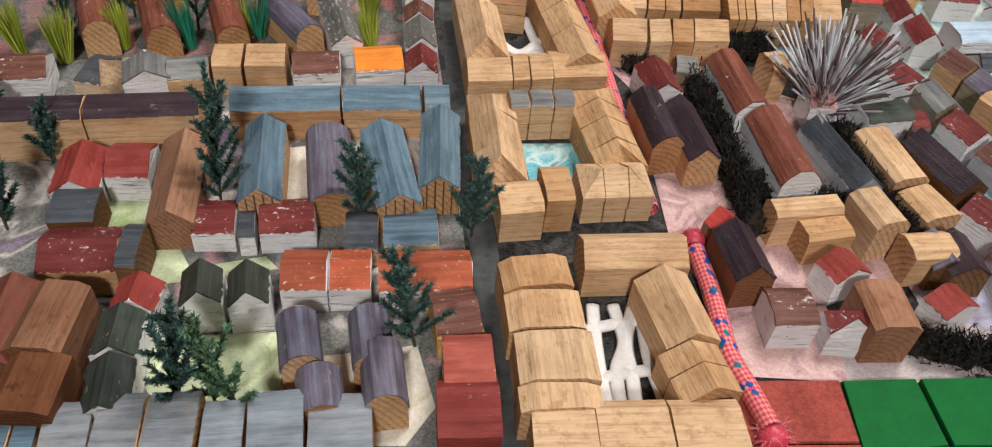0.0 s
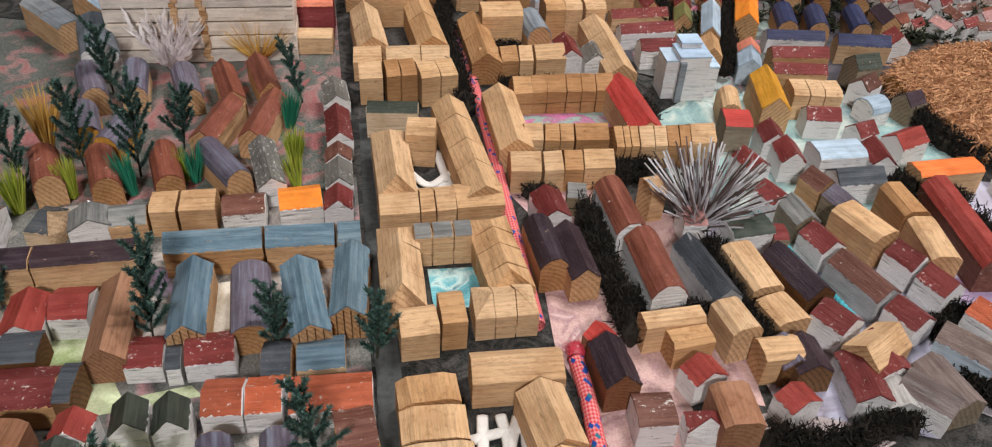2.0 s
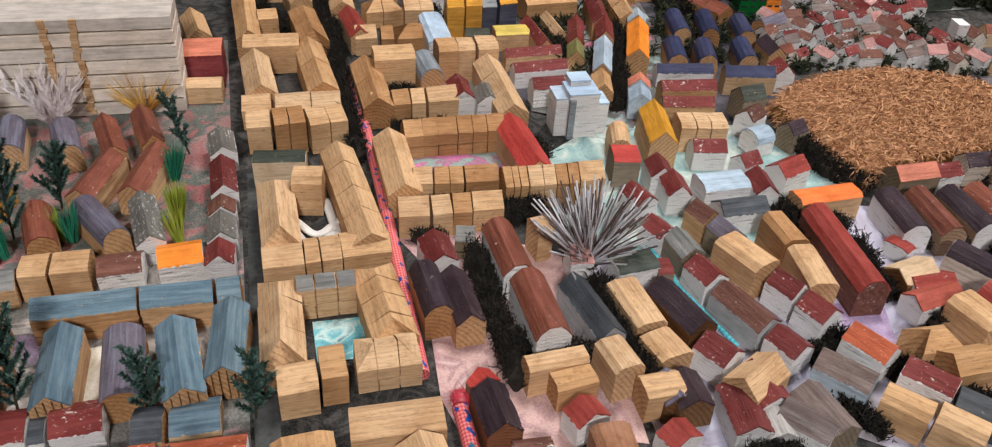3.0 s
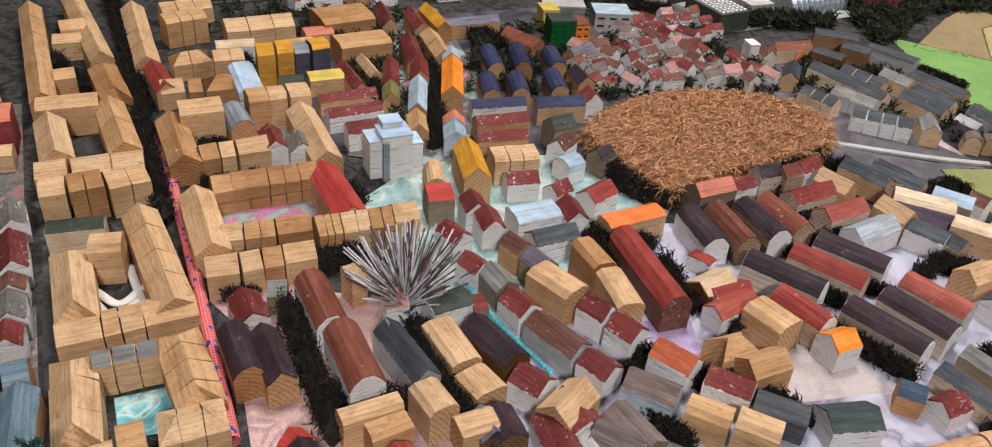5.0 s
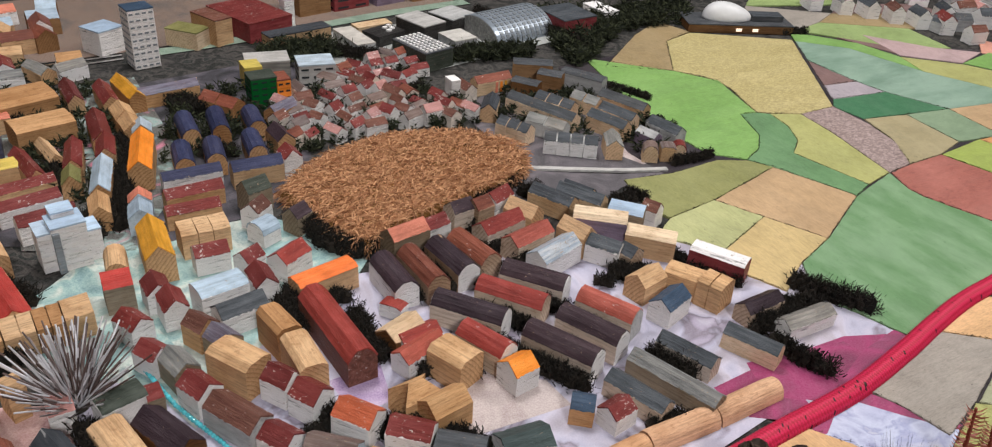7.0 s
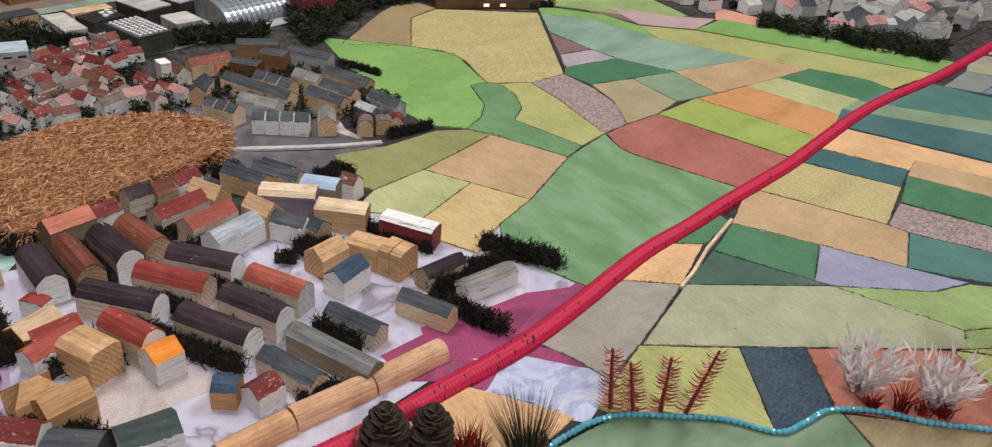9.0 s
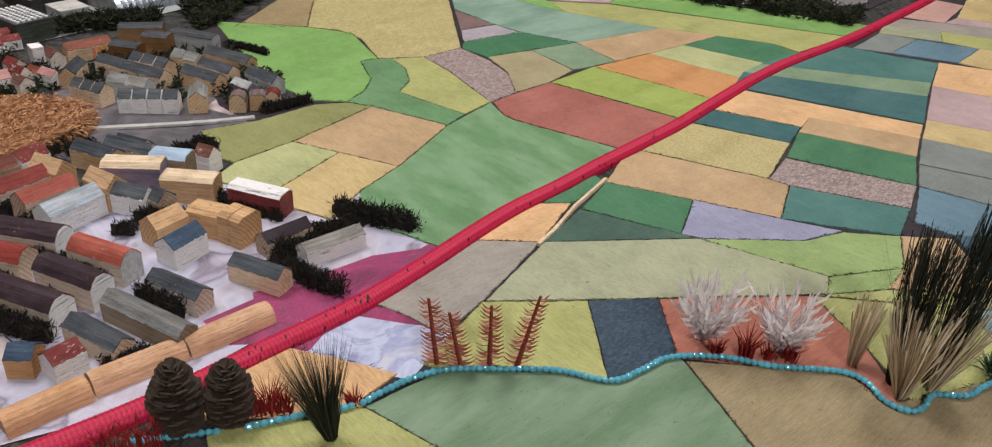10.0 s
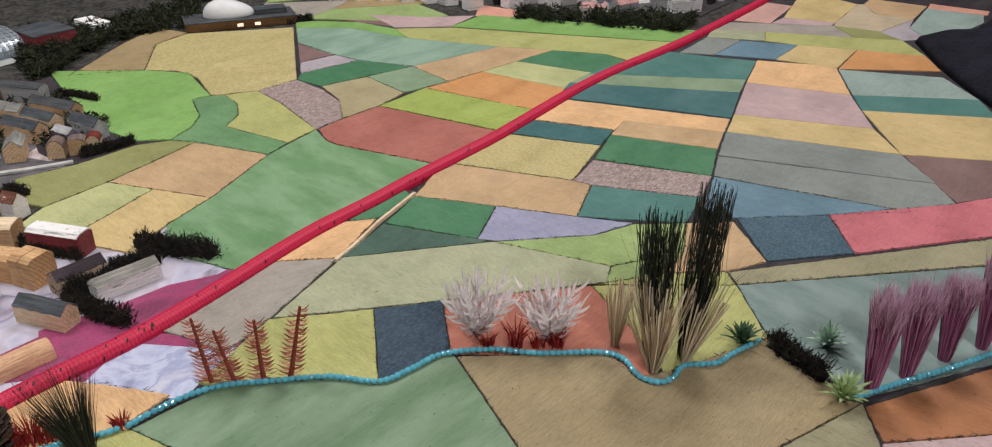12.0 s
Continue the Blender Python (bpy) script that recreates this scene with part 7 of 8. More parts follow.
def white_bush(x, y, h):
    root = thing("plastic_plant", x, y, 0.002, 0, "white translucent plastic aquarium plant", "plastic plant")
    for k in range(20):
        bl = []
        a, s = k * 2.4, 0.8 * math.sqrt(k / 20)
        d = Vector((math.cos(a) * s, math.sin(a) * s, 1)).normalized() * h * random.uniform(0.62, 0.92)
        u = d.cross(Vector((0.2, 0.9, 0.1))).normalized()
        v = d.cross(u).normalized()
        for j in range(12):
            p = d * (0.1 + 0.85 * j / 12)
            t = j * 2.1 + random.uniform(-0.4, 0.4)
            q = p + (u * math.cos(t) + v * math.sin(t)) * random.uniform(0.004, 0.007) + d.normalized() * random.uniform(0.011, 0.017)
            bl.append((p, q, 0.0029, (u * math.cos(t) + v * math.sin(t)) * 0.0016))
        bl.append((Vector(), d * 1.1, 0.0022, Vector()))
        ob = new("frond", blade_mesh("frond", bl, "white_plastic", 0.1))
        ob.parent = root


white_bush(1.069, 0.108, 0.067)
white_bush(1.105, 0.062, 0.064)
white_bush(-0.149, 0.758, 0.075)


def fern(x, y, h, lean):
    root = thing("red_fern", x, y, 0.001, -42, "upright brick-red plastic fern sprig with short side spines", "plastic plant", "red ferns")
    stalk, bl = [], []
    tip = Vector((lean * h, 0, h))
    for i in range(7):
        f = i / 6
        p = tip * f + Vector((0, 0, 0))
        r = 0.0022 * (1 - 0.5 * f)
        stalk.append([tuple(p + Vector((math.cos(t) * r, math.sin(t) * r, 0))) for t in (0, 1.57, 3.14, 4.71)])
    part("stalk", loft(stalk), "fern_red", root)
    for k in range(15):
        f = 0.05 + 0.95 * k / 15
        for s in (-1, 1):
            for dy in (-0.7, 0.3):
                p = tip * f
                bl.append((p, p + Vector((s * 0.0104 * (1.1 - 0.4 * f), dy * 0.006, 0.0046)), 0.002, Vector((0, 0, -0.0016))))
    ob = tagged(new("spine", blade_mesh("spine", bl, "fern_tip")), kind="stuff")
    ob.parent = root


for spot in (((0.888, 0.212, 0.059), -0.12), ((0.900, 0.199, 0.049), -0.2), ((0.917, 0.187, 0.055), -0.02), ((0.933, 0.175, 0.064), 0.2)):
    fern(*spot[0], spot[1])

CORAL = "small dark red dried coral-like moss"
for spot in ((1.081, 0.077, 0.029), (1.104, 0.053, 0.022), (1.066, 0.094, 0.014), (1.093, 0.064, 0.014), (0.769, 0.240, 0.027), (0.777, 0.235, 0.023), (0.819, 0.215, 0.011),
             (0.762, 0.245, 0.022), (0.671, 0.273, 0.018), (0.679, 0.266, 0.021), (0.689, 0.260, 0.025), (0.699, 0.258, 0.027)):
    tuft("coral_moss", *spot, 24 if spot[0] < 0.7 else 50, 0.55, "coral", CORAL, "dried moss", 0.0012, (0, 0), 0.006, 0.12)


def bundle(name, x, y, h, n, low, high, material, label, category, width, lean=(0.0, 0.0), wave=0.0, uneven=0.12, tip="", tip_share=0.12, point=0.8):
    """A flared bundle: strands from a narrow foot (radius low) to a wide head (radius high), with fuzzy tips of their own where named."""
    root = thing(name, x, y, 0.001, 0, label, category)
    bl, fuzz = [], []
    for k in range(n):
        a, r = random.uniform(0, 2 * math.pi), math.sqrt(random.random())
        p = Vector((math.cos(a), math.sin(a), 0)) * r * low
        k2 = h * (1 - uneven * random.random())
        q = Vector((math.cos(a) * r * high + lean[0] * h, math.sin(a) * r * high + lean[1] * h, k2))
        sag = Vector((random.gauss(0, 1), random.gauss(0, 1), 0)) * wave * h
        bl.append((p, q, width * random.uniform(0.7, 1.3), sag))
        if tip:
            for i in range(3):
                e = Vector((random.gauss(0, 0.25), random.gauss(0, 0.25), 1)).normalized() * h * tip_share * random.uniform(0.5, 1.1)
                o = q - (q - p) * tip_share * random.random()
                fuzz.append((o, o + e + (q - p) * 0.03, width * 0.8, Vector()))
    ob = tagged(new("strand", blade_mesh("strand", bl, material, point)), kind="stuff")
    ob.parent = root
    if tip:
        ob = tagged(new("tip", blade_mesh("tip", fuzz, tip, 0.4)), "frosted pale tips", kind="stuff")
        ob.parent = root
    return root


STRAW = "splayed bundle of pale cut straw"
bundle("straw_tuft", 1.138, 0.020, 0.062, 80, 0.0035, 0.014, "straw", STRAW, "dried grass", 0.0012, (0.03, -0.03), 0.01, 0.3, "", 0, 0.9)
bundle("straw_tuft", 1.130, -0.022, 0.084, 130, 0.003, 0.027, "straw", STRAW, "dried grass", 0.0013, (0.0, 0.0), 0.01, 0.4, "", 0, 0.9)
bundle("straw_tuft", 1.158, -0.032, 0.075, 70, 0.003, 0.018, "straw", STRAW, "dried grass", 0.0012, (0.13, -0.12), 0.01, 0.4, "", 0, 0.9)
BLACK = "tall wavy bundle of black brush bristles"
for spot, lean, high in (((1.144, -0.011, 0.133), (-0.02, 0.02), 0.0185), ((1.166, -0.028, 0.151), (0.04, -0.03), 0.0145)):
    bundle("bristle_tuft", *spot, 280, 0.006, high, "black_bristle", BLACK, "bristles", 0.0006, lean, 0.03, 0.2)
    tuft("loose_bristle", spot[0], spot[1], spot[2] * 0.95, 14, 0.6, "black_bristle", "loose black brush bristles round the bundle", "bristles", 0.0005, lean, 0.005, 0.08)
tuft("bristle_tuft", 0.788, 0.195, 0.077, 420, 0.36, "black_bristle", "splayed tuft of black brush bristles", "bristles", 0.0005, (-0.15, 0.05), 0.004, 0.02)
for k, spot in enumerate(((1.224, -0.154, 0.078), (1.260, -0.167, 0.075), (1.304, -0.181, 0.068), (1.342, -0.198, 0.078), (1.375, -0.217, 0.073))):
    bundle("bristle_tuft", *spot, 300, 0.0045, 0.0135, "magenta_bristle", "flared magenta bristle tuft with frosted pale tips", "bristles", 0.0005, (0.1, 0.04), 0.012, 0.2, "frosted_tip", 0.18)


def rosette(x, y, h, n, material, label):
    root = thing("leafy_plant", x, y, 0.001, 0, label, "plastic plant")
    for k in range(n):
        a, e = k * 2.4, 0.4 + 1.0 * (k / n) ** 0.9
        d = Vector((math.cos(a) * math.cos(e), math.sin(a) * math.cos(e), math.sin(e))) * h * 0.74 * random.uniform(0.65, 1.0)
        side = Vector((-math.sin(a), math.cos(a), 0))
        up = side.cross(d).normalized() * -1
        rings = []
        for f, w, z in ((0.0, 0.3, 0), (0.3, 1.0, 0.05), (0.65, 0.75, 0.07), (1.0, 0.06, 0.0)):
            p = d * f + Vector((0, 0, 0.002 + z * h))
            rings.append([tuple(p + side * w * 0.0021), tuple(p + up * 0.0005), tuple(p - side * w * 0.0021), tuple(p - up * 0.0004)])
        part("leaf", loft(rings), material, root)


rosette(1.210, -0.054, 0.029, 34, "leaf_dark", "small dark green plastic plant with pointed leaves")
rosette(1.197, -0.144, 0.036, 40, "leaf_pale", "pale green plastic plant with pointed leaves")
rosette(1.255, -0.105, 0.031, 34, "leaf_mint", "pale mint plastic plant with pointed leaves")
hedge(0.019, (1.227, -0.073), (1.218, -0.097), (1.212, -0.123))


def cone(x, y, h, w):
    root = thing("fir_cone", x, y, 0.0, 0, "upright dark brown open conifer cone standing on its base", "cone", "cones")
    bm = bmesh.new()
    bmesh.ops.create_cone(bm, segments=12, radius1=w * 0.28, radius2=w * 0.1, depth=h * 0.9, cap_ends=True, matrix=Matrix.Translation((0, 0, h * 0.45)))
    part("core", bm, "cone_scale", root)
    bm = bmesh.new()
    sh = [(-0.5, 0.3, 0), (0.5, 0.3, 0), (0.55, 0.8, 0.1), (0.3, 1.05, 0.22), (-0.3, 1.05, 0.22), (-0.55, 0.8, 0.1)]
    low = [bm.verts.new((a * w * 0.26, b * w * 0.34, c * w * 0.3)) for a, b, c in sh]
    up = [bm.verts.new((a * w * 0.24, b * w * 0.33, c * w * 0.3 + w * 0.045)) for a, b, c in sh]
    for i in range(6):
        bm.faces.new((low[i], low[(i + 1) % 6], up[(i + 1) % 6], up[i]))
    bm.faces.new(up)
    bm.faces.new(list(reversed(low)))
    me = link_mesh("scale", bm, "cone_scale_plate")
    n = 84
    for k in range(n):
        f = k / n
        r = math.sin(math.pi * (0.22 + 0.74 * f)) ** 0.8
        ob = new("scale", me)
        ob.parent = root
        z = h * (0.02 + 0.93 * f)
        tilt = -8 + 50 * f
        a = k * 137.5 + random.uniform(-8, 8)
        ob.matrix_basis = pose(0, 0, z, 0, 0, a) @ pose(0, 0, 0, tilt + random.uniform(-10, 12), 0, 0) @ Matrix.Diagonal((0.6 + 0.75 * r, 0.35 + 1.15 * r * random.uniform(0.88, 1.1), 0.8, 1))


cone(0.717, 0.264, 0.052, 0.035)
cone(0.746, 0.250, 0.047, 0.032)


# ---- half-round logs beside the rope ----
def log(a, b, r):
    a, b = Vector((*a, 0)), Vector((*b, 0))
    d = b - a
    root = thing("half_round_log", (a.x + b.x) / 2, (a.y + b.y) / 2, 0, math.degrees(math.atan2(d.y, d.x)), "pale half-round wooden moulding laid beside the rope", "wood moulding", "mouldings")
    n = 12
    rings = []
    for i in range(n + 1):
        px = -d.length / 2 + d.length * i / n
        k = 1 if 0 < i < n else 0.95
        rings.append([(px + (0.0006 if i == 0 else 0), -r, 0), (px, r, 0)] + [(px, math.cos(radians(t)) * r * k, math.sin(radians(t)) * r * 1.15 * k + 0.002) for t in range(0, 181, 18)])
    part("moulding", loft(rings), "pinkpine", root, "", False)


log(*[(0.628, 0.330), (0.683, 0.334)], 0.011)
log(*[(0.685, 0.335), (0.751, 0.335)], 0.011)
log(*[(0.752, 0.335), (0.821, 0.338)], 0.011)


# ---- white lacing in the courts ----
def lace(*points):
    line = catmull(points, 0.003)
    rings = []
    for i, p in enumerate(line):
        d = (line[min(i + 1, len(line) - 1)] - line[max(i - 1, 0)]).normalized()
        s = Vector((-d.y, d.x, 0))
        rings.append([tuple(p + s * math.cos(t) * 0.0038 + Vector((0, 0, 0.002 + 0.0016 * math.sin(t)))) for t in [k * math.pi / 4 for k in range(8)]])
    ob = mesh_thing("flat_lace", loft(rings), "lacing", "flat white cotton lace laid in a court", "lace", "laces", smooth=True)
    return ob


lace((0.150, 0.361), (0.151, 0.336), (0.153, 0.313), (0.157, 0.287))
lace((0.161, 0.362), (0.166, 0.338), (0.161, 0.318), (0.163, 0.288))
lace((0.172, 0.362), (0.167, 0.338), (0.169, 0.315), (0.170, 0.288))
lace((0.176, 0.364), (0.178, 0.331), (0.183, 0.308), (0.187, 0.290))
lace((0.142, 0.342), (0.158, 0.348), (0.178, 0.354))
lace((0.147, 0.312), (0.169, 0.319), (0.189, 0.324))
lace((0.085, 0.597), (0.100, 0.579), (0.119, 0.599))
lace((0.083, 0.613), (0.103, 0.594), (0.120, 0.615))
lace((0.106, 0.642), (0.113, 0.616), (0.125, 0.575))


# ---- larger blocks and the far edge of the board ----
def grooved_block(x, y, yaw, sx, sy, sz, rows, material, label):
    """A block whose faces are ploughed with level grooves."""
    root = thing("grooved_block", x, y, 0, yaw, label, "model building")
    for k in range(rows):
        bm = bmesh.new()
        g = sz / rows
        box(bm, random.gauss(0, 0.0004), random.gauss(0, 0.0004), k * g, sx, sy, g * 0.88)
        bmesh.ops.bevel(bm, geom=bm.edges[:], offset=0.0006, segments=1, affect="EDGES")
        part("storey", bm, material, root)
    # set-back core in a darker tone than the storeys, visible in the grooves
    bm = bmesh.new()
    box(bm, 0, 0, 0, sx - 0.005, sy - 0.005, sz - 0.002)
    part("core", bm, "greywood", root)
    return root


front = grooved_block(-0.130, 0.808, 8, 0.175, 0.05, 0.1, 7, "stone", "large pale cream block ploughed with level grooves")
for dx in (-0.022, 0.003):
    for k in range(24):
        bm = bmesh.new()
        box(bm, dx + random.gauss(0, 0.0008), -0.0262, 0.003 + k * 0.004, 0.006, 0.003, 0.0036)
        part("wood_chip", bm, "pine", front, "rough chopped pine")

tower = thing("stepped_tower", 0.341, 0.764, 0, 8, "stepped white tower with pale blue tops and grooved faces", "model building")
for dx, dy, sx, sy, sz in ((0, 0, 0.03, 0.028, 0.046), (-0.02, 0.004, 0.013, 0.026, 0.04), (0.02, 0.004, 0.015, 0.024, 0.032), (0.0, 0.012, 0.02, 0.018, 0.052)):
    n = int(sz / 0.0055)
    for k in range(n):
        bm = bmesh.new()
        box(bm, dx, dy, k * sz / n, sx * random.uniform(0.98, 1), sy, sz / n * 0.9)
        part("storey", bm, "white", tower)
    bm = bmesh.new()
    box(bm, dx, dy, 0, sx - 0.002, sy - 0.002, sz - 0.001)
    part("shaft", bm, "white", tower)
    bm = bmesh.new()
    box(bm, dx, dy, sz - 0.0004, sx + 0.0006, sy + 0.0006, 0.0016)
    part("top", bm, "skyblue", tower, "pale blue painted top")
bm = bmesh.new()
box(bm, -0.012, -0.015, 0, 0.006, 0.004, 0.042)
part("fin", bm, "slateblue", tower, "blue-grey fin")


def office(x, y, yaw, sx, sy, sz, wall, roof, cols, floors, label):
    """A block with real window openings set in as dark panes."""
    root = thing("office_block", x, y, 0, yaw, label, "model building")
    bm = bmesh.new()
    box(bm, 0, 0, 0, sx, sy, sz)
    bmesh.ops.bevel(bm, geom=bm.edges[:], offset=0.0006, segments=1, affect="EDGES")
    part("body", bm, wall, root)
    bm = bmesh.new()
    box(bm, 0, 0, sz - 0.0003, sx * 1.01, sy * 1.01, 0.0018)
    part("roof", bm, roof, root)
    if cols:
        sheets = []
        for wx, wy in ((sx / cols * 0.6, 0.0012), (0.0012, sy / cols * 0.6)):
            bm = bmesh.new()
            box(bm, 0, 0, 0, wx, wy, sz / floors * 0.25)
            sheets.append(link_mesh("window", bm, "window_pale" if floors > 8 else "window_dark"))
        for i in range(cols):
            for j in range(floors):
                for me, px, py in ((sheets[0], (i + 0.5) / cols * sx - sx / 2, -sy / 2), (sheets[1], -sx / 2, (i + 0.5) / cols * sy - sy / 2)):
                    ob = new("window", me)
                    ob.parent = root
                    ob.matrix_basis = Matrix.Translation((px, py, (j + 0.35) / floors * sz))
    return root


office(0.492, 1.243, 10, 0.036, 0.032, 0.084, "white", "deepblue", 4, 9, "tall pale grey tower block with rows of small windows")
office(0.797, 1.215, 6, 0.031, 0.082, 0.016, "lightgrey", "palegrey", 0, 0, "low grey hall with a long pale roof")
lights = office(0.849, 1.221, 19, 0.054, 0.041, 0.016, "charcoal", "charcoal", 0, 0, "low black hall with small white skylights")
for k, (px, py) in enumerate(((0.008, 0.006), (0.016, -0.002), (0.004, -0.008), (0.02, 0.01))):
    bm = bmesh.new()
    box(bm, px, py, 0.0174, 0.007, 0.006, 0.0025)
    part("skylight", bm, "white", lights, "white skylight")
office(0.847, 1.265, 8, 0.062, 0.024, 0.014, "cream", "cream", 0, 0, "low cream wooden hall block")
office(0.914, 1.222, 17, 0.047, 0.068, 0.028, "charcoal", "lightgrey", 0, 0, "black hall with a pale grey roof")
office(0.979, 1.239, 20, 0.056, 0.055, 0.026, "charcoal", "lightgrey", 0, 0, "black hall with a wide pale grey roof")
office(0.940, 1.143, 8, 0.042, 0.046, 0.024, "lightgrey", "palegrey", 0, 0, "pale grey mottled hall block")
dots = office(0.868, 1.118, 14, 0.053, 0.080, 0.028, "green", "slate", 0, 0, "green-grey hall with a dotted white roof grid")
for i in range(6):
    for j in range(10):
        bm = bmesh.new()
        box(bm, (i - 2.5) * 0.008, (j - 4.5) * 0.0076, 0.0292, 0.0042, 0.004, 0.0022)
        part("rooflight", bm, "white", dots, "white roof dot")
office(1.162, 1.171, 5, 0.069, 0.077, 0.03, "maroonwall", "slate", 0, 0, "dark red hall with a slate roof")
office(1.255, 1.201, 6, 0.032, 0.061, 0.02, "white", "white", 0, 0, "small white painted hall block")
office(0.721, 1.260, 11, 0.105, 0.028, 0.02, "cream", "slate", 0, 0, "long low cream hall with a slate roof")
big_red = office(0.671, 1.342, 19, 0.079, 0.116, 0.03, "maroonwall", "maroon", 0, 0, "large dark red wooden block")
office(0.567, 1.303, 43, 0.035, 0.055, 0.026, "cream", "olive", 0, 0, "cream block with an olive roof")
office(0.605, 1.310, 23, 0.030, 0.061, 0.04, "pine", "brown", 0, 0, "pine block with a brown roof")
office(0.786, 1.400, 12, 0.06, 0.05, 0.05, "brownwall", "rust", 0, 0, "brown wooden block row")
office(0.855, 1.410, 12, 0.07, 0.05, 0.05, "maroonwall", "maroon", 2, 4, "dark red stacked wooden block")
office(0.930, 1.415, 12, 0.06, 0.05, 0.045, "violetwall", "lightgrey", 0, 0, "grey-violet wooden block row")
office(1.030, 1.425, 12, 0.12, 0.05, 0.045, "brownwall", "bare_top", 3, 3, "brown wooden block row with a pale top")
office(0.451, 1.318, 30, 0.042, 0.042, 0.036, "white", "skyblue", 0, 0, "small white block with a pale blue top")
office(0.730, 1.335, 12, 0.018, 0.018, 0.05, "white", "white", 0, 0, "small white painted wooden cube")
office(0.604, 1.047, 0, 0.034, 0.03, 0.042, "tile_green", "green", 3, 5, "green striped block of flats")
office(0.629, 1.044, 0, 0.018, 0.03, 0.038, "orange", "rust", 2, 4, "orange striped block of flats")
office(0.610, 1.118, 0, 0.024, 0.03, 0.03, "yellow", "yellow", 0, 0, "small yellow painted wooden block")
office(0.694, 1.098, -10, 0.05, 0.04, 0.032, "lightgrey", "sky", 3, 3, "white block with a pale blue roof")
office(0.640, 1.146, -10, 0.06, 0.04, 0.026, "grey", "lightgrey", 0, 0, "grey mottled wooden block house")
office(0.848, 0.978, 0, 0.014, 0.02, 0.028, "white", "white", 0, 0, "small white painted wooden block")

vault = thing("barrel_hall", 1.057, 1.197, 0, 12, "grey barrel-vaulted hall with rows of roof windows", "model building")
rings = []
for px in (-0.062, 0.062):
    rings.append([(px, math.cos(radians(t)) * 0.055, math.sin(radians(t)) * 0.036) for t in range(0, 181, 10)])
part("vault", loft(rings), "metal_roof", vault, "", False)
bm = bmesh.new()
box(bm, 0, 0, 0, 0.0058, 0.0055, 0.0012)
pane = link_mesh("roof_window", bm, "window_pale")
for i in range(11):
    for t in range(78, 169, 10):
        ob = new("roof_window", pane)
        ob.parent = vault
        slope = math.degrees(math.atan2(-math.cos(radians(t)) * 0.036, math.sin(radians(t)) * 0.055))
        ob.matrix_basis = pose(-0.05 + 0.0108 * i, math.cos(radians(t)) * 0.0548, math.sin(radians(t)) * 0.0358, slope, 0, 0)
bm = loft([[(-0.0628, y * 0.97, z * 0.97) for _, y, z in rings[0]], [(-0.0618, y * 0.97, z * 0.97) for _, y, z in rings[0]]])
part("gable", bm, "grey", vault, "dull grey arched gable")

plinth = office(1.463, 1.078, -24, 0.19, 0.066, 0.014, "dark", "slate", 0, 0, "dark wooden plinth block with a slate top")
for px in (-0.004, 0.026):
    bm = bmesh.new()
    box(bm, px, -0.0334, 0.004, 0.01, 0.001, 0.005)
    part("lit_window", bm, "lamp_glow", plinth, "small glowing window")
office(1.513, 1.058, -24, 0.056, 0.03, 0.024, "slate", "slate", 0, 0, "small slate block beside the dome")
bm = bmesh.new()
bmesh.ops.create_uvsphere(bm, u_segments=32, v_segments=16, radius=1.0)
for v in bm.verts:
    v.co = Vector((v.co.x * 0.045, v.co.y * 0.026, max(v.co.z, -0.1) * 0.026 * (1 - 0.3 * v.co.x)))
dome = mesh_thing("dome", bm, "dome_white", "smooth white shell-shaped dome on a dark plinth", "dome", smooth=True, at=(1.449, 1.088, 0.018))
dome.rotation_euler.z = radians(-24)

# silver rails and the green road across the far side, and the ground behind them
sheet("paper_brown", "dull brown card behind the far road", (0.20, 1.285), (0.47, 1.300), (0.77, 1.335), (1.05, 1.372), (1.12, 1.60), (0.15, 1.60))
sheet("paper_hall", "grey painted card under the halls", (0.745, 1.285), (0.735, 1.150), (0.830, 1.070), (1.010, 1.105), (1.135, 1.130), (1.020, 1.290))
sheet("paper_lanes", "pink and teal printed paper lanes", (0.300, 1.190), (0.470, 1.200), (0.480, 0.905), (0.395, 0.760), (0.300, 0.800))


def strip(material, label, width, *points):
    line = catmull(points, 0.012)
    left, right = [], []
    for i, p in enumerate(line):
        d = (line[min(i + 1, len(line) - 1)] - line[max(i - 1, 0)]).normalized()
        n = Vector((-d.y, d.x, 0)) * width / 2
        left.append((p + n).to_2d())
        right.append((p - n).to_2d())
    sheet(material, label, *left, *reversed(right))


strip("paper_green", "dull green painted road", 0.026, (0.500, 1.284), (0.610, 1.293), (0.768, 1.320), (0.917, 1.346), (1.080, 1.362))
for side in (-0.008, 0.008):
    strip("sequin", "thin strip of silver foil laid as a rail", 0.005, (0.100, 1.240 + side), (0.218, 1.256 + side), (0.288, 1.265 + side), (0.355, 1.275 + side), (0.480, 1.283 + side))


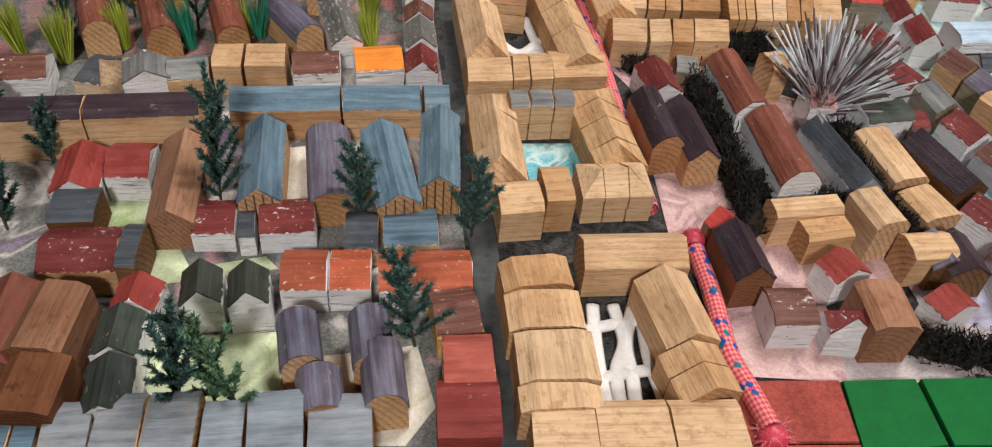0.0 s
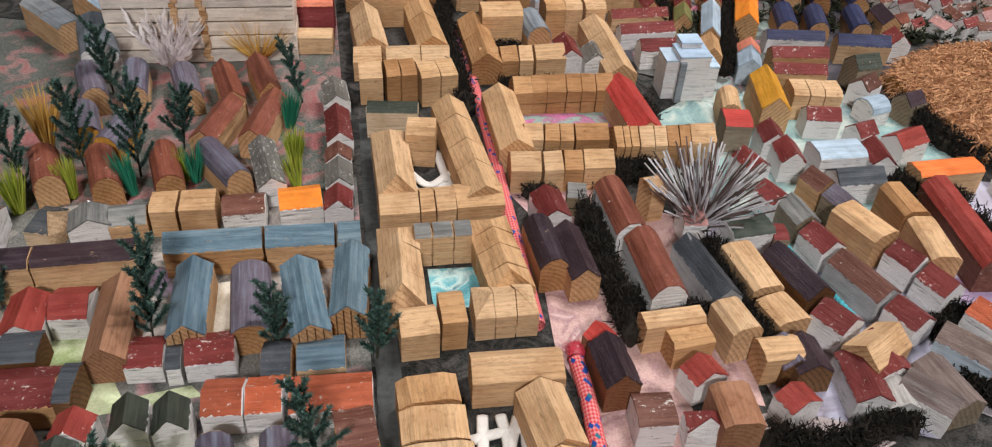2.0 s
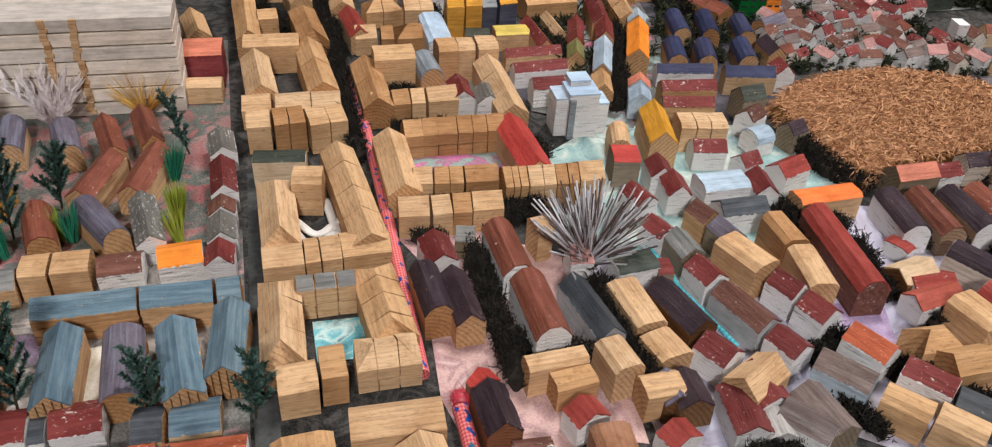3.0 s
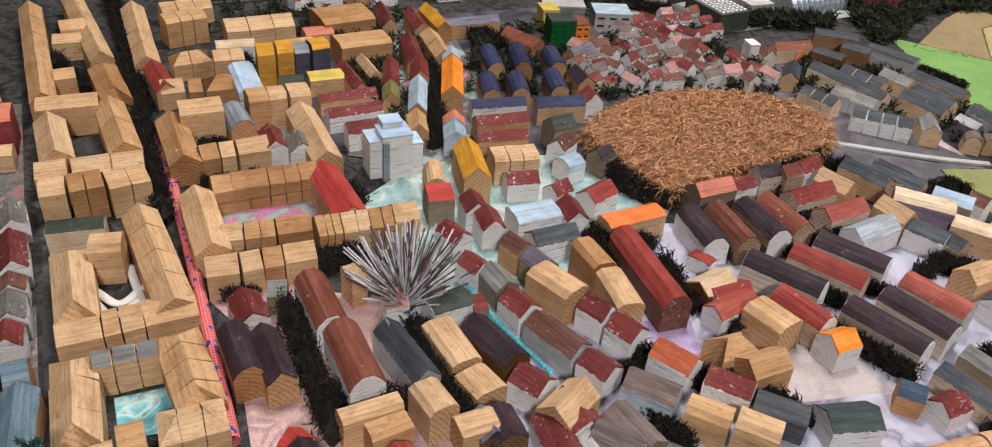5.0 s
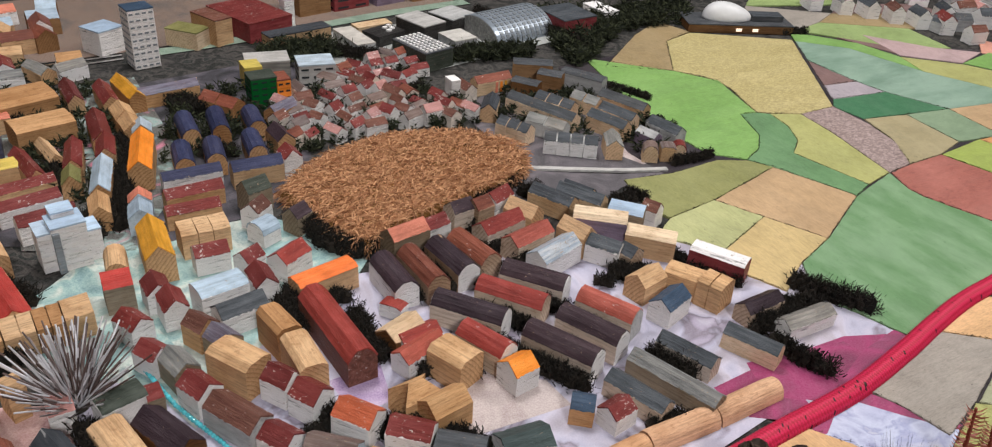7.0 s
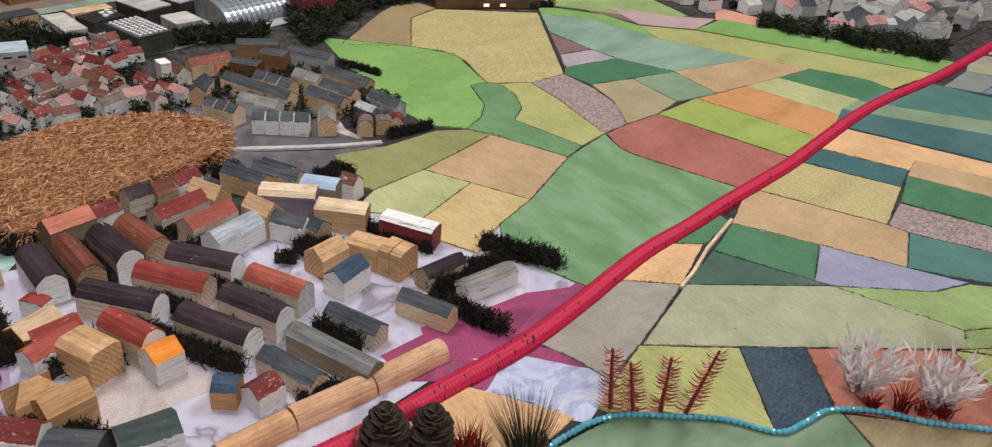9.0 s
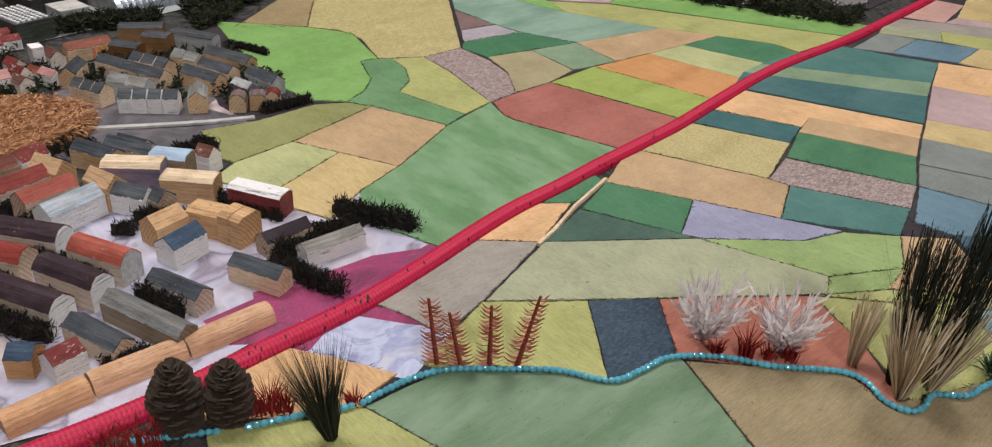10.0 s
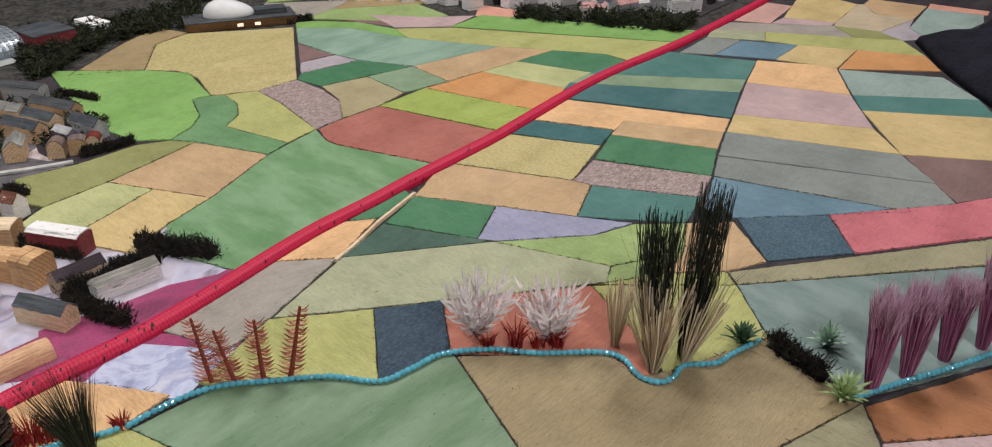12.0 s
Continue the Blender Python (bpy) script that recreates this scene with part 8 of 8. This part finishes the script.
# ---- dark woods of moss ----
def moss_wood(corners, n, size, seed, label):
    rnd = random.Random(seed)
    xs, ys = [c[0] for c in corners], [c[1] for c in corners]
    bl, k = [], len(corners)
    base = Vector((sum(xs) / k, sum(ys) / k, 0))
    made = 0
    while made < n:
        px, py = rnd.uniform(min(xs), max(xs)), rnd.uniform(min(ys), max(ys))
        inside = False
        for i in range(k):
            (ax, ay), (bx, by) = corners[i], corners[(i + 1) % k]
            if (ay > py) != (by > py) and px < (bx - ax) * (py - ay) / (by - ay) + ax:
                inside = not inside
        if not inside:
            continue
        made += 1
        hh = size * rnd.uniform(0.5, 1.2)
        for j in range(26):
            r = Vector((px + rnd.gauss(0, size * 0.2), py + rnd.gauss(0, size * 0.2), rnd.uniform(0, hh))) - base
            bl.append((r, r + Vector((rnd.gauss(0, 1), rnd.gauss(0, 1), rnd.uniform(0, 1.2))).normalized() * size * 0.5, 0.0022, Vector()))
    ob = new("woodland", blade_mesh("woodland", bl, "moss_green"))
    ob.location = base
    tagged(ob, label, "woodland", kind="stuff")


moss_wood([(1.097, 1.115), (1.250, 1.204), (1.483, 1.259), (1.409, 1.129), (1.243, 1.122), (1.110, 1.026), (1.077, 1.013)], 330, 0.02, 21, "dark green moss wood along the edge of the fields")
moss_wood([(1.879, 0.772), (1.976, 0.603), (2.076, 0.510), (1.975, 0.484), (1.907, 0.600), (1.833, 0.747)], 160, 0.022, 22, "row of dark moss trees before the far town")
moss_wood([(0.648, 1.236), (0.760, 1.235), (0.778, 1.173), (0.691, 1.157), (0.642, 1.184)], 110, 0.02, 23, "dark moss trees behind the flats")
moss_wood([(0.850, 1.099), (0.931, 1.090), (1.035, 1.074), (1.054, 1.103), (0.934, 1.116), (0.861, 1.123)], 120, 0.02, 24, "dark moss trees beside the halls")
moss_wood([(1.448, 1.394), (1.645, 1.351), (1.523, 1.250), (1.483, 1.259)], 100, 0.024, 25, "dark moss trees at the far edge")
moss_wood([(1.157, 1.263), (1.276, 1.253), (1.360, 1.176), (1.221, 1.120), (1.090, 1.014), (1.087, 1.047)], 120, 0.02, 26, "dark moss trees by the fields")

moss_wood([(0.657, 1.058), (0.779, 1.151), (0.868, 1.115), (0.816, 0.987), (0.874, 0.970), (0.838, 0.883), (0.724, 0.911), (0.642, 0.900), (0.597, 0.888), (0.599, 0.990)], 300, 0.014, 31, "dark moss between the village houses")
moss_wood([(0.883, 0.945), (0.980, 0.986), (1.054, 0.964), (1.075, 0.842), (1.073, 0.761), (1.020, 0.723), (0.953, 0.763), (0.899, 0.856), (0.850, 0.871)], 170, 0.014, 32, "dark moss between the estate houses")
moss_wood([(0.495, 1.108), (0.644, 1.120), (0.580, 0.905), (0.452, 0.919)], 130, 0.015, 33, "dark moss between the navy houses")
moss_wood([(0.122, 1.305), (0.407, 1.275), (0.385, 1.117), (0.131, 1.117)], 110, 0.014, 34, "dark moss between the wooden blocks")
moss_wood([(0.309, 1.101), (0.430, 1.183), (0.425, 0.974), (0.367, 0.851), (0.322, 0.933)], 120, 0.015, 35, "dark moss between the red rows")

# black wool heap at the east edge
rnd = random.Random(4)
outline = catmull([(2.213, 0.166), (2.314, 0.110), (2.453, 0.102), (2.649, 0.014), (2.109, -0.149), (1.816, -0.164), (1.952, -0.034), (2.069, 0.067), (2.213, 0.166)], 0.02)
c = sum(outline, Vector()) / len(outline)
rings = []
for f, z in ((1.0, 0.0), (0.97, 0.014), (0.8, 0.028), (0.5, 0.034), (0.2, 0.036)):
    rings.append([tuple(c + (p - c) * f + Vector((0, 0, (z + 0.006 * noise.noise((p * 30 + Vector((f * 9, 0, 0))))) if z else -0.0005))) for p in outline])
mesh_thing("wool_mound", loft(rings), "wool_black", "heap of blue-black felted wool at the edge of the fields", "wool", smooth=True)


hedge(0.014, (1.523, 1.019), (1.561, 1.002))

# ---- the white kerb along the estate's curved street ----
line = catmull([(0.781, 0.815), (0.779, 0.799), (0.791, 0.783), (0.823, 0.764), (0.864, 0.743), (0.905, 0.723), (0.947, 0.704), (0.996, 0.687)], 0.004)
rings = []
for i, p in enumerate(line):
    d = (line[min(i + 1, len(line) - 1)] - line[max(i - 1, 0)]).normalized()
    q = Vector((-d.y, d.x, 0)) * 0.004
    rings.append([tuple(p - q), tuple(p + q), tuple(p + q * 0.9 + Vector((0, 0, 0.0026))), tuple(p - q * 0.9 + Vector((0, 0, 0.0026)))])
mesh_thing("kerb", loft(rings), "lightgrey", "pale card kerb along a curved grey street", "kerb", kind="structure")
